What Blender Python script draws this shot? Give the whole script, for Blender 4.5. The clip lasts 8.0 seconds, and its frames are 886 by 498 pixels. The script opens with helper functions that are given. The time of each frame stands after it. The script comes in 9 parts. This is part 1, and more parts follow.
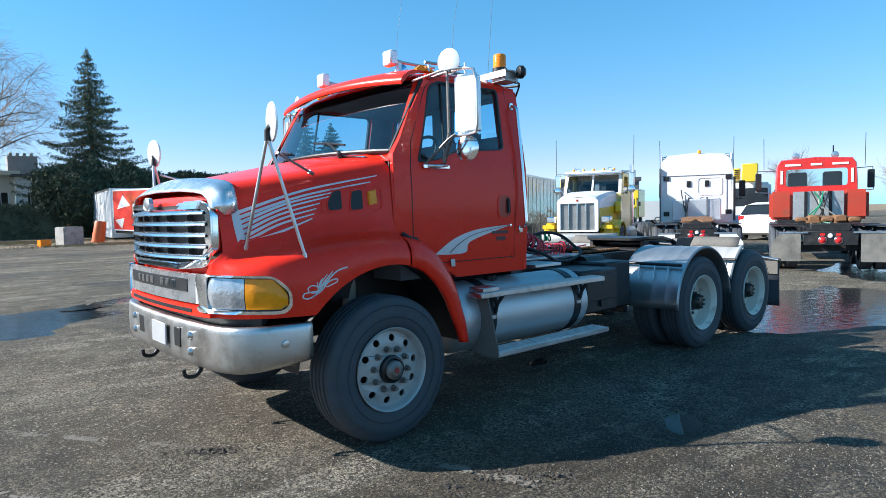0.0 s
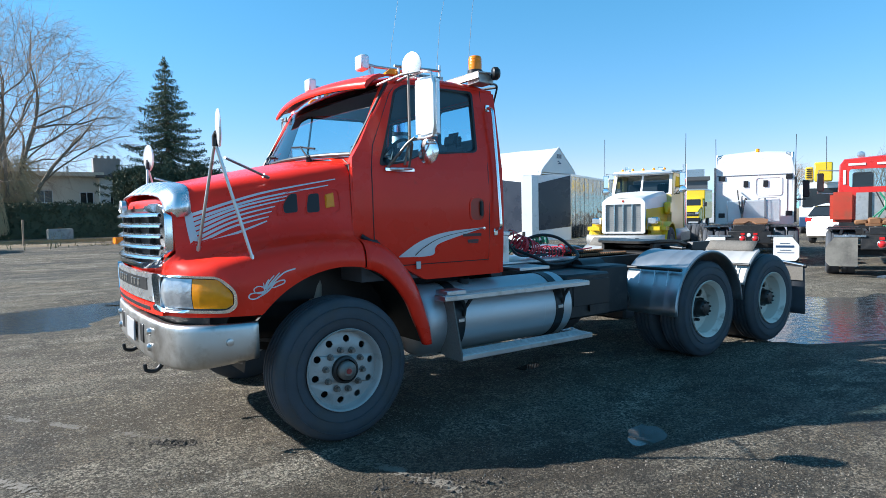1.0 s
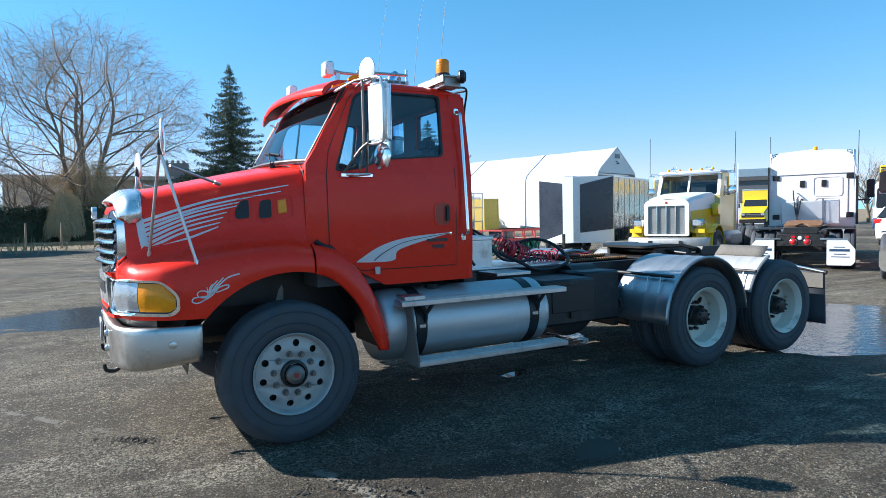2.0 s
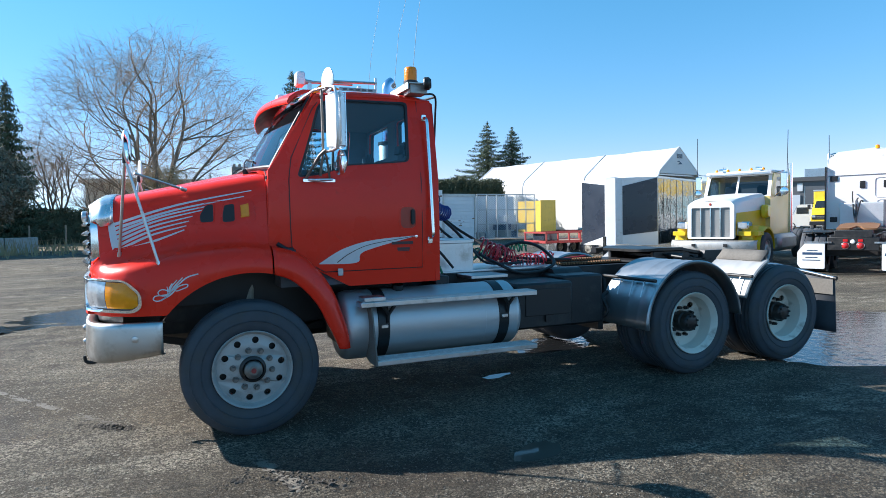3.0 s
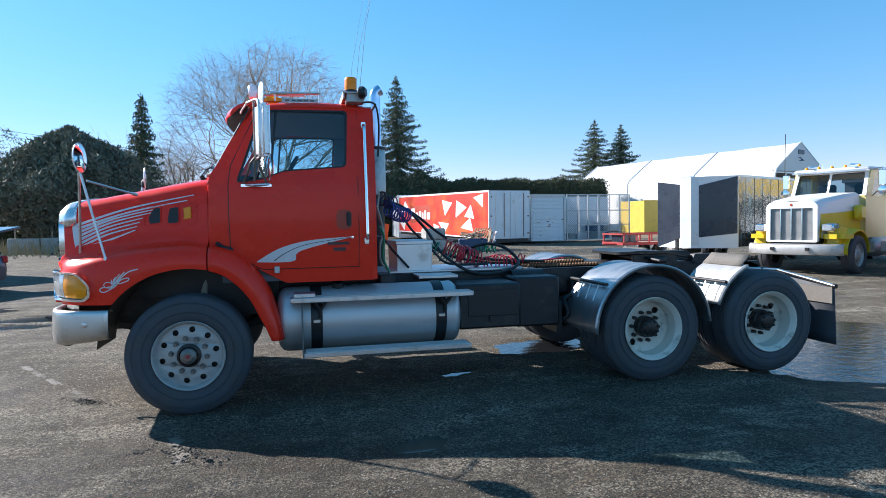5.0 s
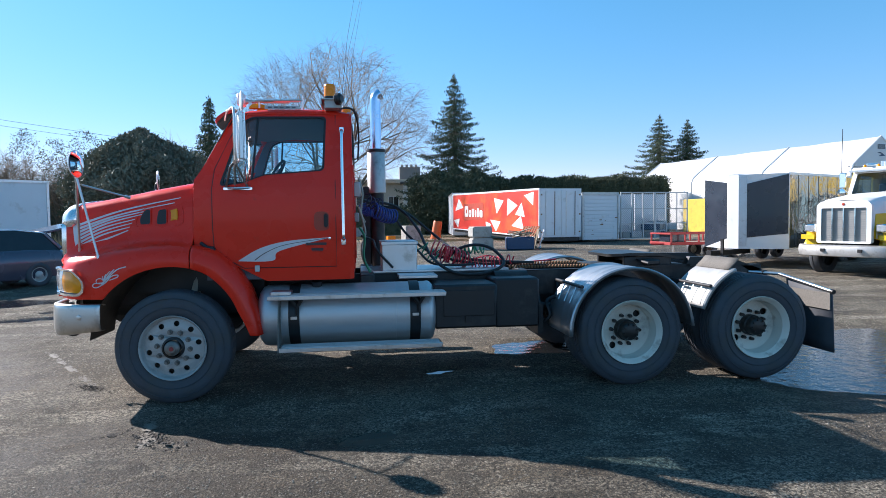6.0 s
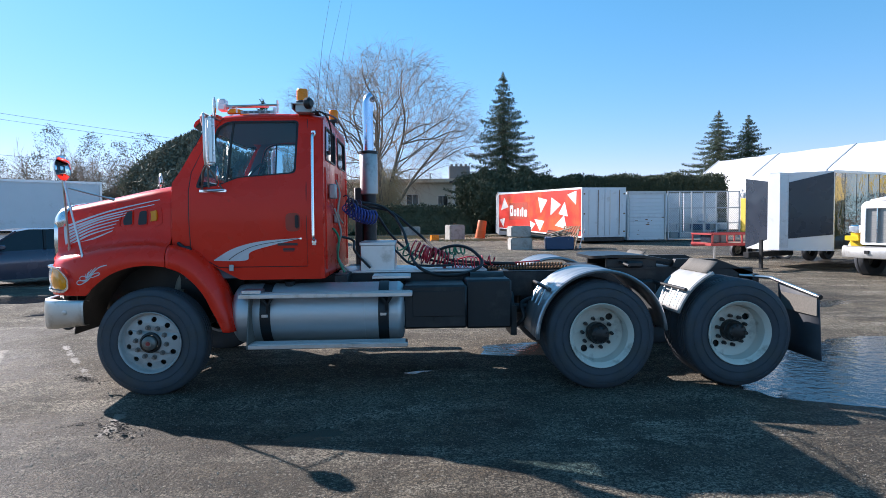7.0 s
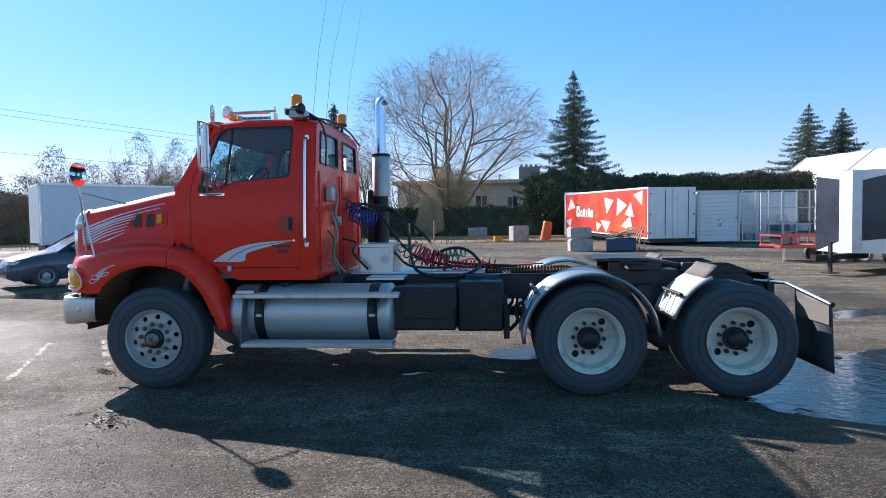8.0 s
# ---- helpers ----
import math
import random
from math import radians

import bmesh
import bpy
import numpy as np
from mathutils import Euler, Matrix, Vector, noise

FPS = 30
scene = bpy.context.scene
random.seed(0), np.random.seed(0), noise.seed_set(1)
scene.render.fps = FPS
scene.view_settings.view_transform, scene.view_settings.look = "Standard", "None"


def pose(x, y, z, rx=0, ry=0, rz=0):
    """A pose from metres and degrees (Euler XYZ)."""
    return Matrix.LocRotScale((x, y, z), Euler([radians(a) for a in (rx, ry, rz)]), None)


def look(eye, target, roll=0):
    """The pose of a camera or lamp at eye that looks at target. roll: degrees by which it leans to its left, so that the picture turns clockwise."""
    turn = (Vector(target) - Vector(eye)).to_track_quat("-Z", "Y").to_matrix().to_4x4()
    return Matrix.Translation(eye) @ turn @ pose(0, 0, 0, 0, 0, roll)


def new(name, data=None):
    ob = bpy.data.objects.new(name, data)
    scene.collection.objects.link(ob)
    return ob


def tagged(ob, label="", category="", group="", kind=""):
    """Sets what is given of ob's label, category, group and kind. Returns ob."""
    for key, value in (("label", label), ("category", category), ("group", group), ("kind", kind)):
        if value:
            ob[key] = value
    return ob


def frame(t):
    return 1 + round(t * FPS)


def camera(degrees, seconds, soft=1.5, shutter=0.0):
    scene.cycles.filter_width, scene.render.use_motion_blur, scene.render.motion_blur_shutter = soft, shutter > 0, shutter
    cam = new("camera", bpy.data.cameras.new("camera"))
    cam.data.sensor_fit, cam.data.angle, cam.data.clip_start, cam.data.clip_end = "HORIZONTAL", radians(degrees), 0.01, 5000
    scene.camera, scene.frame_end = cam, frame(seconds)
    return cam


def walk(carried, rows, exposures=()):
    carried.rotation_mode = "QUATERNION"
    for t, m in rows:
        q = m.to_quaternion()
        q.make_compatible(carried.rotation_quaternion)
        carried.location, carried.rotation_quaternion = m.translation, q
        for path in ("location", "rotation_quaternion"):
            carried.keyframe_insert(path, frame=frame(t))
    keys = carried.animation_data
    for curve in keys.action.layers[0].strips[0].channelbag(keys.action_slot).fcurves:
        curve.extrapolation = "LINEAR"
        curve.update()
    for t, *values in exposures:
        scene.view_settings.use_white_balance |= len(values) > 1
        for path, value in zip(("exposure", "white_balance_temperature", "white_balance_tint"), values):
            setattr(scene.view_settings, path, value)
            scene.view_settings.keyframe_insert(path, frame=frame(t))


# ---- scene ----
cam = camera(70.5, 8.0, soft=0.5)
PATH = [
    (0, (-2.53, -3.403, 1.57), (-1.214, -1.902, 1.456), -1.3),
    (0.5, (-2.208, -3.594, 1.572), (-0.963, -2.033, 1.461), -1.2),
    (1, (-1.922, -3.897, 1.576), (-0.772, -2.265, 1.466), -1.1),
    (1.5, (-1.57, -4.054, 1.582), (-0.506, -2.364, 1.469), -1.1),
    (2, (-1.224, -4.296, 1.59), (-0.242, -2.557, 1.488), -1.2),
    (3.5, (-0.181, -4.928, 1.591), (0.539, -3.065, 1.493), -1.1),
    (4, (0.183, -5.046, 1.572), (0.836, -3.158, 1.47), -1.1),
    (4.5, (0.517, -5.25, 1.565), (1.08, -3.333, 1.473), -1.1),
    (6, (1.68, -5.748, 1.605), (1.937, -3.767, 1.514), -0.8),
    (6.5, (2.075, -5.79, 1.598), (2.252, -3.8, 1.502), -0.8),
    (7, (2.508, -5.87, 1.617), (2.588, -3.874, 1.525), -0.7),
    (7.5, (2.936, -5.899, 1.616), (2.883, -3.902, 1.523), -0.7),
    (8, (3.347, -5.846, 1.618), (3.186, -3.855, 1.532), -0.8),
]
walk(cam, [(t, look(eye, target, roll)) for t, eye, target, roll in PATH], [(0.0, 0.75, 5650, 10), (4.0, 0.76, 5700, 13), (8.0, 0.70, 5850, 19)])

# ---- world, sun ----
SUN_WAY = Vector((-1.32, 1.085, 1.0)).normalized()
SUN_UP = math.asin(SUN_WAY.z)
SUN_TURN = math.atan2(SUN_WAY.x, SUN_WAY.y)
world = bpy.data.worlds.new("sky")
scene.world = world
world.use_nodes = True
wn, wl = world.node_tree.nodes, world.node_tree.links
sky = wn.new("ShaderNodeTexSky")
sky.sky_type = "NISHITA"
sky.sun_disc = False
sky.sun_elevation, sky.sun_rotation = SUN_UP, SUN_TURN
sky.air_density, sky.dust_density, sky.ozone_density = 1.0, 0.1, 2.2
wn["Background"].inputs[1].default_value = 0.115
# the clear winter sky keeps one hue from the zenith to the horizon and pales only softly
parts_in, parts_out = wn.new("ShaderNodeSeparateColor"), wn.new("ShaderNodeCombineColor")
parts_in.mode = parts_out.mode = "HSV"
wl.new(sky.outputs[0], parts_in.inputs[0])


def sky_math(op, a, b, c=None):
    nd = wn.new("ShaderNodeMath")
    nd.operation = op
    for k, v in enumerate((a, b, c)):
        if v is None:
            continue
        if isinstance(v, float):
            nd.inputs[k].default_value = v
        else:
            wl.new(v, nd.inputs[k])
    return nd.outputs[0]


wl.new(sky_math("MULTIPLY_ADD", parts_in.outputs[0], 0.1, 0.523), parts_out.inputs[0])
wl.new(sky_math("MINIMUM", sky_math("MULTIPLY_ADD", parts_in.outputs[1], 1.12, 0.08), 0.95), parts_out.inputs[1])
wl.new(sky_math("DIVIDE", sky_math("MULTIPLY", parts_in.outputs[2], 1.22), sky_math("MULTIPLY_ADD", parts_in.outputs[2], 0.067, 1.0)), parts_out.inputs[2])
wl.new(parts_out.outputs[0], wn["Background"].inputs[0])
sun = new("sun", bpy.data.lights.new("sun", "SUN"))
sun.data.energy, sun.data.angle, sun.data.color = 6.6, radians(0.53), (1.0, 0.90, 0.76)
sun.matrix_world = look(SUN_WAY * 60, (0, 0, 0))


# ---- materials ----
def material(name, color, rough=0.5, metal=0.0, var=0.12, scale=6.0, bump=0.0, bscale=80.0, coat=0.0, dirt=None, dirt_at=0.62,
             dirt_scale=2.0, spec=0.5, trans=0.0, per_object=0.0, stretch=(1, 1, 1), rvar=0.12):
    m = bpy.data.materials.new(name)
    m.use_nodes = True
    n, l = m.node_tree.nodes, m.node_tree.links
    b = n["Principled BSDF"]
    co = n.new("ShaderNodeTexCoord")
    mp = n.new("ShaderNodeMapping")
    mp.inputs["Scale"].default_value = stretch
    l.new(co.outputs["Object"], mp.inputs[0])
    no = n.new("ShaderNodeTexNoise")
    no.inputs["Scale"].default_value, no.inputs["Detail"].default_value = scale, 6
    l.new(mp.outputs[0], no.inputs["Vector"])
    mx = n.new("ShaderNodeMix")
    mx.data_type = "RGBA"
    mx.inputs[6].default_value = (*[max(0, c * (1 - var)) for c in color], 1)
    mx.inputs[7].default_value = (*[min(1, c * (1 + var)) for c in color], 1)
    l.new(no.outputs[0], mx.inputs[0])
    out = mx.outputs[2]
    if per_object:
        oi = n.new("ShaderNodeObjectInfo")
        hs = n.new("ShaderNodeHueSaturation")
        mr = n.new("ShaderNodeMapRange")
        mr.inputs[3].default_value, mr.inputs[4].default_value = 1 - per_object, 1 + per_object
        l.new(oi.outputs["Random"], mr.inputs[0])
        l.new(mr.outputs[0], hs.inputs["Value"])
        l.new(out, hs.inputs["Color"])
        out = hs.outputs[0]
    if dirt:
        n2 = n.new("ShaderNodeTexNoise")
        n2.inputs["Scale"].default_value, n2.inputs["Detail"].default_value, n2.inputs["Roughness"].default_value = dirt_scale, 9, 0.65
        l.new(mp.outputs[0], n2.inputs["Vector"])
        rp = n.new("ShaderNodeMapRange")
        rp.inputs[1].default_value, rp.inputs[2].default_value = dirt_at - 0.12, dirt_at + 0.1
        l.new(n2.outputs[0], rp.inputs[0])
        m2 = n.new("ShaderNodeMix")
        m2.data_type = "RGBA"
        l.new(rp.outputs[0], m2.inputs[0])
        l.new(out, m2.inputs[6])
        m2.inputs[7].default_value = (*dirt, 1)
        out = m2.outputs[2]
    l.new(out, b.inputs["Base Color"])
    rr = n.new("ShaderNodeMapRange")
    rr.inputs[3].default_value, rr.inputs[4].default_value = max(0.02, rough - rvar), min(1, rough + rvar)
    l.new(no.outputs[0], rr.inputs[0])
    l.new(rr.outputs[0], b.inputs["Roughness"])
    b.inputs["Metallic"].default_value = metal
    b.inputs["Specular IOR Level"].default_value = spec
    b.inputs["Coat Weight"].default_value = coat
    b.inputs["Coat Roughness"].default_value = 0.06
    b.inputs["Transmission Weight"].default_value = trans
    if bump:
        n3 = n.new("ShaderNodeTexNoise")
        n3.inputs["Scale"].default_value, n3.inputs["Detail"].default_value = bscale, 5
        l.new(mp.outputs[0], n3.inputs["Vector"])
        bp = n.new("ShaderNodeBump")
        bp.inputs["Strength"].default_value, bp.inputs["Distance"].default_value = 0.6, bump
        l.new(n3.outputs[0], bp.inputs["Height"])
        l.new(bp.outputs[0], b.inputs["Normal"])
    return m


def glass(name, tint, rough=0.02, ior=1.5):
    m = bpy.data.materials.new(name)
    m.use_nodes = True
    n, l = m.node_tree.nodes, m.node_tree.links
    n.remove(n["Principled BSDF"])
    t, g, mx = n.new("ShaderNodeBsdfTransparent"), n.new("ShaderNodeBsdfGlossy"), n.new("ShaderNodeMixShader")
    # a thin pane: gloss grows towards grazing angles, alike from both sides
    lw, pw, fr = n.new("ShaderNodeLayerWeight"), n.new("ShaderNodeMath"), n.new("ShaderNodeMath")
    lw.inputs[0].default_value = 0.5
    pw.operation, fr.operation = "POWER", "MULTIPLY_ADD"
    pw.inputs[1].default_value = 4.0
    f0 = ((ior - 1) / (ior + 1)) ** 2
    fr.inputs[1].default_value, fr.inputs[2].default_value = 0.9 - f0, f0
    l.new(lw.outputs["Facing"], pw.inputs[0])
    l.new(pw.outputs[0], fr.inputs[0])
    t.inputs[0].default_value = (*tint, 1)
    g.inputs["Roughness"].default_value = rough
    l.new(fr.outputs[0], mx.inputs[0])
    l.new(t.outputs[0], mx.inputs[1])
    l.new(g.outputs[0], mx.inputs[2])
    l.new(mx.outputs[0], n["Material Output"].inputs[0])
    return m


RED = material("red_paint", (0.82, 0.029, 0.011), 0.28, 0.0, 0.06, 3.0, 0.0003, 10, coat=0.14, spec=0.22, dirt=(0.55, 0.04, 0.02), dirt_at=0.74, dirt_scale=9, rvar=0.06)
DARKRED = material("faded_or_shaded_red", (0.42, 0.045, 0.02), 0.5, 0.0, 0.15, 4.0, coat=0.1, dirt=(0.2, 0.06, 0.03))
CHROME = material("chrome", (0.84, 0.85, 0.86), 0.13, 1.0, 0.05, 14, 0.0004, 30, rvar=0.06)
STEEL = material("brushed_steel", (0.66, 0.66, 0.66), 0.33, 1.0, 0.12, 5, 0.0006, 120, dirt=(0.3, 0.28, 0.25), dirt_at=0.66, dirt_scale=7, stretch=(1, 1, 1))
BUMPERSTEEL = material("satin_bumper_steel", (0.56, 0.555, 0.54), 0.36, 1.0, 0.14, 6, 0.0006, 110, dirt=(0.34, 0.32, 0.29), dirt_at=0.6, dirt_scale=5)
ALU = material("aluminium", (0.62, 0.63, 0.64), 0.36, 1.0, 0.1, 9, 0.0006, 60, dirt=(0.36, 0.35, 0.33), dirt_at=0.68, dirt_scale=6)
BRUSHED = material("brushed_tank_aluminium", (0.58, 0.585, 0.59), 0.5, 0.75, 0.1, 16, 0.0005, 160, stretch=(0.15, 1, 1), dirt=(0.45, 0.44, 0.42), dirt_at=0.7, dirt_scale=3)
DULL_ALU = material("dull_aluminium", (0.52, 0.52, 0.51), 0.55, 0.85, 0.18, 10, 0.001, 60, dirt=(0.25, 0.24, 0.22), dirt_at=0.66, dirt_scale=5)
RUBBER = material("tyre_rubber", (0.052, 0.058, 0.069), 0.7, 0.0, 0.35, 12, 0.001, 90, dirt=(0.06, 0.058, 0.055), dirt_at=0.6, dirt_scale=5)
BLACK = material("black_plastic", (0.012, 0.012, 0.013), 0.45, 0.0, 0.3, 9, 0.0006, 120)
FRAMEBLK = material("black_chassis_paint", (0.013, 0.013, 0.014), 0.5, 0.0, 0.4, 7, 0.002, 40, dirt=(0.05, 0.045, 0.04), dirt_at=0.62, dirt_scale=4)
RIMWHITE = material("cream_rim_paint", (0.68, 0.63, 0.54), 0.45, 0.0, 0.08, 8, 0.0006, 60, dirt=(0.28, 0.22, 0.16), dirt_at=0.66, dirt_scale=6)
RIMALU = material("grey_rim", (0.44, 0.425, 0.405), 0.45, 0.25, 0.1, 10, 0.0006, 60, dirt=(0.25, 0.22, 0.19), dirt_at=0.68, dirt_scale=8)
GREASE = material("greasy_hub", (0.02, 0.019, 0.018), 0.4, 0.2, 0.5, 20, 0.002, 50)
NUT = material("dull_nut", (0.22, 0.20, 0.18), 0.5, 0.7, 0.3, 20)
HUBRED = material("red_hub_oil_cap", (0.30, 0.035, 0.03), 0.4)
MIRRORSHELL = material("pale_polished_shell", (0.80, 0.80, 0.80), 0.3, 0.45, 0.05, 10)
# plain chrome whose blue sky reflection is mixed into the base colour
SKYCHROME = material("sky_tinted_chrome", (0.50, 0.62, 0.80), 0.22, 1.0, 0.1, 8)
FENDERALU = material("satin_fender_metal", (0.43, 0.44, 0.455), 0.4, 0.85, 0.12, 7, 0.0006, 60, dirt=(0.4, 0.38, 0.35), dirt_at=0.7, dirt_scale=6, spec=0.6)
BAREFENDER = material("bare_white_fender_metal", (0.44, 0.435, 0.42), 0.5, 0.45, 0.12, 7, 0.0006, 60, dirt=(0.5, 0.47, 0.43), dirt_at=0.66, dirt_scale=6)
WHITE = material("white_paint", (0.78, 0.78, 0.77), 0.38, 0.0, 0.05, 3, dirt=(0.5, 0.48, 0.44), dirt_at=0.72, dirt_scale=3, coat=0.2)
DECAL = material("silver_decal", (0.62, 0.62, 0.64), 0.4, 0.25, 0.08, 20)
DECAL_D = material("dark_decal", (0.06, 0.03, 0.03), 0.5)
AMBER = material("amber_lens", (1.0, 0.31, 0.003), 0.2, 0.0, 0.2, 30, 0.002, 60, spec=0.4)
ORANGE = material("orange_beacon_lens", (1.0, 0.26, 0.004), 0.25, 0.0, 0.12, 12, spec=0.4)
LENS = material("clear_headlamp_lens", (0.50, 0.52, 0.54), 0.2, 0.55, 0.45, 14, 0.006, 40, coat=0.8)
REDLENS = material("red_lamp_lens", (0.55, 0.02, 0.02), 0.2, coat=0.5)
INTERIOR = material("grey_interior", (0.13, 0.145, 0.17), 0.7, 0.0, 0.2, 12)
SEATCLOTH = material("dark_seat_cloth", (0.06, 0.063, 0.075), 0.9, 0.0, 0.3, 30)
CABGLASS = glass("cab_glass", (0.62, 0.84, 0.93), ior=1.75)
WINDSHIELD = glass("windshield_glass", (0.76, 0.92, 0.97), ior=1.9)
TRUCKGLASS = glass("dark_truck_glass", (0.34, 0.42, 0.46), ior=1.7)
SHADE = glass("tinted_shade_band", (0.10, 0.13, 0.15), ior=1.5)
PLATEGREY = material("scuffed_white_plate", (0.36, 0.365, 0.37), 0.5, 0.0, 0.12, 20, dirt=(0.3, 0.3, 0.3), dirt_at=0.68, dirt_scale=14)
HOUSEGLASS = material("dark_window_glass", (0.02, 0.025, 0.03), 0.08, 0.0, 0.2)
MIRROR = material("mirror_glass", (0.86, 0.87, 0.88), 0.03, 1.0, 0.02, rvar=0.01)
REDHOSE = material("red_air_line", (0.55, 0.02, 0.035), 0.35, coat=0.2)
GREENHOSE = material("green_air_line", (0.02, 0.20, 0.10), 0.4)
BLUEHOSE = material("blue_air_line", (0.018, 0.05, 0.25), 0.4)
DARKHOSE = material("dark_blue_electric_line", (0.012, 0.016, 0.06), 0.4)
BLACKHOSE = material("black_hose", (0.015, 0.015, 0.016), 0.5)
CREAMHOSE = material("pale_hose", (0.36, 0.35, 0.29), 0.5)
YELLOW = material("yellow_paint", (0.72, 0.50, 0.012), 0.32, 0.0, 0.06, 4, coat=0.35, dirt=(0.4, 0.3, 0.08), dirt_at=0.74)
BEIGE = material("faded_yellow_paint", (0.64, 0.50, 0.17), 0.4, 0.0, 0.1, 4, coat=0.2)
DARKYELLOW = material("ochre_panel", (0.62, 0.44, 0.06), 0.45, 0.0, 0.12, 3, dirt=(0.3, 0.2, 0.06), dirt_at=0.68)
TENT = material("white_pvc_tarpaulin", (0.68, 0.685, 0.69), 0.5, 0.0, 0.05, 0.8, 0.02, 1.2, dirt=(0.62, 0.62, 0.6), dirt_at=0.7, dirt_scale=0.5)
TRAILERWHITE = material("white_trailer_skin", (0.70, 0.72, 0.74), 0.4, 0.0, 0.06, 2, 0.002, 8, dirt=(0.45, 0.42, 0.38), dirt_at=0.7, dirt_scale=1.6)
CHARCOAL = material("charcoal_panel", (0.020, 0.027, 0.042), 0.28, 0.0, 0.2, 2, coat=0.3)
BLACKGLOSS = material("mirror_dark_trailer_skin", (0.36, 0.34, 0.31), 0.1, 1.0, 0.2, 2, 0.03, 2.4, rvar=0.04)
CRISPRED = material("printed_red_trailer_side", (0.62, 0.035, 0.02), 0.42, 0.0, 0.12, 0.9, dirt=(0.7, 0.16, 0.03), dirt_at=0.60, dirt_scale=0.5)
CONCRETE = material("concrete", (0.38, 0.37, 0.34), 0.85, 0.0, 0.2, 5, 0.01, 30, dirt=(0.2, 0.19, 0.17), dirt_at=0.62, dirt_scale=3)
CURTAINORANGE = material("orange_plastic", (0.60, 0.12, 0.02), 0.5)
STUCCO = material("beige_stucco", (0.70, 0.66, 0.56), 0.85, 0.0, 0.08, 1.5, 0.01, 20)
BRICKGREY = material("grey_brick", (0.30, 0.29, 0.28), 0.85, 0.0, 0.15, 3, 0.01, 20)
ROOFING = material("dark_roof_edge", (0.10, 0.10, 0.10), 0.8)
WOOD = material("weathered_pallet_wood", (0.30, 0.24, 0.17), 0.85, 0.0, 0.25, 8, 0.004, 40, stretch=(1, 1, 6))
RUST = material("rusty_steel", (0.20, 0.10, 0.045), 0.8, 0.2, 0.4, 8, 0.004, 40)
CARDARK = material("dark_blue_car_paint", (0.075, 0.075, 0.105), 0.25, 0.3, 0.1, 3, coat=0.6)
CARMAROON = material("maroon_car_paint", (0.13, 0.02, 0.028), 0.28, 0.2, 0.1, 3, coat=0.6)
BLUEPLASTIC = material("blue_plastic_bin", (0.025, 0.06, 0.13), 0.5)
WIRE = material("galvanised_wire", (0.45, 0.46, 0.47), 0.45, 0.9, 0.1, 10)
BARK = material("grey_brown_bark", (0.20, 0.155, 0.11), 0.9, 0.0, 0.3, 6, 0.01, 30)
TWIGS = material("tan_willow_twigs", (0.34, 0.25, 0.18), 0.85, 0.0, 0.3, 6)
NEEDLES = material("spruce_needles", (0.075, 0.10, 0.055), 0.8, 0.0, 0.5, 2.5)
NEEDLES_D = material("cedar_hedge_foliage", (0.08, 0.092, 0.05), 0.85, 0.0, 0.5, 1.6)
# far foliage: haze and backlight are put into this paler base colour
HAZELEAVES = material("haze_paled_foliage", (0.17, 0.17, 0.12), 0.85, 0.0, 0.5, 1.2)
# dry tan stems, base colour raised in place of sunlight shining through them
DRYVINE = material("backlit_dry_vine", (0.48, 0.36, 0.20), 0.9, 0.0, 0.35, 5)
DEADGRASS = material("dead_grass", (0.30, 0.24, 0.13), 0.9, 0.0, 0.3, 6)
WATER = material("puddle_water", (0.012, 0.013, 0.014), 0.05, 0.0, 0.3, 3, 0.016, 8, spec=0.5, rvar=0.03)
CALMWATER = material("still_puddle_water", (0.085, 0.074, 0.06), 0.03, 0.0, 0.2, 3, 0.0008, 6, spec=0.5, rvar=0.02)
STONE = material("loose_gravel_stone", (0.28, 0.25, 0.21), 0.85, 0.0, 0.7, 30, spec=0.2)
MUD = material("dark_mud", (0.05, 0.042, 0.033), 0.9, 0.0, 0.4, 30, 0.004, 60)
# flakes paler than the ground; the sheen of smooth wet mud is in their colour
GLAREFLAKE = material("smooth_glare_flakes", (0.18, 0.158, 0.125), 0.7, 0.0, 0.4, 30, 0.002, 90, spec=0.5)
FLAPPLATE = material("rough_flap_plate", (0.15, 0.14, 0.125), 0.85, 0.0, 0.3, 60, 0.006, 90, spec=0.2)
NAMEMETAL = material("satin_name_panel_metal", (0.78, 0.79, 0.80), 0.28, 0.9, 0.06, 12)


# ---- mesh tools ----
def part(name, bm, mat, parent=None, label="", smooth=True, sharp=40):
    me = bpy.data.meshes.new(name)
    bmesh.ops.recalc_face_normals(bm, faces=bm.faces)
    if smooth:
        for f in bm.faces:
            f.smooth = True
        lim = radians(sharp)
        for e in bm.edges:
            if len(e.link_faces) == 2 and e.calc_face_angle(0) > lim:
                e.smooth = False
    bm.to_mesh(me)
    bm.free()
    me.materials.append(mat)
    ob = new(name, me)
    if parent is not None:
        ob.parent = parent
    if label:
        tagged(ob, label)
    return ob


def thing(name, label, category, group="", kind="", at=None):
    ob = new(name)
    ob.empty_display_size = 0.1
    if at is not None:
        ob.matrix_world = at
    return tagged(ob, label, category, group, kind)


def B():
    return bmesh.new()


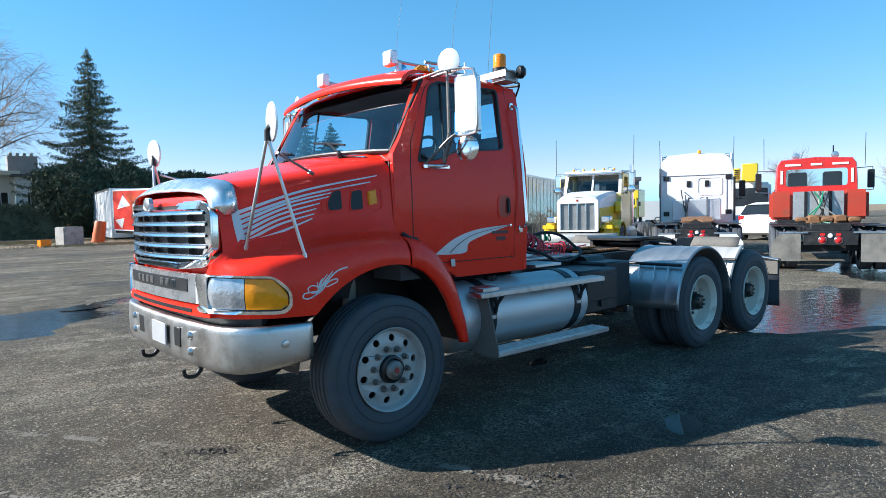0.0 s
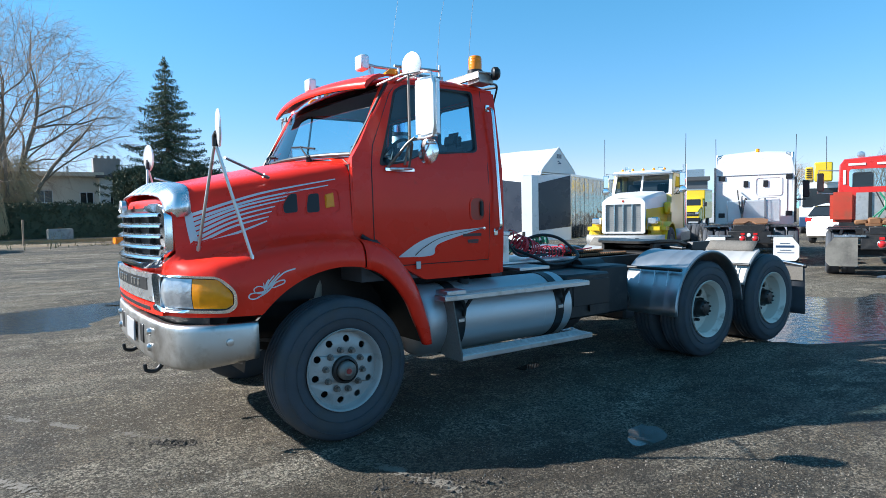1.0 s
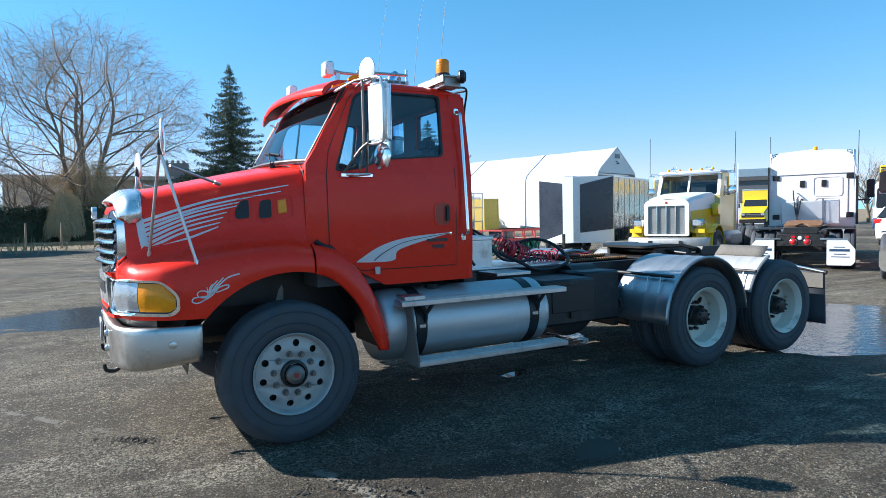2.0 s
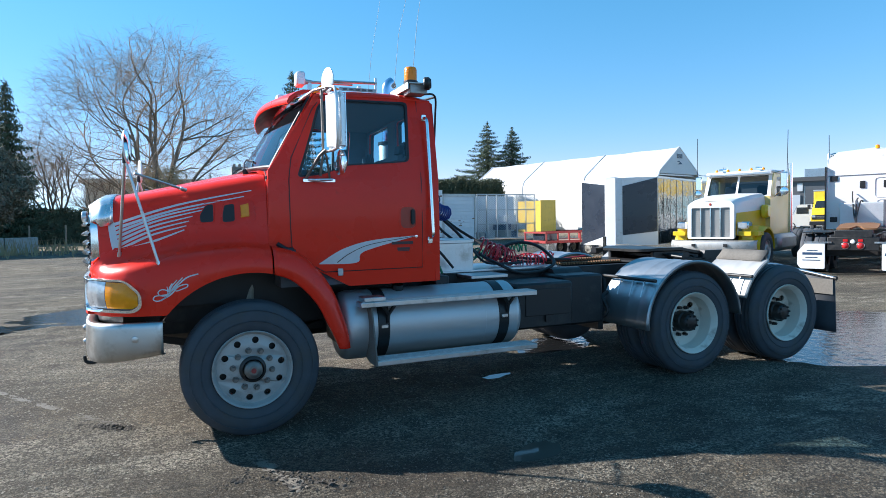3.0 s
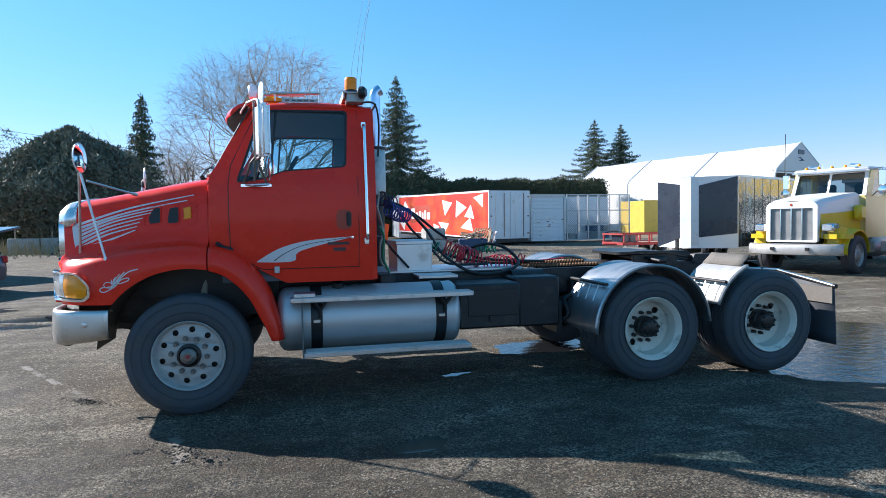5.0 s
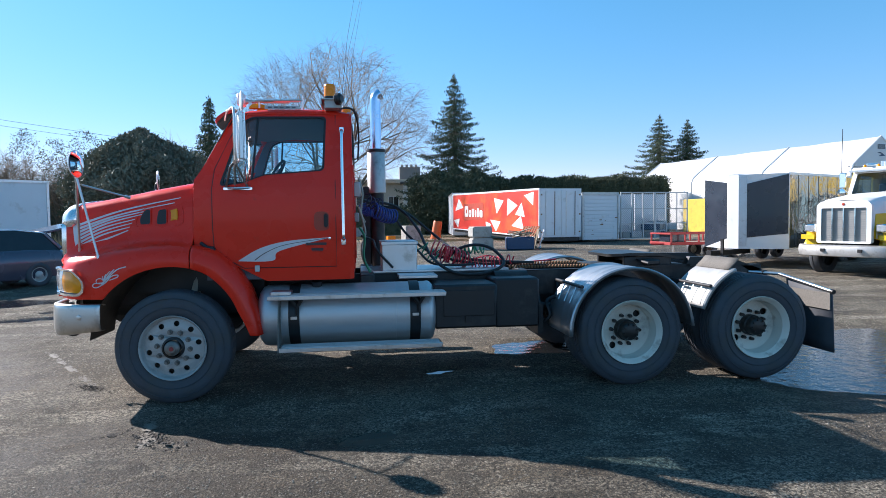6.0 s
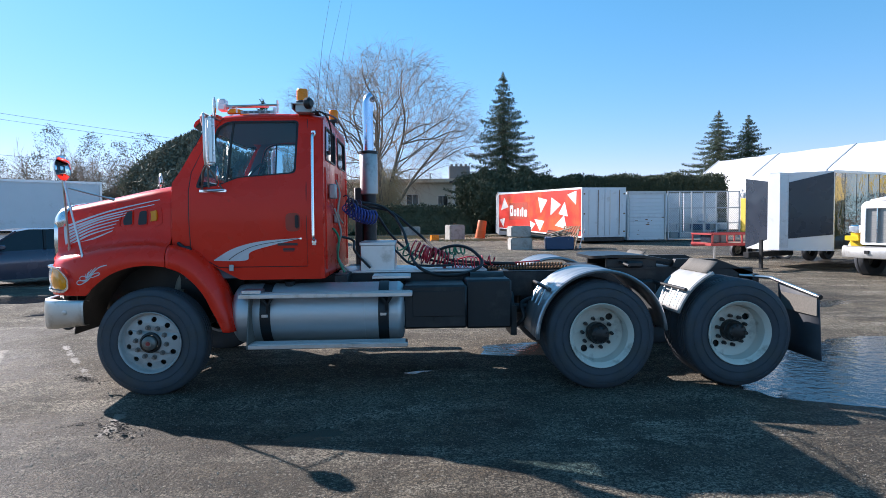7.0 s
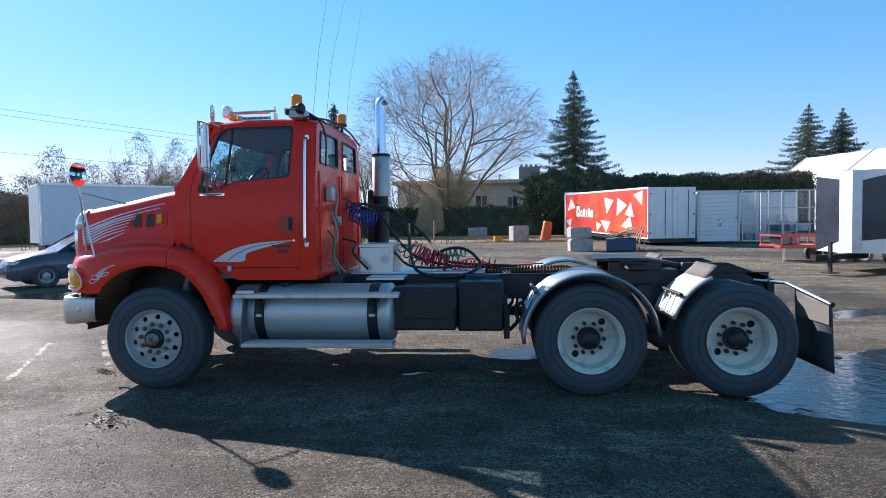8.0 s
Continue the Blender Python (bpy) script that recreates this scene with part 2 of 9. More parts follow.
def box(bm, x0, x1, y0, y1, z0, z1, bev=0.0, m=None, seg=1):
    t = Matrix.LocRotScale(((x0 + x1) / 2, (y0 + y1) / 2, (z0 + z1) / 2), None, (abs(x1 - x0), abs(y1 - y0), abs(z1 - z0)))
    r = bmesh.ops.create_cube(bm, size=1, matrix=t)
    vs = r["verts"]
    if bev:
        es = list({e for v in vs for e in v.link_edges})
        vs = list({v for f in bmesh.ops.bevel(bm, geom=es, offset=bev, segments=seg, affect="EDGES")["faces"] for v in f.verts} | {v for v in vs if v.is_valid})
    if m is not None:
        bmesh.ops.transform(bm, matrix=m, verts=vs)
    return bm


def ring_frame(d):
    d = Vector(d).normalized()
    u = d.orthogonal().normalized()
    return u, d.cross(u)


def cyl(bm, p0, p1, r0, r1=None, seg=16, caps=True):
    r1 = r0 if r1 is None else r1
    p0, p1 = Vector(p0), Vector(p1)
    u, w = ring_frame(p1 - p0)
    a = [bm.verts.new(p0 + (u * math.cos(k * 2 * math.pi / seg) + w * math.sin(k * 2 * math.pi / seg)) * r0) for k in range(seg)]
    b = [bm.verts.new(p1 + (u * math.cos(k * 2 * math.pi / seg) + w * math.sin(k * 2 * math.pi / seg)) * r1) for k in range(seg)]
    for k in range(seg):
        j = (k + 1) % seg
        bm.faces.new((a[k], a[j], b[j], b[k]))
    if caps:
        bm.faces.new(a[::-1])
        bm.faces.new(b)
    return bm


def tube(bm, pts, r, seg=8, r_end=None):
    pts = [Vector(p) for p in pts]
    n = len(pts)
    u = None
    rows = []
    for i, p in enumerate(pts):
        d = (pts[min(i + 1, n - 1)] - pts[max(i - 1, 0)]).normalized()
        if u is None:
            u = d.orthogonal().normalized()
        u = (u - d * u.dot(d))
        u = u.normalized() if u.length > 1e-6 else d.orthogonal().normalized()
        w = d.cross(u)
        rr = r if r_end is None else r + (r_end - r) * i / (n - 1)
        rows.append([bm.verts.new(p + (u * math.cos(k * 2 * math.pi / seg) + w * math.sin(k * 2 * math.pi / seg)) * rr) for k in range(seg)])
    for a, b in zip(rows, rows[1:]):
        for k in range(seg):
            j = (k + 1) % seg
            bm.faces.new((a[k], a[j], b[j], b[k]))
    bm.faces.new(rows[0][::-1])
    bm.faces.new(rows[-1])
    return bm


def bend(pts, n=8):
    """Smooth curve through the points."""
    pts = [Vector(p) for p in pts]
    out = []
    for i in range(len(pts) - 1):
        p0, p1, p2, p3 = pts[max(i - 1, 0)], pts[i], pts[i + 1], pts[min(i + 2, len(pts) - 1)]
        for k in range(n):
            t = k / n
            out.append(0.5 * ((2 * p1) + (p2 - p0) * t + (2 * p0 - 5 * p1 + 4 * p2 - p3) * t * t + (3 * p1 - p0 - 3 * p2 + p3) * t ** 3))
    return out + [pts[-1]]


AXES = {"x": (Vector((1, 0, 0)), Vector((0, 1, 0)), Vector((0, 0, 1))), "y": (Vector((0, 1, 0)), Vector((0, 0, 1)), Vector((1, 0, 0))),
        "z": (Vector((0, 0, 1)), Vector((1, 0, 0)), Vector((0, 1, 0)))}


def lathe(bm, prof, at, axis="y", seg=48):
    """prof: rows of (radius, distance along the axis)."""
    a, u, w = AXES[axis] if isinstance(axis, str) else (Vector(axis).normalized(), *ring_frame(axis))
    at = Vector(at)
    rows = []
    for r, h in prof:
        if r < 1e-5:
            rows.append([bm.verts.new(at + a * h)])
        else:
            rows.append([bm.verts.new(at + a * h + (u * math.cos(k * 2 * math.pi / seg) + w * math.sin(k * 2 * math.pi / seg)) * r) for k in range(seg)])
    for p, q in zip(rows, rows[1:]):
        for k in range(seg):
            j = (k + 1) % seg
            if len(p) == 1 and len(q) == 1:
                continue
            if len(p) == 1:
                bm.faces.new((p[0], q[j], q[k]))
            elif len(q) == 1:
                bm.faces.new((p[k], p[j], q[0]))
            else:
                bm.faces.new((p[k], p[j], q[j], q[k]))
    return bm


def loft(bm, rows, closed=False):
    rows = [[bm.verts.new(p) for p in r] for r in rows]
    for a, b in zip(rows, rows[1:]):
        n = len(a)
        for k in range(n if closed else n - 1):
            j = (k + 1) % n
            bm.faces.new((a[k], a[j], b[j], b[k]))
    return rows


def plate(bm, outer, holes, fn, thick):
    """A sheet with holes: outlines in (u, v), fn(u, v, w) gives the place, w running from 0 to thick."""
    loops = [[bm.verts.new(fn(u, v, 0)) for u, v in lp] for lp in [outer, *holes]]
    es = [bm.edges.new((lp[i], lp[(i + 1) % len(lp)])) for lp in loops for i in range(len(lp))]
    bmesh.ops.triangle_fill(bm, use_beauty=True, use_dissolve=False, edges=es)
    faces = [f for f in bm.faces if all(any(v in lp for lp in loops) for v in f.verts)]
    back = {}
    for lp, src in zip(loops, [outer, *holes]):
        for v, (a, b) in zip(lp, src):
            back[v] = bm.verts.new(fn(a, b, thick))
    for f in faces:
        bm.faces.new([back[v] for v in reversed(f.verts)])
    for lp in loops:
        for i in range(len(lp)):
            a, b = lp[i], lp[(i + 1) % len(lp)]
            bm.faces.new((a, b, back[b], back[a]))
    return bm


def rounded(poly, r, n=4):
    """The polygon with rounded corners."""
    out = []
    m = len(poly)
    for i in range(m):
        p, a, b = Vector(poly[i]), Vector(poly[i - 1]), Vector(poly[(i + 1) % m])
        d1, d2 = (a - p), (b - p)
        k = min(r, d1.length * 0.45, d2.length * 0.45)
        s, e = p + d1.normalized() * k, p + d2.normalized() * k
        for j in range(n + 1):
            t = j / n
            out.append(tuple(s * (1 - t) ** 2 + p * 2 * t * (1 - t) + e * t * t))
    return out


def interp(x, xs, ys):
    return float(np.interp(x, xs, ys))


# ---- ground ----
def ground_z(x, y):
    near = 0.055 * min(1.0, max(0.0, (-0.4 - y) / 1.6))
    far = 0.0095 * max(0.0, min(y, 30.0) - 6.0) * (1.0 if x < 12 else max(0.35, 1 - (x - 12) * 0.02))
    return near + far


def ground_material():
    m = bpy.data.materials.new("muddy_gravelly_asphalt")
    m.use_nodes = True
    n, l = m.node_tree.nodes, m.node_tree.links
    b = n["Principled BSDF"]
    co = n.new("ShaderNodeTexCoord")

    def noise_at(scale, detail=6, rough=0.55):
        t = n.new("ShaderNodeTexNoise")
        t.inputs["Scale"].default_value, t.inputs["Detail"].default_value, t.inputs["Roughness"].default_value = scale, detail, rough
        l.new(co.outputs["Object"], t.inputs["Vector"])
        return t.outputs[0]

    def ramp(src, lo, hi):
        r = n.new("ShaderNodeMapRange")
        r.inputs[1].default_value, r.inputs[2].default_value = lo, hi
        l.new(src, r.inputs[0])
        return r.outputs[0]

    def mix(f, a, c):
        k = n.new("ShaderNodeMix")
        k.data_type = "RGBA"
        l.new(f, k.inputs[0])
        for s, i in ((a, 6), (c, 7)):
            if isinstance(s, tuple):
                k.inputs[i].default_value = (*s, 1)
            else:
                l.new(s, k.inputs[i])
        return k.outputs[2]

    sep = n.new("ShaderNodeSeparateXYZ")
    l.new(co.outputs["Object"], sep.inputs[0])
    off = n.new("ShaderNodeMath")
    off.operation = "MULTIPLY_ADD"
    off.inputs[1].default_value = 9.0
    l.new(noise_at(0.25, 6, 0.6), off.inputs[0])
    l.new(sep.outputs["Y"], off.inputs[2])
    verge = ramp(off.outputs[0], 39.5, 42.5)
    wet = ramp(noise_at(0.22, 7, 0.6), 0.46, 0.60)
    tone = mix(ramp(noise_at(0.9, 8, 0.65), 0.42, 0.60), (0.085, 0.072, 0.056), (0.190, 0.160, 0.122))
    brown = mix(ramp(noise_at(0.5, 8, 0.7), 0.5, 0.66), tone, (0.175, 0.137, 0.092))
    dust = mix(ramp(noise_at(1.1, 9, 0.72), 0.51, 0.64), brown, (0.30, 0.255, 0.195))
    turn = n.new("ShaderNodeMapping")
    turn.inputs["Rotation"].default_value = (0, 0, 0.55)
    turn.inputs["Scale"].default_value = (0.35, 2.2, 1)
    l.new(co.outputs["Object"], turn.inputs[0])
    track = n.new("ShaderNodeTexNoise")
    track.inputs["Scale"].default_value, track.inputs["Detail"].default_value, track.inputs["Roughness"].default_value = 0.9, 7, 0.65
    l.new(turn.outputs[0], track.inputs["Vector"])
    dust = mix(ramp(track.outputs[0], 0.50, 0.60), dust, (0.38, 0.345, 0.285))
    patch = mix(ramp(noise_at(2.4, 8, 0.75), 0.48, 0.60), dust, (0.060, 0.051, 0.041))
    grit = mix(ramp(noise_at(14, 6, 0.75), 0.50, 0.68), patch, (0.068, 0.060, 0.050))
    # pebbles pressed into the surface, two sizes, with bent cell walls
    bent = n.new("ShaderNodeMix")
    bent.data_type, bent.blend_type = "RGBA", "ADD"
    bent.inputs[0].default_value = 0.03
    l.new(co.outputs["Object"], bent.inputs[6])
    wob = n.new("ShaderNodeTexNoise")
    wob.inputs["Scale"].default_value, wob.inputs["Detail"].default_value = 24, 4
    l.new(co.outputs["Object"], wob.inputs["Vector"])
    l.new(wob.outputs["Color"], bent.inputs[7])

    def pebbles(scale):
        v = n.new("ShaderNodeTexVoronoi")
        v.inputs["Scale"].default_value = scale
        l.new(bent.outputs[2], v.inputs["Vector"])
        one = n.new("ShaderNodeSeparateColor")
        l.new(v.outputs["Color"], one.inputs[0])
        return v.outputs["Distance"], one.outputs[0]

    gap1, cell1 = pebbles(52)
    gap2, cell2 = pebbles(125)
    film = n.new("ShaderNodeMapRange")
    film.inputs[1].default_value, film.inputs[2].default_value, film.inputs[4].default_value = 0.50, 0.60, 0.65
    l.new(noise_at(0.8, 9, 0.7), film.inputs[0])
    grit = mix(film.outputs[0], grit, (0.235, 0.215, 0.175))
    light1 = mix(ramp(cell1, 0.88, 0.99), grit, (0.30, 0.28, 0.24))
    stones = mix(ramp(cell2, 0.80, 0.98), light1, (0.25, 0.235, 0.20))
    dark1 = mix(ramp(cell1, 0.30, 0.05), stones, (0.074, 0.067, 0.056))
    dark2 = mix(ramp(gap1, 0.42, 0.75), dark1, (0.074, 0.067, 0.056))
    speck = mix(ramp(noise_at(110, 3), 0.35, 0.68), (0.66, 0.645, 0.615), (2.10, 2.05, 1.90))
    mul = n.new("ShaderNodeMix")
    mul.data_type, mul.blend_type = "RGBA", "MULTIPLY"
    mul.inputs[0].default_value = 1
    l.new(dark2, mul.inputs[6])
    l.new(speck, mul.inputs[7])
    damp = n.new("ShaderNodeMix")
    damp.data_type, damp.blend_type = "RGBA", "MULTIPLY"
    l.new(wet, damp.inputs[0])
    l.new(mul.outputs[2], damp.inputs[6])
    damp.inputs[7].default_value = (0.48, 0.47, 0.46, 1)
    dirt = mix(ramp(noise_at(1.5, 8, 0.7), 0.35, 0.65), (0.17, 0.13, 0.085), (0.34, 0.27, 0.18))
    l.new(mix(verge, damp.outputs[2], dirt), b.inputs["Base Color"])
    ro = n.new("ShaderNodeMapRange")
    ro.inputs[3].default_value, ro.inputs[4].default_value = 0.9, 0.56
    l.new(wet, ro.inputs[0])
    l.new(ro.outputs[0], b.inputs["Roughness"])
    b.inputs["Specular IOR Level"].default_value = 0.16
    big = n.new("ShaderNodeMath")
    big.operation = "MULTIPLY_ADD"
    big.inputs[1].default_value = 1.6
    l.new(noise_at(9, 5, 0.65), big.inputs[0])
    add = n.new("ShaderNodeMath")
    add.operation = "ADD"
    l.new(noise_at(70, 6, 0.8), add.inputs[0])
    dome = n.new("ShaderNodeMath")
    dome.operation = "MULTIPLY"
    sub = n.new("ShaderNodeMath")
    sub.operation = "SUBTRACT"
    sub.inputs[0].default_value = 1.0
    l.new(gap1, sub.inputs[1])
    l.new(sub.outputs[0], dome.inputs[0])
    l.new(cell1, dome.inputs[1])
    l.new(dome.outputs[0], add.inputs[1])
    bp = n.new("ShaderNodeBump")
    bp.inputs["Strength"].default_value, bp.inputs["Distance"].default_value = 1.0, 0.026
    l.new(add.outputs[0], big.inputs[2])
    l.new(big.outputs[0], bp.inputs["Height"])
    l.new(bp.outputs[0], b.inputs["Normal"])
    return m


def spaced(lo, hi, step, reach):
    mid = list(np.arange(lo, hi + 1e-6, step))
    out, k, d = [], lo, step
    while k > -reach:
        d *= 1.25
        k -= d
        out.insert(0, k)
    up, k, d = [], hi, step
    while k < reach:
        d *= 1.25
        k += d
        up.append(k)
    return out + mid + up


# centre, half lengths, turn of the hollows that hold water
HOLLOWS = ((8.3, 0.25, 3.1, 2.1, 0.15), (15.0, 1.0, 2.6, 1.1, 0.3), (-1.3, 8.4, 2.3, 1.5, 0.5), (-3.3, 6.9, 1.2, 0.45, 0.2), (0.9, 9.9, 1.3, 0.4, 0.5), (-6.5, 8.2, 2.5, 0.9, 0.1), (2.5, 0.87, 0.22, 0.13, 0.3), (1.72, -1.18, 0.27, 0.17, 0.4),
           (3.9, 2.0, 0.9, 0.5, 0.2), (-3.9, 5.9, 1.2, 0.4, 0.3), (9.4, 5.2, 1.9, 0.5, 0.4), (-9.0, 10.6, 2.2, 0.5, 0.2))


def hollow(x, y):
    d = 0.0
    for cx, cy, rx, ry, turn in HOLLOWS:
        dx, dy = x - cx, y - cy
        if abs(dx) > rx * 1.6 or abs(dy) > rx * 1.6:
            continue
        c, s = math.cos(turn), math.sin(turn)
        q = math.hypot((dx * c + dy * s) / rx, (dy * c - dx * s) / ry) + 0.4 * noise.noise(Vector((x * 1.3 / rx, y * 1.3 / ry, rx))) + 0.18 * noise.noise(Vector((x * 4 / rx, y * 4 / ry, 3)))
        if q < 1:
            d = max(d, 0.055 * min(1.0, (1 - q) * 2.0))
    return d


def relief(x, y):
    v = Vector((x, y, 0))
    h = 0.012 * noise.noise(v * 0.8) + 0.008 * noise.noise(v * 2.6) + 0.005 * noise.noise(v * 7)
    for cx, cy, w, d in ((-0.55, -0.95, 0.35, 0.035), (-1.1, -0.6, 0.2, 0.03), (0.25, -1.15, 0.3, 0.025)):
        q = math.hypot(x - cx, (y - cy) * 1.8) / w
        if q < 2:
            h += d * math.exp(-q * q) * noise.noise(v * 14)
    return h - hollow(x, y)


def build_ground():
    xs, ys = spaced(-5, 11, 0.065, 1500), spaced(-6.0, 10.5, 0.065, 1500)
    vs = [(x, y, ground_z(x, y) + (relief(x, y) if abs(x) < 20 and abs(y) < 20 else 0)) for y in ys for x in xs]
    w = len(xs)
    fs = [(j * w + i, j * w + i + 1, (j + 1) * w + i + 1, (j + 1) * w + i) for j in range(len(ys) - 1) for i in range(w - 1)]
    me = bpy.data.meshes.new("ground")
    me.from_pydata(vs, [], fs)
    me.polygons.foreach_set("use_smooth", [True] * len(fs))
    me.materials.append(ground_material())
    tagged(new("ground", me), "dark damp gravelly asphalt yard with mud and puddles", "ground", kind="structure")


build_ground()


def puddle(cx, cy, rx, ry, turn):
    """A level sheet of water in a hollow; the ground round it makes the shore."""
    bm = B()
    z = ground_z(cx, cy) - 0.024
    ring = []
    for k in range(48):
        a = k * 2 * math.pi / 48
        px, py = math.cos(a) * rx * 1.12, math.sin(a) * ry * 1.12
        ring.append(bm.verts.new((cx + px * math.cos(turn) - py * math.sin(turn), cy + px * math.sin(turn) + py * math.cos(turn), z)))
    bm.faces.new(ring)
    tagged(part("puddle", bm, WATER if rx > 0.6 else CALMWATER, smooth=False), "shallow rain puddle lying on dark wet asphalt", "puddle", "puddles in the yard", "stuff")


for p in HOLLOWS:
    puddle(*p)


def glare_strip(ax, ay, bx, by, seed, keep, width=0.10):
    """A strip of smooth flakes, added to stand for glare on wet mud."""
    rnd = random.Random(seed)
    a, b = Vector((ax, ay, 0)), Vector((bx, by, 0))
    d = (b - a).normalized()
    w = Vector((-d.y, d.x, 0))
    n = int((b - a).length / 0.012)
    vs, fs = [], []
    for i in range(n):
        for j in range(int(width / 0.012)):
            c = a + d * (i * 0.012) + w * (j * 0.012 - width / 2)
            edge = abs(j * 0.024 / width - 1)
            if noise.noise(c * 4 + Vector((seed, 0, 0))) * 0.6 + noise.noise(c * 30) * 0.7 - 0.5 * edge ** 3 < keep:
                continue
            o = len(vs)
            for p, q in ((0, 0), (1, 0), (1, 1), (0, 1)):
                v = c + d * (p * 0.013 + rnd.uniform(-0.005, 0.005)) + w * (q * 0.013 + rnd.uniform(-0.005, 0.005))
                vs.append((v.x, v.y, ground_z(v.x, v.y) + relief(v.x, v.y) + 0.003))
            fs.append((o, o + 1, o + 2, o + 3))
    me = bpy.data.meshes.new("ground_glare_strip")
    me.from_pydata(vs, [], fs)
    me.materials.append(GLAREFLAKE)
    tagged(new("ground_glare_strip", me), "smooth flaked strip standing in for glare on the wet ground", "road seam", "asphalt seams", "structure")


glare_strip(-1.80, 0.35, -2.85, 2.4, 1, -0.12)
glare_strip(0.14, -1.15, -0.06, -0.35, 2, -0.1, 0.12)
glare_strip(-1.0, 0.85, -2.3, 2.75, 3, 0.05)
glare_strip(0.05, 1.43, 0.32, 1.52, 4, -0.1, 0.06)


def mud_clod(cx, cy, length, turn, n, seed):
    rnd = random.Random(seed)
    bm = B()
    for k in range(n):
        u, v = rnd.gauss(0, length * 0.4), rnd.gauss(0, length * 0.16)
        x, y = cx + u * math.cos(turn) - v * math.sin(turn), cy + u * math.sin(turn) + v * math.cos(turn)
        s = 0.004 + 0.015 * rnd.random() ** 3
        r = bmesh.ops.create_icosphere(bm, subdivisions=1, radius=s, matrix=Matrix.Translation((x, y, ground_z(x, y) + relief(x, y) + s * 0.2)))
        base_z = ground_z(x, y) + relief(x, y)
        for q in r["verts"]:
            q.co += Vector((rnd.uniform(-1, 1), rnd.uniform(-1, 1), rnd.uniform(-1, 1))) * s * 0.5
            q.co.z = base_z + (q.co.z - base_z) * 0.55
    tagged(part("mud_clods", bm, MUD, smooth=False), "crumbs of dark mud on the asphalt", "mud", kind="stuff")


mud_clod(0.15, -0.98, 0.40, -0.9, 240, 1)
mud_clod(-1.0, 0.76, 0.26, -0.6, 130, 2)
mud_clod(-0.22, -0.80, 0.2, 0.5, 40, 3)


def build_gravel():
    rnd = random.Random(4)
    base = [Vector(v) for v in ((1, 0, 0), (0, 1, 0), (-1, 0, 0), (0, -1, 0), (0, 0, 1), (0, 0, -1))]
    tri = [(0, 1, 4), (1, 2, 4), (2, 3, 4), (3, 0, 4), (1, 0, 5), (2, 1, 5), (3, 2, 5), (0, 3, 5)]
    vs, fs = [], []
    for k in range(42000):
        x, y = rnd.uniform(-4.5, 7.5), rnd.uniform(-4.9, 0.4) if k % 4 else rnd.uniform(-4.5, 7.0)
        if noise.noise(Vector((x * 0.7, y * 0.7, 3))) + 0.5 * noise.noise(Vector((x * 3, y * 3, 3))) < -0.1 or hollow(x, y) > 0.015:
            continue
        s = 0.0024 + 0.0045 * rnd.random() ** 4
        rot = Euler((rnd.random() * 6, rnd.random() * 6, rnd.random() * 6)).to_matrix()
        c = Vector((x, y, ground_z(x, y) + relief(x, y) + s * 0.25))
        o = len(vs)
        q = [0.7 + 0.6 * rnd.random() for _ in range(6)]
        vs += [c + rot @ Vector((b.x * s * 1.2, b.y * s, b.z * s * 0.7)) * q[i] for i, b in enumerate(base)]
        fs += [[o + i for i in t] for t in tri]
    me = bpy.data.meshes.new("gravel")
    me.from_pydata(vs, [], fs)
    me.materials.append(STONE)
    tagged(new("gravel", me), "loose grey gravel stones scattered on the yard", "gravel", kind="stuff")


build_gravel()


# ---- wheels ----
def tyre_mesh(bm, r, y0, y1, rim, seg=72):
    w = y1 - y0
    prof = [(rim, y0 + 0.02), (rim + 0.015, y0 + 0.004), (rim + 0.05, y0 - 0.004), (rim + 0.12, y0 - 0.012), (r - 0.07, y0 - 0.004), (r - 0.025, y0 + 0.012), (r - 0.006, y0 + 0.03)]
    grooves = 4
    g0, g1 = y0 + 0.045, y1 - 0.045
    for k in range(grooves):
        c = g0 + (g1 - g0) * (k + 0.5) / grooves
        prof += [(r, c - 0.012), (r - 0.014, c - 0.006), (r - 0.014, c + 0.006), (r, c + 0.012)]
    prof += [(r - 0.006, y1 - 0.03), (r - 0.025, y1 - 0.012), (r - 0.07, y1 + 0.004), (rim + 0.12, y1 + 0.012), (rim + 0.05, y1 + 0.004), (rim, y1 - 0.02)]
    return lathe(bm, prof, (0, 0, 0), "y", seg)


def disc_with_holes(bm, r_out, y_out, r_in, y_in, holes, r_holes, hole_r, thick=0.012, seg=60):
    """A dished wheel disc with round holes in it."""
    def fn(u, v, w):
        r = math.hypot(u, v)
        t = min(1, max(0, (r - r_in) / (r_out - r_in)))
        return Vector((u, y_in + (y_out - y_in) * t * t + w, v))
    outer = [(math.cos(a) * r_out, math.sin(a) * r_out) for a in [k * 2 * math.pi / seg for k in range(seg)]]
    cut = []
    for h in range(holes):
        a = (h + 0.5) * 2 * math.pi / holes
        cut.append([(math.cos(a) * r_holes + math.cos(b) * hole_r, math.sin(a) * r_holes + math.sin(b) * hole_r) for b in [k * 2 * math.pi / 14 for k in range(14)]])
    inner = [(math.cos(a) * r_in, math.sin(a) * r_in) for a in [k * 2 * math.pi / 30 for k in range(30)]]
    return plate(bm, outer, [*cut, inner], fn, thick)


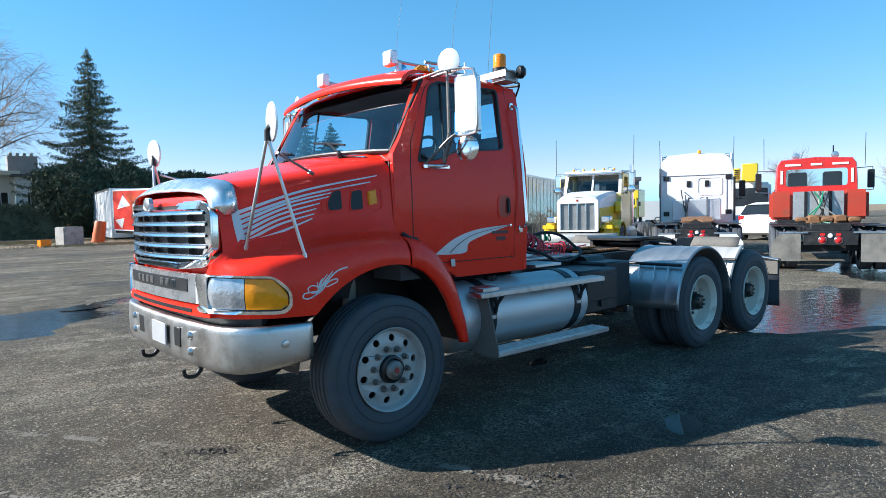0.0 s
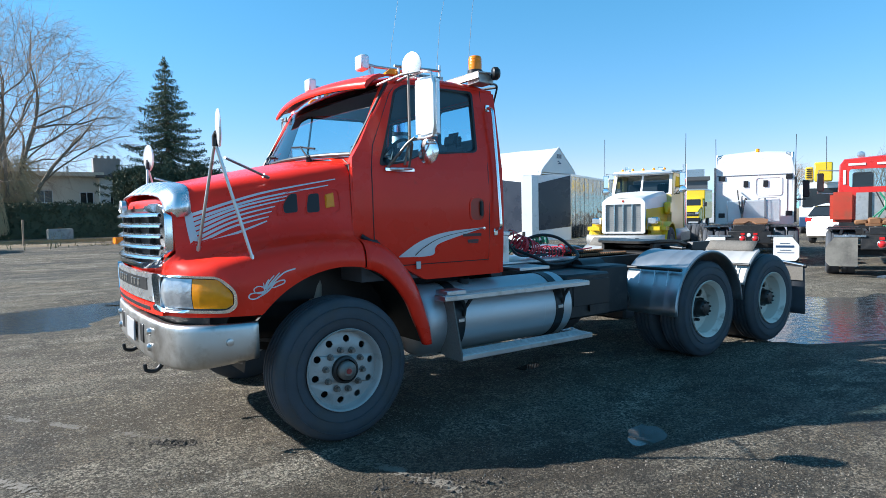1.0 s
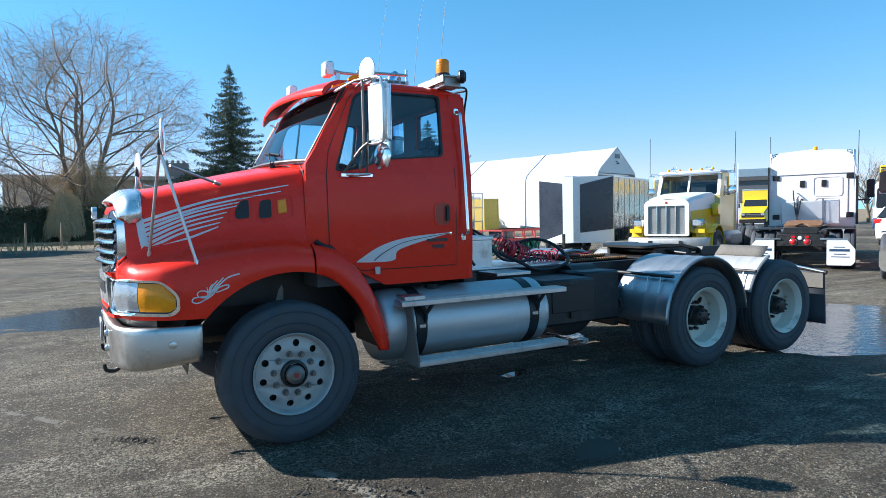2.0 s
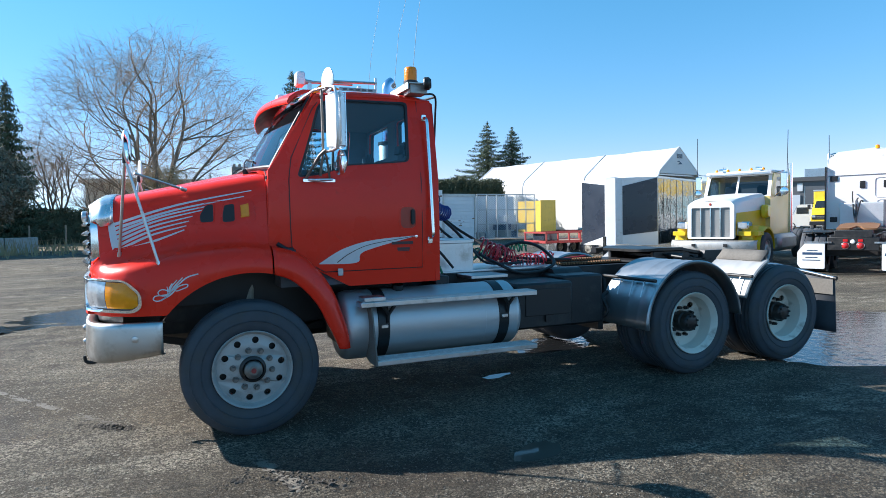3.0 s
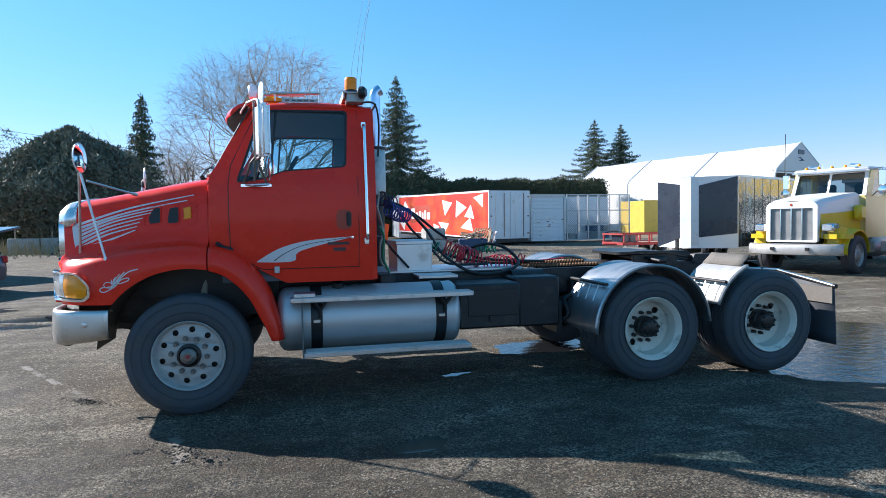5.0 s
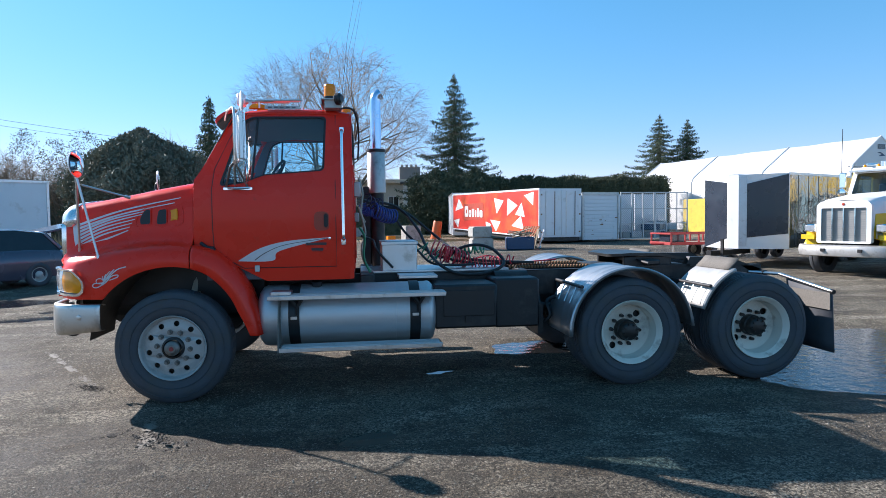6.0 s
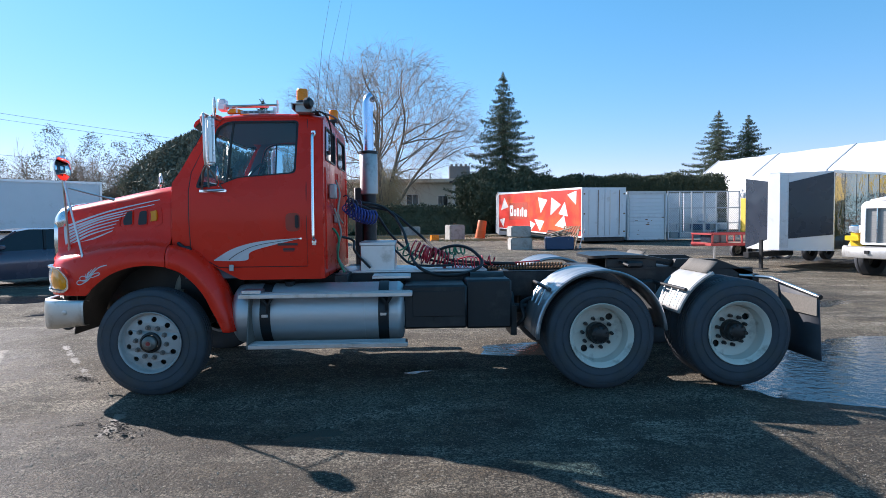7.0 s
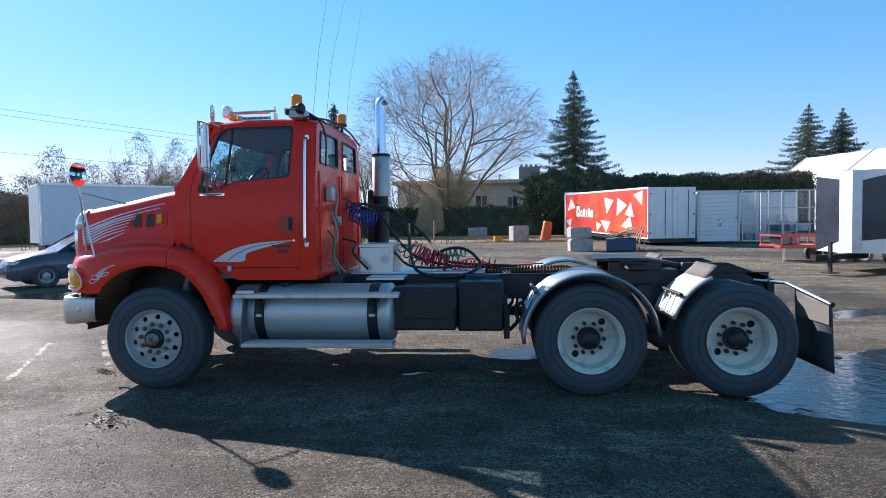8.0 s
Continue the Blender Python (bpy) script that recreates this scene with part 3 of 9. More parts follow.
def front_wheel(parent, side=1):
    """Outer face at y = 0, the rest inwards along y."""
    s = part("tyre", tyre_mesh(B(), 0.506, 0.035, 0.315, 0.284), RUBBER, parent, "worn black highway tyre")
    for rr in (0.36, 0.44):
        part("sidewall_ring", lathe(B(), [(rr, 0.022), (rr + 0.003, 0.018), (rr + 0.006, 0.022)], (0, 0, 0), "y", 72), RUBBER, s)
    rim = part("rim", lathe(B(), [(0.284, 0.05), (0.292, 0.03), (0.287, 0.022), (0.277, 0.03), (0.270, 0.055), (0.262, 0.085), (0.256, 0.09), (0.252, 0.30), (0.28, 0.31)], (0, 0, 0), "y", 72), RIMALU, parent, "dull aluminium steer wheel rim")
    part("wheel_disc", disc_with_holes(B(), 0.262, 0.088, 0.075, 0.055, 10, 0.215, 0.025), RIMALU, rim)
    part("brake_drum", lathe(B(), [(0.06, 0.14), (0.235, 0.14), (0.24, 0.17), (0.24, 0.28)], (0, 0, 0), "y", 32), GREASE, rim, "dark brake drum")
    part("hub_ring", lathe(B(), [(0.098, 0.056), (0.094, 0.03), (0.078, 0.024), (0.070, 0.05)], (0, 0, 0), "y", 32), GREASE, rim, "black greasy hub ring")
    part("hub_cap", lathe(B(), [(0.068, 0.05), (0.066, 0.005), (0.058, -0.004), (0.040, -0.008), (0.034, -0.014), (0.0, -0.015)], (0, 0, 0), "y", 32), NUT, rim, "machined hub cap")
    part("oil_plug", lathe(B(), [(0.020, -0.012), (0.018, -0.021), (0.0, -0.022)], (0, 0, 0), "y", 18), HUBRED, rim, "red hub oil plug")
    for k in range(10):
        a = k * 2 * math.pi / 10
        cx, cz = math.cos(a) * 0.142, math.sin(a) * 0.142
        bm = B()
        cyl(bm, (cx, 0.064, cz), (cx, 0.05, cz), 0.024, 0.022, 12)
        cyl(bm, (cx, 0.052, cz), (cx, 0.022, cz), 0.018, 0.014, 6)
        part("wheel_nut", bm, NUT, rim)


def rear_wheel(parent):
    t = part("tyre", tyre_mesh(B(), 0.515, 0.035, 0.305, 0.297), RUBBER, parent, "worn black drive tyre")
    for rr in (0.37, 0.45):
        part("sidewall_ring", lathe(B(), [(rr, 0.022), (rr + 0.003, 0.018), (rr + 0.006, 0.022)], (0, 0, 0), "y", 72), RUBBER, t)
    part("inner_tyre", tyre_mesh(B(), 0.515, 0.365, 0.635, 0.297), RUBBER, parent, "inner tyre of the dual pair")
    rim = part("rim", lathe(B(), [(0.298, 0.05), (0.307, 0.032), (0.302, 0.022), (0.290, 0.03), (0.276, 0.06), (0.262, 0.075), (0.256, 0.19), (0.244, 0.205), (0.25, 0.30), (0.25, 0.62)], (0, 0, 0), "y", 72), RIMWHITE, parent, "cream painted dished steel rim with rust stains")
    part("wheel_disc", disc_with_holes(B(), 0.247, 0.20, 0.10, 0.225, 2, 0.195, 0.034), RIMWHITE, rim)
    part("brake_drum", lathe(B(), [(0.06, 0.26), (0.225, 0.26), (0.23, 0.29), (0.23, 0.42)], (0, 0, 0), "y", 32), GREASE, rim, "dark brake drum")
    part("hub", lathe(B(), [(0.105, 0.225), (0.103, 0.15), (0.092, 0.14), (0.088, 0.085), (0.078, 0.07), (0.06, 0.062), (0.0, 0.06)], (0, 0, 0), "y", 32), GREASE, rim, "black greasy axle hub")
    for k in range(8):
        a = k * 2 * math.pi / 8 + 0.2
        cx, cz = math.cos(a) * 0.068, math.sin(a) * 0.068
        part("axle_bolt", cyl(B(), (cx, 0.09, cz), (cx, 0.05, cz), 0.012, 0.010, 6), GREASE, rim)
    for k in range(10):
        a = k * 2 * math.pi / 10
        cx, cz = math.cos(a) * 0.142, math.sin(a) * 0.142
        part("wheel_nut", cyl(B(), (cx, 0.215, cz), (cx, 0.17, cz), 0.020, 0.016, 6), GREASE, rim)


YC = 1.25
TW = 2 * YC


def mirrored(pts):
    return [(x, TW - y, z) for x, y, z in pts]


truck = thing("tractor_truck", "red day-cab tractor truck with silver stripes and chrome front", "truck")

# proto wheels, then copies
for wx, wy, wr, maker in ((0.0, 0.0, 0.506, front_wheel), (4.225, -0.12, 0.513, rear_wheel), (5.55, -0.12, 0.513, rear_wheel)):
    for far in (False, True):
        nm = "wheel"
        ob = new(nm)
        ob.parent = truck
        roll = 0.13 * (wx + 1) * (2 if far else 1)
        ob.matrix_world = (Matrix.Translation((wx, TW - wy, wr)) @ Matrix.Rotation(math.pi, 4, "Z") if far else Matrix.Translation((wx, wy, wr))) @ Matrix.Rotation(roll, 4, "Y")
        maker(ob)


# ---- hood ----
HX = [-1.17, -1.10, -1.0, -0.9, -0.8, -0.65, -0.5, -0.35, -0.2, 0.0, 0.17]
H_YO = [0.60, 0.53, 0.275, 0.175, 0.105, 0.055, 0.025, 0.01, 0.005, 0.005, 0.015]
H_YH = [0.52, 0.455, 0.40, 0.372, 0.355, 0.335, 0.315, 0.293, 0.258, 0.219, 0.201]
H_ZS = [1.245, 1.255, 1.275, 1.30, 1.325, 1.355, 1.38, 1.40, 1.415, 1.42, 1.40]
H_ZT = [1.685, 1.725, 1.78, 1.806, 1.818, 1.845, 1.872, 1.90, 1.928, 1.96, 1.985]


def fender_low(x):
    if x < -0.56:
        return 0.955
    return 0.52 + 0.71 * math.sqrt(max(0.0, 1 - (x / 0.72) ** 2))


def bow(y, at=-1.03, deep=0.115):
    return at - deep * (1 - ((y - YC) / 0.80) ** 2)


def hood_row(x, plain=False):
    yo, yh, zs, zt = (interp(x, HX, t) for t in (H_YO, H_YH, H_ZS, H_ZT))
    zl = fender_low(x)
    zl = min(zl, zs - 0.13)
    cr = 0.035 + 0.03 * (x + 1.17)
    left = [(x, yo + 0.03, zl + 0.004), (x, yo, zl), (x, yo - 0.004, zl + 0.03), (x, yo, (zl + zs) / 2), (x, yo + 0.012, zs - 0.07), (x, yo + 0.035, zs - 0.028), (x, yo + (yh - yo) * 0.45, zs + 0.004),
            (x, yo + (yh - yo) * 0.78, zs + 0.03), (x, yh - 0.008, zs + 0.085), (x, yh, zs + 0.16), (x, yh + 0.012, (zs + 0.16 + zt - 0.12) / 2), (x, yh + 0.025, zt - 0.12),
            (x, yh + 0.05, zt - 0.06), (x, yh + 0.10, zt - 0.02), (x, yh + 0.19, zt + 0.002), (x, 0.82, zt + cr * 0.65), (x, 1.05, zt + cr * 0.92), (x, YC, zt + cr)]
    if x < -0.98 and not plain:
        # the nose is bowed: above the shoulder the sides end further back
        for k in range(8, len(left)):
            edge = bow(left[k][1]) + 0.02
            if x < edge:
                left[k] = hood_row(edge, True)[k]
    return left + [(px, TW - py, pz) for px, py, pz in reversed(left[:-1])]


bm = B()
hx = [-1.075, -1.06, -1.03, -1.0, -0.95, -0.9, -0.85, -0.8, -0.72, -0.65, -0.575, -0.56, -0.53, -0.5, -0.45, -0.4, -0.35, -0.3, -0.25, -0.2, -0.12, -0.05, 0.0, 0.06, 0.12, 0.155, 0.165]
loft(bm, [hood_row(x) for x in hx])
hood = part("hood", bm, RED, truck, "glossy red one-piece hood with flared fenders", sharp=60)
so = hood.modifiers.new("thickness", "SOLIDIFY")
so.thickness, so.offset = 0.012, -1


def hood_side(x, z):
    """A point on the hood's left side wall."""
    yh, zs, zt = (interp(x, HX, t) for t in (H_YH, H_ZS, H_ZT))
    k = min(1.0, max(0.0, (z - zs - 0.16) / max(0.01, zt - 0.28 - zs)))
    return yh + 0.025 * k


# rear part of the fender behind the seam
def arch_pt(t):
    """Inner edge of the arch behind the seam, t from 0 (top) to 1 (tip)."""
    pts = [(0.175, 1.205), (0.30, 1.155), (0.42, 1.05), (0.51, 0.93), (0.57, 0.80), (0.62, 0.70), (0.665, 0.59)]
    p = bend([(a, 0, b) for a, b in pts], 4)
    return p[round(t * (len(p) - 1))]


def arch_out(t):
    pts = [(0.175, 1.42), (0.38, 1.36), (0.54, 1.21), (0.65, 1.04), (0.715, 0.86), (0.76, 0.72), (0.775, 0.585)]
    p = bend([(a, 0, b) for a, b in pts], 4)
    return p[round(t * (len(p) - 1))]


for far in (False, True):
    rows = []
    for i in range(25):
        t = i / 24
        a, o = arch_pt(t), arch_out(t)
        row = []
        for k, (f, y) in enumerate(((0.0, 0.05), (0.0, 0.02), (0.06, 0.006), (0.3, 0.004), (0.6, 0.012), (0.85, 0.05), (0.97, 0.11), (1.0, 0.22), (1.0, 0.30))):
            p = a.lerp(o, f)
            row.append((p.x, TW - y - 0.03 * t if far else y + 0.03 * t, p.z))
        rows.append(row)
    bm = B()
    loft(bm, rows)
    f = part("rear_fender", bm, RED, truck, "red fender extension behind the front wheel", sharp=60)
    so = f.modifiers.new("thickness", "SOLIDIFY")
    so.thickness = 0.01
    # dark wheel well
    bm = B()
    yy = (lambda y: TW - y) if far else (lambda y: y)
    rows = []
    for i in range(19):
        a = math.pi * (0.02 + 0.96 * i / 18)
        rows.append([(-math.cos(a) * 0.70, yy(y), 0.55 + math.sin(a) * 0.70) for y in (0.06, 0.4, 0.62)])
    loft(bm, rows)
    part("wheel_well", bm, BLACK, truck, "black wheel well liner")

# front panel under and round the grille
bm = B()
loft(bm, [[(bow(y) + 0.035, y, z) for z in (0.96, 1.1, 1.3, 1.5, 1.62, 1.68)] + [(bow(y) + 0.05, y, 1.715), (bow(y) + 0.2, y, 1.745)] for y in np.linspace(0.43, TW - 0.43, 25)])
part("nose_panel", bm, RED, truck, "red panel round the grille")

grille = new("grille")
grille.parent = truck
gz = [(0.50, 1.265), (0.80, 1.245), (1.70, 1.245), (2.0, 1.265), (2.075, 1.37), (2.07, 1.62), (2.0, 1.685), (0.50, 1.685), (0.43, 1.62), (0.425, 1.37)]
outer = rounded(gz, 0.06, 4)
inner = [(YC + (y - YC) * 0.925, 1.455 + (z - 1.455) * 0.80) for y, z in outer]
bm = B()
plate(bm, outer, [inner], lambda u, v, w: Vector((bow(u) - 0.035 + w + 0.02 * abs(v - 1.455), u, v)), 0.06)
bmesh.ops.bevel(bm, geom=[e for e in bm.edges if len(e.link_faces) == 2 and e.calc_face_angle(0) > 1.0], offset=0.008, segments=2, affect="EDGES")
part("surround", bm, CHROME, grille)
bm = B()
loft(bm, [[(bow(y) + 0.025, y, z) for z in (1.28, 1.45, 1.66)] for y in np.linspace(0.47, TW - 0.47, 15)])
part("screen", bm, BLACK, grille, "black grille mesh")
for k in range(5):
    z = 1.325 + k * 0.071
    half = 0.775 if k < 4 else 0.76
    bm = B()
    rows = []
    for y in np.linspace(YC - half, YC + half, 25):
        x = bow(y)
        rows.append([(x + 0.02, y, z + 0.030), (x - 0.025, y, z + 0.016), (x - 0.045, y, z + 0.001), (x - 0.047, y, z - 0.008), (x - 0.038, y, z - 0.014), (x + 0.02, y, z - 0.012)])
    loft(bm, rows, True)
    part("bar", bm, CHROME, grille, sharp=50)
for y in (0.72, 1.0, 1.25, 1.5, 1.78):
    bm = B()
    box(bm, bow(y) - 0.008, bow(y) + 0.03, y - 0.006, y + 0.006, 1.29, 1.63)
    part("upright", bm, BLACK, grille)
bm = B()
lathe(bm, [(0.0, -0.016), (0.03, -0.015), (0.042, -0.012), (0.046, -0.016), (0.052, -0.012), (0.052, 0.02)], (bow(YC) - 0.035, YC, 1.675), "x", 28)
bmesh.ops.scale(bm, vec=(1, 1.25, 0.9), verts=bm.verts, space=Matrix.Translation((0, -YC, -1.675)))
part("badge", bm, STEEL, grille, "oval chrome badge")

# chrome cap on the hood's nose
bm = B()
rows = []
for x in np.linspace(-1.125, -0.905, 10):
    hr_ = [Vector(hood_row(x + (bow(p[1]) + 1.145) * 0.8 * max(0.0, (-0.95 - x) / 0.215), True)[k]) for k, p in enumerate(hood_row(float(x), True))]
    low = interp((x + 1.125) / 0.22, [0, 0.2, 0.45, 0.9, 1.0], [0.95, 0.8, 0.32, 0.28, 0.42])
    row = [hr_[10].lerp(hr_[11], low)] + hr_[11:-11] + [hr_[-11].lerp(hr_[-12], low)]
    c = Vector((x, YC, 1.5))
    t = (x + 1.125) / 0.22
    rows.append([p + (p - c).normalized() * (0.012 + 0.022 * math.sin(t * math.pi)) for p in row])
loft(bm, rows)
cap = part("hood_cap", bm, NAMEMETAL, truck, "polished bug deflector on the hood nose", sharp=60)
so = cap.modifiers.new("thickness", "SOLIDIFY")
so.thickness = 0.006

# name panel, lower slot, headlamps
def front_x(y):
    return interp(y, [0.08, 0.10, 0.17, 0.272, 0.385, 0.52, 0.68, 0.95, 1.25], [-0.765, -0.82, -0.91, -1.0, -1.07, -1.10, -1.118, -1.135, -1.14])


def front_at(y, out=0.0):
    yy = min(y, TW - y)
    x = front_x(yy)
    d = (front_x(yy + 0.02) - front_x(yy - 0.02)) / 0.04
    n = Vector((-1, d, 0)).normalized()
    p = Vector((x, yy, 0)) + n * out
    return Vector((p.x, p.y if y <= YC else TW - p.y, 0))


def front_strip(y0, y1, z0, z1, out, thick, steps=16, bm=None):
    bm = bm or B()
    rows = []
    for y in np.linspace(y0, y1, steps):
        a, b = front_at(y, out), front_at(y, out - thick)
        rows.append([(b.x, b.y, z1), (a.x, a.y, z1 - 0.004), (a.x, a.y, z0 + 0.004), (b.x, b.y, z0)])
    r = loft(bm, rows, True)
    bm.faces.new(r[0])
    bm.faces.new(r[-1][::-1])
    return bm


band = part("name_panel", front_strip(0.555, TW - 0.555, 1.035, 1.225, 0.022, 0.03), NAMEMETAL, truck, "chrome name panel below the grille")
part("name_recess", front_strip(0.66, TW - 0.66, 1.105, 1.195, 0.026, 0.01), BLACK, band, "black ribbed recess")
lr = random.Random(2)
for k in range(8):
    y = 0.86 + k * 0.105
    if k in (3,):
        continue
    part("raised_mark", front_strip(y - 0.028, y + 0.028, 1.123, 1.177, 0.032, 0.008, 3), CHROME, band)
part("lower_lip", front_strip(0.42, TW - 0.42, 0.955, 1.03, 0.02, 0.05), RED, truck, "red lip with a slot below the name panel")
part("lip_slot", front_strip(0.62, TW - 0.62, 0.975, 1.005, 0.024, 0.01), BLACK, truck, "dark cooling slot")

# the corner in plan, from the fender's side round to the name panel
CORNER = [Vector(p) for p in ((-0.70, 0.071), (-0.765, 0.08), (-0.82, 0.10), (-0.91, 0.17), (-1.0, 0.272), (-1.07, 0.385), (-1.10, 0.52), (-1.115, 0.66))]
RUN = [0.0]
for p, q in zip(CORNER, CORNER[1:]):
    RUN.append(RUN[-1] + (q - p).length)


def corner_at(s, out):
    p = Vector((interp(s, RUN, [v.x for v in CORNER]), interp(s, RUN, [v.y for v in CORNER])))
    a = Vector((interp(s - 0.04, RUN, [v.x for v in CORNER]), interp(s - 0.04, RUN, [v.y for v in CORNER])))
    b = Vector((interp(s + 0.04, RUN, [v.x for v in CORNER]), interp(s + 0.04, RUN, [v.y for v in CORNER])))
    d = (b - a).normalized()
    return p + Vector((-d.y, d.x)) * -out if (-d.y) > 0 else p + Vector((-d.y, d.x)) * out


def dense(lp):
    out = []
    for i in range(len(lp)):
        a, b = lp[i], lp[(i + 1) % len(lp)]
        k = max(1, int(abs(a[0] - b[0]) / 0.03))
        out += [(a[0] + (b[0] - a[0]) * j / k, a[1] + (b[1] - a[1]) * j / k) for j in range(k)]
    return out


for far in (False, True):
    fy = (lambda y: TW - y) if far else (lambda y: y)
    lamp = new("headlamp")
    lamp.parent = truck
    # outlines in (s, z): s runs round the corner from outside to inside
    rim_o = rounded([(0.025, 1.02), (0.025, 1.12), (0.12, 1.218), (0.665, 1.232), (0.665, 0.992), (0.07, 0.985)], 0.045, 4)
    hole = rounded([(0.043, 1.035), (0.043, 1.112), (0.128, 1.203), (0.535, 1.217), (0.555, 1.19), (0.545, 1.012), (0.085, 1.004)], 0.03, 4)

    def place(u, v, w):
        p = corner_at(u, 0.030 - w)
        return Vector((p.x, fy(p.y), v))

    bm = B()
    plate(bm, dense(rim_o), [dense(hole)], place, 0.035)
    bmesh.ops.bevel(bm, geom=[e for e in bm.edges if len(e.link_faces) == 2 and e.calc_face_angle(0) > 1.1], offset=0.006, segments=2, affect="EDGES")
    part("bezel", bm, CHROME, lamp, "chrome headlamp bezel")
    bm = B()
    loft(bm, [[(*(lambda p: (p.x, fy(p.y)))(corner_at(s, 0.006)), z) for z in (1.0, interp(s, [0.045, 0.128, 0.535], [1.115, 1.205, 1.22]))] for s in np.linspace(0.045, 0.555, 20)])
    part("lamp_bowl", bm, BLACK, lamp, "dark lamp surround")

    def lens(s0, s1, mat, nm, lab):
        bm = B()
        rows = []
        for s in np.linspace(s0, s1, 14):
            lo, hi = interp(s, [0.047, 0.087, 0.545], [1.036, 1.012, 1.020]), interp(s, [0.047, 0.055, 0.13, 0.53, 0.553], [1.095, 1.118, 1.196, 1.209, 1.185])
            row = []
            for j in range(7):
                p = corner_at(s, 0.012 + 0.014 * math.sin(math.pi * j / 6))
                row.append((p.x, fy(p.y), lo + (hi - lo) * j / 6))
            rows.append(row)
        loft(bm, rows)
        part(nm, bm, mat, lamp, lab)
    lens(0.049, 0.292, AMBER, "turn_lens", "amber corner turn signal lens")
    lens(0.297, 0.546, LENS, "lamp_lens", "clear ribbed headlamp lens")

# bumper
def bump_x(y):
    return interp(y, [0.045, 0.055, 0.09, 0.16, 0.26, 0.40, 0.55, 0.80, 1.25], [-0.62, -0.74, -0.90, -1.01, -1.075, -1.11, -1.125, -1.14, -1.15])


BY = [0.045, 0.047, 0.050, 0.055, 0.065, 0.08, 0.10, 0.13, 0.17, 0.22, 0.28, 0.35, 0.43, 0.52, 0.62, 0.75, 0.9, 1.08, 1.25]
BY = BY + [TW - y for y in reversed(BY[:-1])]
rows = []
for y in BY:
    yy = min(y, TW - y)
    x = bump_x(yy) if yy > 0.046 else -0.60
    if yy == 0.047:
        x = -0.64
    if yy == 0.050:
        x = -0.69
    cx, cy = -0.4, YC
    d = Vector((x - cx, (yy - cy) * 0.9, 0)).normalized()
    up = interp(x, [-1.0, -0.61], [0.0, 0.045])
    row = []
    for o, z in ((-0.09, 0.90), (-0.06, 0.912), (-0.022, 0.916), (-0.006, 0.910), (0.002, 0.892), (0.004, 0.87), (0.008, 0.80), (0.008, 0.72), (0.004, 0.68), (0.0, 0.655), (-0.010, 0.638), (-0.026, 0.63), (-0.07, 0.63)):
        zz = z if z > 0.8 else z + up
        px, py = x + d.x * o, yy + d.y * o
        row.append((px, py if y <= YC else TW - py, zz))
    rows.append(row)
bm = B()
loft(bm, rows)
bumper = part("bumper", bm, BUMPERSTEEL, truck, "scuffed chrome steel bumper", sharp=60)
so = bumper.modifiers.new("thickness", "SOLIDIFY")
so.thickness, so.offset = 0.006, -1
for y in (0.86, 1.64):
    bm = B()
    box(bm, bump_x(min(y, TW - y)) - 0.012, bump_x(min(y, TW - y)) + 0.02, y - 0.055, y + 0.055, 0.73, 0.86, 0.004)
    part("tow_slot", bm, BLACK, bumper, "dark tow slot")
bm = B()
box(bm, -1.177, -1.164, 1.02, 1.31, 0.715, 0.865, 0.004)
part("front_plate", bm, PLATEGREY, bumper, "blank white plate bracket with dark screw heads")
for y in (0.65, 0.655):
    z = 0.83 if y == 0.65 else 0.725
    for far in (False, True):
        bm = B()
        lathe(bm, [(0.0, -0.03), (0.018, -0.026), (0.026, -0.012), (0.028, 0.02)], (bump_x(y), TW - y if far else y, z), "x", 18)
        part("bolt", bm, STEEL, bumper)
bm = B()
lathe(bm, [(0.0, -0.02), (0.022, -0.016), (0.028, 0.01)], (-0.78, 0.062, 0.80), "y", 18)
part("bolt", bm, STEEL, bumper)
for y in (0.72, 1.60):
    bm = B()
    tube(bm, bend([(-1.05, y, 0.64), (-1.06, y, 0.58), (-1.10, y, 0.545), (-1.155, y, 0.555), (-1.165, y, 0.60)], 6), 0.018, 10, 0.012)
    part("tow_hook", bm, FRAMEBLK, truck, "black steel tow hook")
# black gap between bumper and body
bm = B()
rows = []
for y in np.linspace(0.16, TW - 0.16, 24):
    p = front_at(y, -0.06)
    rows.append([(p.x, p.y, 0.90), (p.x, p.y, 0.98)])
loft(bm, rows)
part("valance", bm, BLACK, truck, "black filler above the bumper")


# ---- cab ----
ZB = 1.93          # belt line
def side_y(z):
    return interp(z, [1.05, 1.3, 1.55, 1.75, 1.93, 2.1, 2.3, 2.6, 2.7], [0.225, 0.203, 0.193, 0.193, 0.204, 0.224, 0.256, 0.315, 0.337])


def cab_skin(outline, holes, thick, fy):
    """A curved sheet of the cab's side."""
    bm = B()
    plate(bm, outline, holes, lambda u, v, w: Vector((u, w, v)), thick)
    for z in np.arange(1.1, 2.62, 0.07):
        bmesh.ops.bisect_plane(bm, geom=bm.verts[:] + bm.edges[:] + bm.faces[:], plane_co=(0, 0, z), plane_no=(0, 0, 1))
    for v in bm.verts:
        v.co.y = fy(side_y(v.co.z) + v.co.y)
    return bm


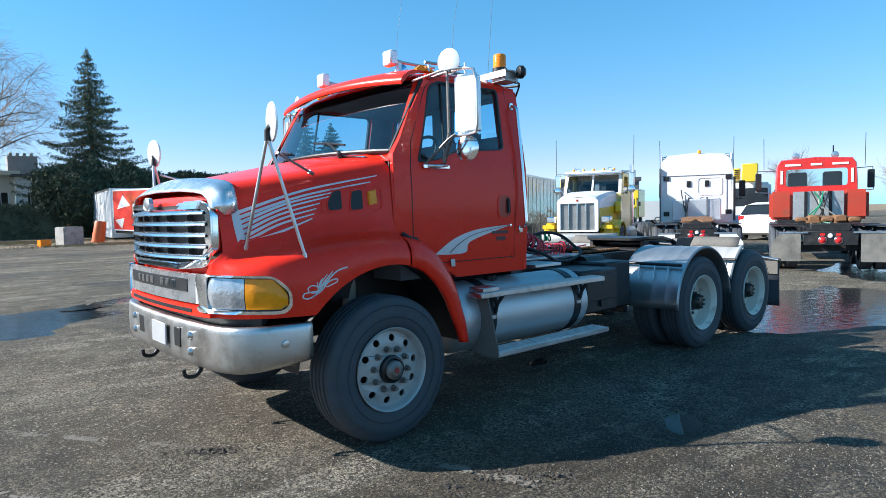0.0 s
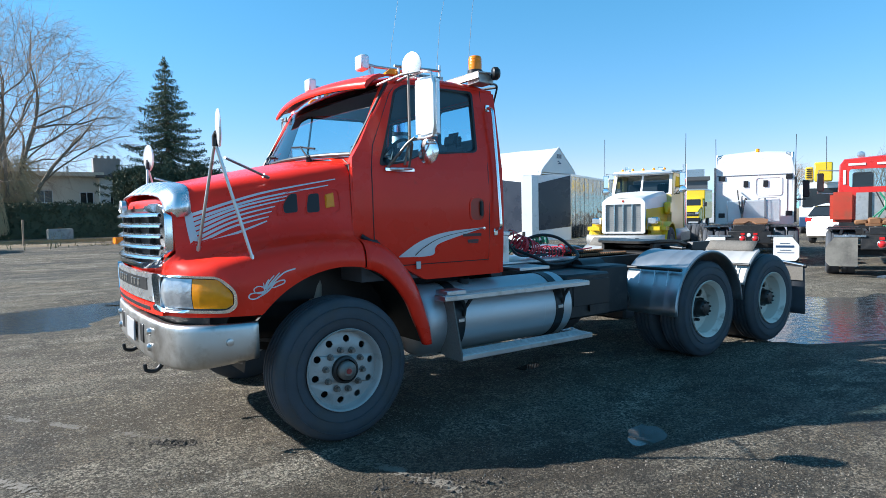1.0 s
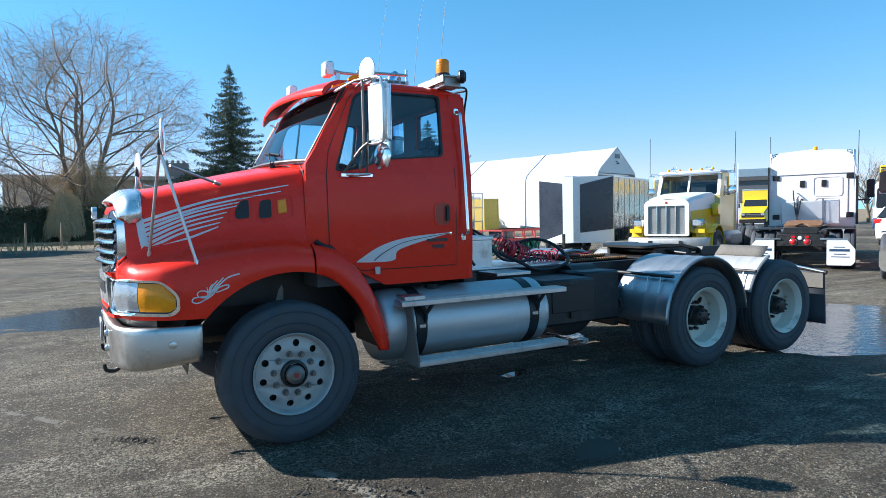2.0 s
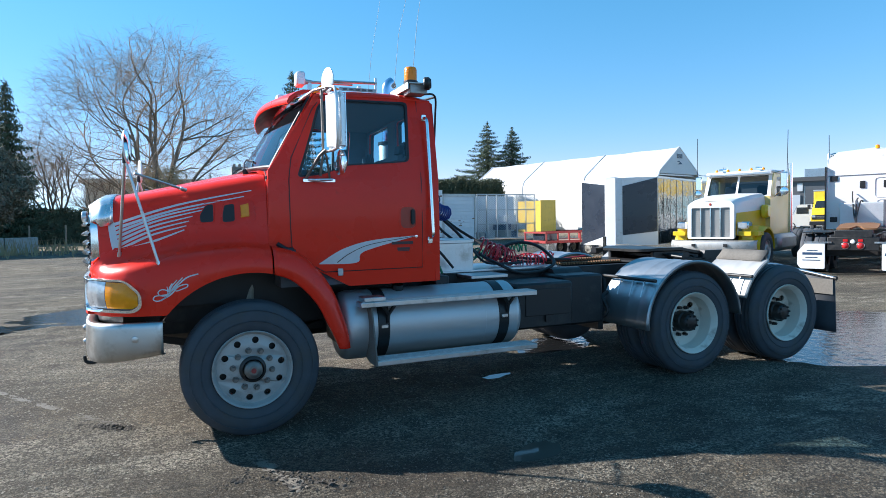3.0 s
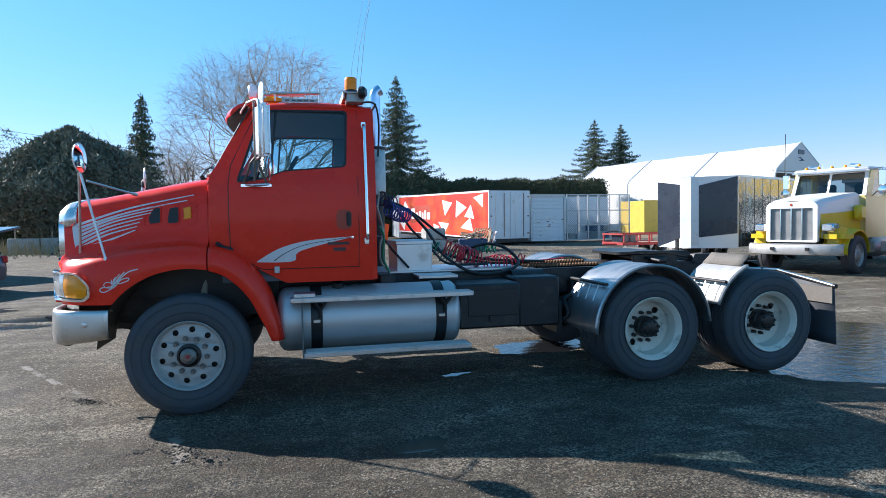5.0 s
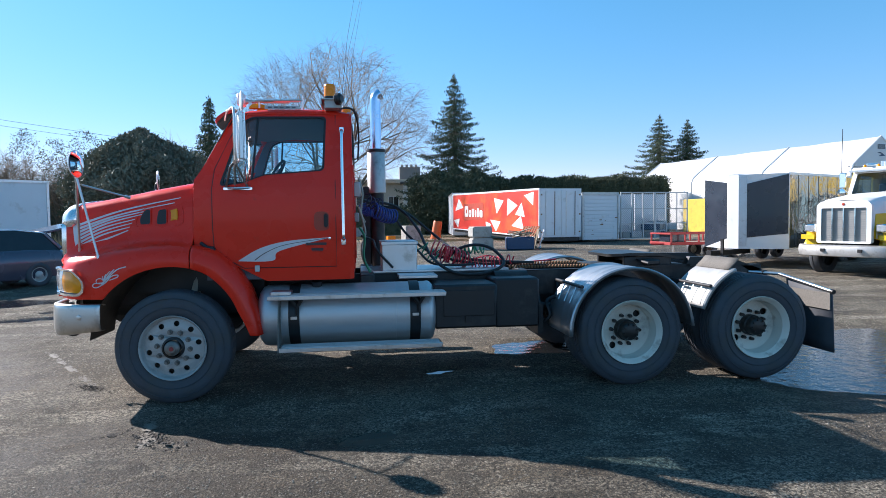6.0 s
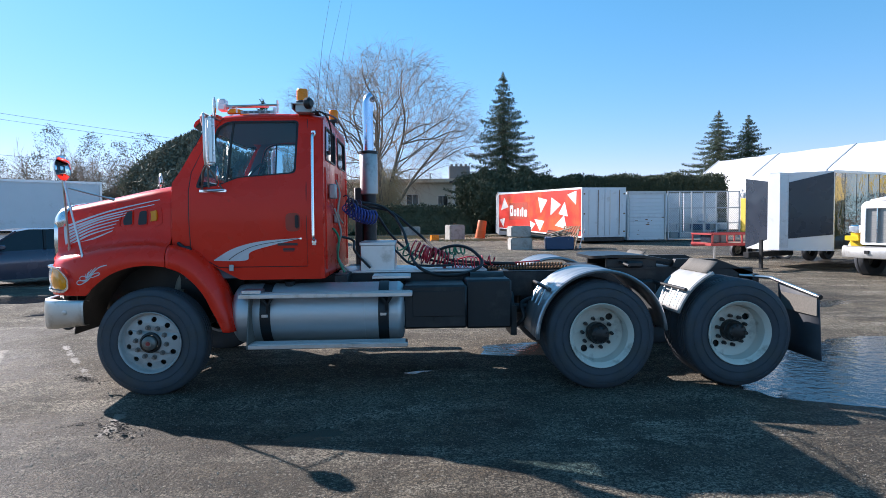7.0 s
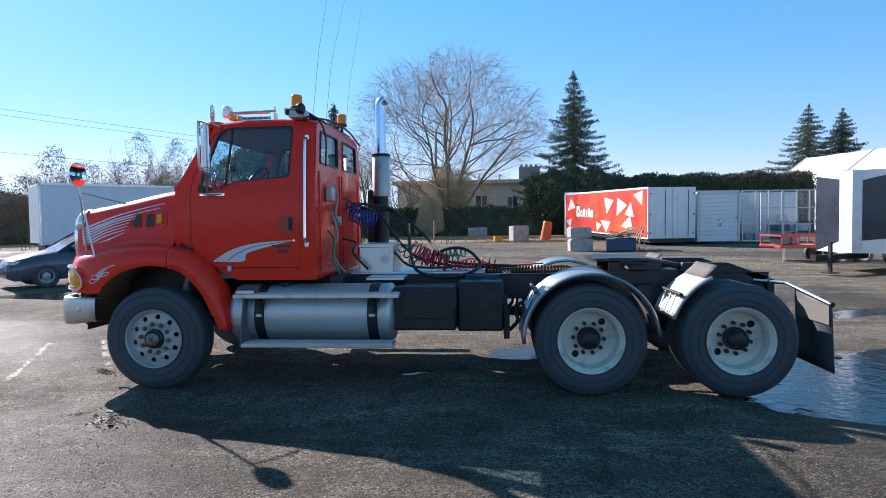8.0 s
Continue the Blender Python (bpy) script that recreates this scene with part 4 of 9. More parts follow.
WINDOW = rounded([(0.40, 1.945), (0.62, 1.975), (0.80, 2.045), (1.345, 2.085), (1.37, 2.60), (0.70, 2.595), (0.60, 2.54)], 0.045, 4)
for far in (False, True):
    fy = (lambda y: TW - y) if far else (lambda y: y)
    low = rounded([(0.175, 1.36), (0.175, ZB), (1.60, ZB), (1.605, 1.10), (1.59, 1.065), (0.80, 1.065), (0.52, 1.22)], 0.02, 2)
    part("side_panel", cab_skin(low, [], 0.04, fy), RED, truck, "red cab side and door skin", sharp=50)
    up = [(0.175, ZB), (0.18, 2.0), (0.26, 2.12), (0.50, 2.56), (0.56, 2.63), (1.585, 2.63), (1.60, ZB)]
    part("door_frame", cab_skin(up, [WINDOW], 0.05, fy), RED, truck, "red cab side with door window opening", sharp=50)
    bm = B()
    c = Vector((0.95, 2.3))
    ring_o = [tuple(c + (Vector(p) - c) * 1.004) for p in WINDOW]
    ring_i = [tuple(c + (Vector(p) - c) * 0.955) for p in WINDOW]
    plate(bm, ring_o, [ring_i], lambda u, v, w: Vector((u, fy(side_y(v) + w - 0.004), v)), 0.03)
    part("window_seal", bm, BLACK, truck, "black rubber window seal")
    bm = B()
    bm.faces.new([bm.verts.new((u, fy(side_y(v) + 0.018), v)) for u, v in ring_i])
    g = part("door_glass", bm, CABGLASS, truck, "tinted door window glass", smooth=False)
    bm = B()
    tube(bm, [(0.685, fy(side_y(1.98) + 0.012), 1.98), (0.745, fy(side_y(2.59) + 0.012), 2.585)], 0.011, 8)
    part("window_divider", bm, BLACK, truck)
    # door seams
    seam = bend([(0.345, 1.34, 0), (0.335, 1.6, 0), (0.335, ZB, 0)], 4)
    bm = B()
    tube(bm, [(p.x, fy(side_y(p.y) - 0.0005), p.y) for p in seam], 0.004, 6)
    tube(bm, [(0.335, fy(side_y(ZB)), ZB), (0.36, fy(side_y(2.1)), 2.1), (0.55, fy(side_y(2.5)), 2.5), (0.65, fy(side_y(2.625)), 2.625)], 0.004, 6)
    tube(bm, [(1.455, fy(side_y(2.625)), 2.625), (1.445, fy(side_y(ZB)), ZB), (1.445, fy(side_y(1.55)), 1.55), (1.445, fy(side_y(1.19)), 1.19), (0.60, fy(side_y(1.19)), 1.19)], 0.004, 6)
    tube(bm, [(0.345, fy(side_y(1.34)), 1.34), (0.60, fy(side_y(1.19)), 1.19)], 0.004, 6)
    part("door_gap", bm, BLACK, truck, "dark door shut line")
    # cowl strip behind the hood seam
    bm = B()
    tube(bm, [(0.170, fy(0.21), 1.40), (0.170, fy(0.226), 1.75), (0.172, fy(0.25), 1.955), (0.174, fy(0.34), 2.0)], 0.005, 8)
    part("hood_seam", bm, BLACK, truck, "black hood edge seal")
    bm = B()
    loft(bm, [[(0.1655, fy(hood_side(0.16, z) - 0.004), z), (0.172, fy(hood_side(0.16, z) * 0.55 + side_y(z) * 0.45 - 0.004), z), (0.182, fy(side_y(z) + 0.001), z)] for z in np.linspace(1.40, 1.93, 9)])
    part("cowl_side", bm, RED, truck, "red cowl edge behind the hood")
    bm = B()
    tube(bm, bend([(0.23, fy(0.19), 1.43), (0.29, fy(0.165), 1.39), (0.36, fy(0.165), 1.365)], 4), 0.017, 8)
    box(bm, 0.27, 0.35, fy(0.15), fy(0.18), 1.36, 1.40, 0.008)
    part("hood_latch", bm, BLACK, truck, "black rubber hood latch")
    # door handle in its pressed cup
    cup_o = rounded([(1.235, 1.515), (1.395, 1.515), (1.395, 1.715), (1.235, 1.715)], 0.06, 5)
    cup_i = [(1.315 + (u - 1.315) * 0.86, 1.615 + (v - 1.615) * 0.89) for u, v in cup_o]
    bm = B()
    plate(bm, cup_o, [cup_i], lambda u, v, w: Vector((u, fy(side_y(v) - 0.006 + w), v)), 0.007)
    hd = part("handle_cup", bm, RED, truck, "red pressed rim round the door handle")
    # flat darker red sheet: the recess's shade is painted, the skin isn't pressed in
    bm = B()
    plate(bm, cup_i, [], lambda u, v, w: Vector((u, fy(side_y(v) - 0.0022 + w), v)), 0.003)
    part("cup_shade", bm, DARKRED, hd)
    bm = B()
    box(bm, 1.335, 1.372, fy(0.172), fy(0.192), 1.555, 1.685, 0.009, seg=2)
    part("door_handle", bm, BLACK, hd, "black door handle")
    bm = B()
    lathe(bm, [(0, -0.006), (0.012, -0.005), (0.014, 0.004)], (1.385, fy(0.193), 1.455), "y", 14)
    part("lock", bm, CHROME, hd, "chrome key lock")
    # grab handle
    bm = B()
    tube(bm, bend([(1.515, fy(0.21), 1.44), (1.515, fy(0.14), 1.46), (1.515, fy(0.135), 1.55), (1.513, fy(0.17), 2.0), (1.512, fy(0.21), 2.38), (1.512, fy(0.23), 2.45), (1.512, fy(0.29), 2.47)], 5), 0.015, 10)
    part("grab_handle", bm, CHROME, truck, "long chrome grab handle behind the door")
    for z in (1.42, 2.47):
        bm = B()
        box(bm, 1.49, 1.535, fy(side_y(z) - 0.012), fy(side_y(z) + 0.002), z - 0.03, z + 0.03, 0.005)
        part("handle_base", bm, CHROME, truck)

# roof
bm = B()
rows = []
for x, z, inset in ((0.50, 2.555, 0.0), (0.56, 2.625, 0.0), (0.66, 2.655, 0.0), (0.9, 2.672, 0.0), (1.2, 2.675, 0.0), (1.45, 2.668, 0.0), (1.56, 2.645, 0.01), (1.60, 2.60, 0.02)):
    y0 = side_y(2.60) - 0.005
    rows.append([(x, y0 + inset, z - 0.05), (x, y0 + 0.015, z - 0.025), (x, y0 + 0.06, z), (x, y0 + 0.25, z + 0.03), (x, 0.9, z + 0.05), (x, YC, z + 0.055), (x, TW - 0.9, z + 0.05), (x, TW - y0 - 0.25, z + 0.03),
                 (x, TW - y0 - 0.06, z), (x, TW - y0 - 0.015, z - 0.025), (x, TW - y0 - inset, z - 0.05)])
loft(bm, rows)
roof = part("roof", bm, RED, truck, "red cab roof", sharp=60)
so = roof.modifiers.new("thickness", "SOLIDIFY")
so.thickness = 0.03

# sun visor over the windshield
bm = B()
rows = []
for k in range(21):
    t = k / 20
    y = 0.325 + (TW - 0.65) * t
    c = 4 * t * (1 - t)
    back = 0.59 - 0.05 * c
    z = 2.63 + 0.045 * c
    rows.append([(back, y, z + 0.03), (back - 0.10, y, z + 0.028), (back - 0.16 - 0.03 * c, y, z + 0.004), (back - 0.212 - 0.06 * c, y, z - 0.034), (back - 0.232 - 0.06 * c, y, z - 0.075), (back - 0.222 - 0.06 * c, y, z - 0.094),
                 (back - 0.15 - 0.03 * c, y, z - 0.022), (back - 0.08, y, z + 0.0)])
r = loft(bm, rows, True)
bm.faces.new(r[0])
bm.faces.new(r[-1][::-1])
part("sun_visor", bm, RED, truck, "red exterior sun visor over the windshield", sharp=60)
bm = B()
loft(bm, [[Vector(p) + Vector((0.003, 0, -0.006)) for p in row[5:8]] for row in rows])
part("visor_lining", bm, BLACK, truck, "black underside of the sun visor")

# windshield, bowed forward
def ws(y, t):
    c = 1 - ((y - YC) / 0.98) ** 2
    x = 0.215 + 0.325 * t - (0.14 - 0.03 * t) * c
    return Vector((x, y, 2.02 + 0.575 * t + 0.025 * c * (1 - t)))


W0, W1 = 0.285, TW - 0.285
bm = B()
loft(bm, [[ws(y, t) for t in np.linspace(0.03, 1, 9)] for y in np.linspace(W0, W1, 21)])
part("windshield", bm, WINDSHIELD, truck, "clear bowed windshield")
bm = B()
tube(bm, [ws(y, 0.02) + Vector((-0.008, 0, 0)) for y in np.linspace(W0, W1, 21)], 0.016, 8)
tube(bm, [ws(W0, t) + Vector((-0.004, -0.004, 0)) for t in np.linspace(0, 1, 8)], 0.016, 8)
tube(bm, [ws(W1, t) + Vector((-0.004, 0.004, 0)) for t in np.linspace(0, 1, 8)], 0.016, 8)
part("windshield_seal", bm, BLACK, truck, "black windshield seal")
for far in (False, True):
    fy = (lambda y: TW - y) if far else (lambda y: y)
    bm = B()
    rows = []
    for t in np.linspace(-0.08, 1.05, 10):
        p = ws(W0, t)
        z = p.z
        rows.append([(p.x + 0.03, fy(p.y + 0.015), z), (p.x - 0.004, fy(p.y + 0.008), z), (p.x - 0.002, fy(p.y - 0.03), z), (p.x + 0.03, fy(side_y(z) + 0.004), z), (p.x + 0.09, fy(side_y(z) + 0.006), z), (p.x + 0.09, fy(p.y + 0.02), z)])
    r = loft(bm, rows, True)
    bm.faces.new(r[0])
    bm.faces.new(r[-1][::-1])
    part("windshield_pillar", bm, RED, truck, "red windshield pillar", sharp=60)
# cowl
bm = B()
rows = []
for y in np.linspace(0.24, TW - 0.24, 17):
    p = ws(y, 0.0)
    c = 1 - ((y - YC) / 1.01) ** 2
    rows.append([(0.165, y, 1.965 + 0.075 * c if 0.4 < y < TW - 0.4 else 1.955), (p.x + 0.02, y, p.z - 0.006), (p.x + 0.10, y, p.z - 0.01)] if p.x > 0.165 else [(p.x - 0.03, y, p.z - 0.02), (p.x + 0.02, y, p.z - 0.004), (p.x + 0.12, y, p.z - 0.01)])
loft(bm, rows)
part("cowl", bm, RED, truck, "red cowl below the windshield")
for y, s in ((0.72, 1), (1.55, 1)):
    bm = B()
    a = ws(y, -0.03) + Vector((-0.05, 0, 0.02))
    b = ws(y + 0.28, 0.18) + Vector((-0.03, 0, 0.01))
    tube(bm, [a, a.lerp(b, 0.5) + Vector((-0.01, 0, 0.012)), b], 0.007, 6)
    tube(bm, [ws(y + 0.05, 0.13) + Vector((-0.012, 0, 0.004)), ws(y + 0.28, 0.18) + Vector((-0.016, 0, 0.006)), ws(y + 0.52, 0.22) + Vector((-0.012, 0, 0.004))], 0.008, 6)
    cyl(bm, a, a + Vector((0.02, 0, -0.04)), 0.02, 0.025, 10)
    part("wiper", bm, BLACK, truck, "black wiper arm and blade")

# back wall with two windows
back = [(0.215, 1.07), (0.205, ZB), (0.315, 2.60), (0.45, 2.665), (TW - 0.45, 2.665), (TW - 0.315, 2.60), (TW - 0.205, ZB), (TW - 0.215, 1.07)]
wl1 = rounded([(0.42, 2.235), (1.13, 2.235), (1.13, 2.56), (0.46, 2.555)], 0.04, 4)
wl2 = [(TW - a, b) for a, b in reversed(wl1)]
bm = B()
plate(bm, back, [wl1, wl2], lambda u, v, w: Vector((1.605 - w, u, v)), 0.04)
part("back_wall", bm, RED, truck, "red cab back wall with two windows", sharp=60)
for lp in (wl1, wl2):
    c = Vector((sum(p[0] for p in lp) / len(lp), sum(p[1] for p in lp) / len(lp)))
    bm = B()
    plate(bm, [tuple(c + (Vector(p) - c) * 1.06) for p in lp], [[tuple(c + (Vector(p) - c) * 0.96) for p in lp][i] for i in range(len(lp))] and [[tuple(c + (Vector(p) - c) * 0.96) for p in lp]], lambda u, v, w: Vector((1.613 - w, u, v)), 0.03)
    part("rear_seal", bm, BLACK, truck, "black rear window seal")
    bm = B()
    bm.faces.new([bm.verts.new((1.595, u, v)) for u, v in lp])
    part("rear_glass", bm, CABGLASS, truck, "tinted rear cab window", smooth=False)
for y in (0.36, 1.19, 1.31, 2.14):
    bm = B()
    box(bm, 1.60, 1.617, y - 0.02, y + 0.02, 1.15, 2.15, 0.005)
    part("back_rib", bm, RED, truck)

# inside of the cab
bm = B()
plate(bm, [(0.28, 1.1), (0.28, ZB), (0.36, 2.58), (TW - 0.36, 2.58), (TW - 0.28, ZB), (TW - 0.28, 1.1)], [wl1, wl2], lambda u, v, w: Vector((1.562 - w, u, v)), 0.01)
part("back_lining", bm, INTERIOR, truck, "grey lining of the cab back")
for far in (False, True):
    fy = (lambda y: TW - y) if far else (lambda y: y)
    bm = B()
    plate(bm, [(0.30, 1.1), (0.30, 1.90), (0.62, 1.965), (0.80, 2.035), (1.36, 2.07), (1.56, 2.07), (1.56, 1.1)], [], lambda u, v, w: Vector((u, fy(side_y(v) + 0.052 + w), v)), 0.01)
    part("door_lining", bm, INTERIOR, truck, "grey door lining")
    bm = B()
    plate(bm, [(0.30, 1.94), (0.33, 2.12), (0.53, 2.55), (0.58, 2.60), (1.56, 2.60), (1.56, 1.94)], [WINDOW], lambda u, v, w: Vector((u, fy(side_y(v) + 0.053 + w), v)), 0.006)
    part("frame_lining", bm, INTERIOR, truck, "grey lining round the door window")
bm = B()
loft(bm, [[ws(y, t) + Vector((0.008, 0, 0)) for t in (0.88, 0.94, 1.0)] for y in np.linspace(W0, W1, 21)])
part("shade_band", bm, SHADE, truck, "dark tinted band along the windshield top")
bm = B()
box(bm, 0.30, 1.57, 0.26, TW - 0.26, 1.08, 1.13)
box(bm, 0.26, 0.30, 0.26, TW - 0.26, 1.08, 1.95)
part("cab_floor", bm, INTERIOR, truck)
bm = B()
loft(bm, [[(0.24, y, 1.90), (0.30, y, 2.0), (0.48, y, 2.015), (0.62, y, 1.97), (0.66, y, 1.80), (0.60, y, 1.5), (0.3, y, 1.45)] for y in (0.26, 0.8, 1.3, 1.8, TW - 0.26)])
part("dashboard", bm, INTERIOR, truck, "dark grey dashboard")
bm = B()
loft(bm, [[(0.45, y, 2.535), (0.56, y, 2.585), (0.9, y, 2.615), (1.56, y, 2.585)] for y in (0.345, 0.42, 0.9, 1.6, TW - 0.42, TW - 0.345)])
part("headliner", bm, INTERIOR, truck)
for y in (0.72, 1.78):
    seat = new("cab_seat")
    seat.parent = truck
    bm = B()
    box(bm, 0.88, 1.36, y - 0.25, y + 0.25, 1.50, 1.66, 0.05, seg=2)
    part("seat", bm, SEATCLOTH, seat)
    bm = B()
    box(bm, -0.07, 0.07, -0.25, 0.25, 0, 0.54, 0.05, Matrix.Translation((1.36, y, 1.62)) @ Matrix.Rotation(0.16, 4, "Y"), 2)
    part("backrest", bm, SEATCLOTH, seat, "dark cloth seat back")
    bm = B()
    box(bm, -0.045, 0.045, -0.11, 0.11, 0, 0.15, 0.04, Matrix.Translation((1.45, y, 2.16)) @ Matrix.Rotation(0.16, 4, "Y"), 2)
    part("headrest", bm, SEATCLOTH, seat)
    bm = B()
    box(bm, 0.95, 1.3, y - 0.18, y + 0.18, 1.12, 1.50, 0.03)
    part("pedestal", bm, BLACK, seat)
wheel_at = Matrix.Translation((0.80, 0.72, 2.02)) @ Matrix.Rotation(radians(-58), 4, "Y")
bm = B()
tube(bm, [wheel_at @ Vector((0.235 * math.cos(a), 0.235 * math.sin(a), 0)) for a in np.linspace(0, 2 * math.pi, 33)], 0.014, 8)
for a in (0.4, 2.74, 4.7):
    tube(bm, [wheel_at @ Vector((0, 0, -0.01)), wheel_at @ Vector((0.23 * math.cos(a), 0.23 * math.sin(a), 0))], 0.012, 6)
tube(bm, [wheel_at @ Vector((0, 0, 0.01)), (0.55, 0.72, 1.85)], 0.035, 10)
part("steering_wheel", bm, BLACK, truck, "black steering wheel")


# ---- hood details ----
def side_strip(pts, width0, width1, lift=0.004, yfun=hood_side, flip=False):
    """A thin decal band on a side wall, pts in (x, z)."""
    bm = B()
    p = bend([(a, 0, b) for a, b in pts], 6)
    rows = []
    for i, q in enumerate(p):
        d = (p[min(i + 1, len(p) - 1)] - p[max(0, i - 1)]).normalized()
        nrm = Vector((-d.z, 0, d.x))
        t = i / (len(p) - 1)
        w = (width0 + (width1 - width0) * t) / 2
        row = []
        for s in (-1, 1):
            a = q + nrm * w * s
            y = yfun(a.x, a.z) - lift
            row.append((a.x, TW - y if flip else y, a.z))
        rows.append(row)
    loft(bm, rows)
    return bm


decal = new("side_stripes")
decal.parent = truck
for far in (False, True):
    ends = [(0.055, 1.845), (0.0, 1.80), (-0.235, 1.735), (-0.30, 1.70), (-0.37, 1.655), (-0.395, 1.62), (-0.415, 1.585)]
    for k, (ex, ez) in enumerate(ends):
        sz = 1.603 - k * 0.0305
        sx = -0.905 + k * 0.006
        mx, mz = sx + (ex - sx) * 0.45, sz + (ez - sz) * 0.52 + 0.012
        part("stripe", side_strip([(sx, sz), (mx, mz), (ex, ez)], 0.022, 0.007, flip=far), DECAL, decal, "tapered silver pinstripe")
    part("stripe_base", side_strip([(-0.922, 1.622), (-0.908, 1.50), (-0.888, 1.395)], 0.045, 0.05, flip=far), DECAL, decal, "silver band joining the stripes")
    part("stripe_base", side_strip([(-0.905, 1.398), (-0.75, 1.44), (-0.60, 1.49), (-0.43, 1.555)], 0.030, 0.008, 0.005, flip=far), DECAL, decal)
    # flourish on the fender
    fl = lambda x, z: interp(x, HX, H_YO) - 0.001
    for pts, w in (([(-0.356, 1.241), (-0.429, 1.220), (-0.490, 1.171), (-0.539, 1.122), (-0.582, 1.078), (-0.625, 1.060), (-0.653, 1.071), (-0.643, 1.094), (-0.600, 1.100), (-0.561, 1.107), (-0.566, 1.133), (-0.600, 1.139), (-0.622, 1.122), (-0.612, 1.100), (-0.582, 1.094), (-0.551, 1.104)], 0.006), ([(-0.600, 1.068), (-0.539, 1.104), (-0.490, 1.156), (-0.435, 1.171), (-0.432, 1.153), (-0.472, 1.136), (-0.503, 1.127), (-0.517, 1.139), (-0.490, 1.161)], 0.006),
                   ([(-0.545, 1.112), (-0.515, 1.161), (-0.460, 1.220)], 0.007), ([(-0.548, 1.117), (-0.533, 1.161), (-0.496, 1.205)], 0.006),
                   ([(-0.554, 1.122), (-0.545, 1.156), (-0.529, 1.181)], 0.006), ([(-0.560, 1.127), (-0.561, 1.146), (-0.564, 1.161)], 0.005)):
        part("flourish", side_strip(pts, w * 1.6, w, 0.004, fl, far), DECAL, decal, "silver scroll pinstriping")
    # swoosh on the door
    cab_y = lambda x, z: side_y(z)
    bm = B()
    top = bend([(0.555, 0, 1.262), (0.75, 0, 1.372), (1.0, 0, 1.435), (1.37, 0, 1.462)], 8)
    bot = bend([(0.555, 0, 1.255), (0.86, 0, 1.255), (0.93, 0, 1.345), (1.37, 0, 1.455)], 8)
    fy = (lambda y: TW - y) if far else (lambda y: y)
    loft(bm, [[(q.x, fy(side_y(q.z) - 0.004), q.z) for q in (a, a.lerp(b, 0.5), b)] for a, b in zip(top, bot)])
    part("swoosh", bm, DECAL, decal, "silver swoosh on the door")
    part("swoosh_line", side_strip([(0.70, 1.262), (0.80, 1.33), (0.98, 1.40), (1.36, 1.456)], 0.008, 0.004, 0.0055, cab_y, far), DECAL_D, decal)
    for z0, z1, x0, x1 in ((1.392, 1.416, 1.165, 1.355), (1.345, 1.366, 1.215, 1.325), (1.335, 1.342, 1.22, 1.32)):
        bm = B()
        box(bm, x0, x1, fy(side_y(z0) - 0.006), fy(side_y(z0) - 0.002), z0, z1)
        part("marking_bar", bm, DECAL_D, decal, "dark lettering bar", smooth=False)
    # marker plate under the door
    bm = B()
    box(bm, 0.70, 0.745, TW - 0.19 if far else 0.186, TW - 0.186 if far else 0.196, 1.155, 1.215, 0.004)
    part("side_marker", bm, DULL_ALU, truck, "small square side marker")
    # vents and marker lamp in a shallow recess
    for x0, x1, slant in ((-0.325, -0.225, 0.05), (-0.165, -0.075, 0.02)):
        out = rounded([(x0 + slant * 0.2, 1.605), (x0 + 0.005, 1.66), (x0 + slant, 1.735), (x1, 1.745), (x1, 1.612)], 0.018, 3)
        bm = B()
        plate(bm, out, [], lambda u, v, w: Vector((u, (TW - hood_side(u, v) + 0.013 - w) if far else hood_side(u, v) - 0.013 + w, v)), 0.02)
        part("vent", bm, BLACK, truck, "black side air vent")
        ring = [(a + (a - (x0 + x1) / 2) * 0.14, b + (b - 1.675) * 0.12) for a, b in out]
        bm = B()
        plate(bm, ring, [out], lambda u, v, w: Vector((u, (TW - hood_side(u, v) + 0.010 - w) if far else hood_side(u, v) - 0.010 + w, v)), 0.014)
        part("vent_rim", bm, RED, truck)
    pocket = rounded([(-0.375, 1.585), (-0.345, 1.70), (-0.28, 1.765), (0.075, 1.785), (0.085, 1.62), (0.03, 1.585)], 0.05, 5)
    lip = [(-0.145 + (u + 0.145) * 0.955, 1.68 + (v - 1.68) * 0.88) for u, v in pocket]
    bm = B()
    plate(bm, pocket, [lip], lambda u, v, w: Vector((u, (TW - hood_side(u, v) + 0.008 - w) if far else hood_side(u, v) - 0.008 + w, v)), 0.012)
    bmesh.ops.bevel(bm, geom=[e for e in bm.edges if len(e.link_faces) == 2 and e.calc_face_angle(0) > 1.0], offset=0.004, segments=2, affect="EDGES")
    part("vent_pocket", bm, RED, truck, "red raised edge of the vent pocket")
    out = rounded([(-0.03, 1.635), (-0.03, 1.735), (0.028, 1.745), (0.032, 1.65)], 0.02, 4)
    bm = B()
    plate(bm, out, [], lambda u, v, w: Vector((u, (TW - hood_side(u, v) + 0.022 - w) if far else hood_side(u, v) - 0.022 + w, v)), 0.03)
    bmesh.ops.bevel(bm, geom=[e for e in bm.edges if len(e.link_faces) == 2 and e.calc_face_angle(0) > 1.0], offset=0.006, segments=2, affect="EDGES")
    part("marker_lamp", bm, AMBER, truck, "amber side turn lamp")

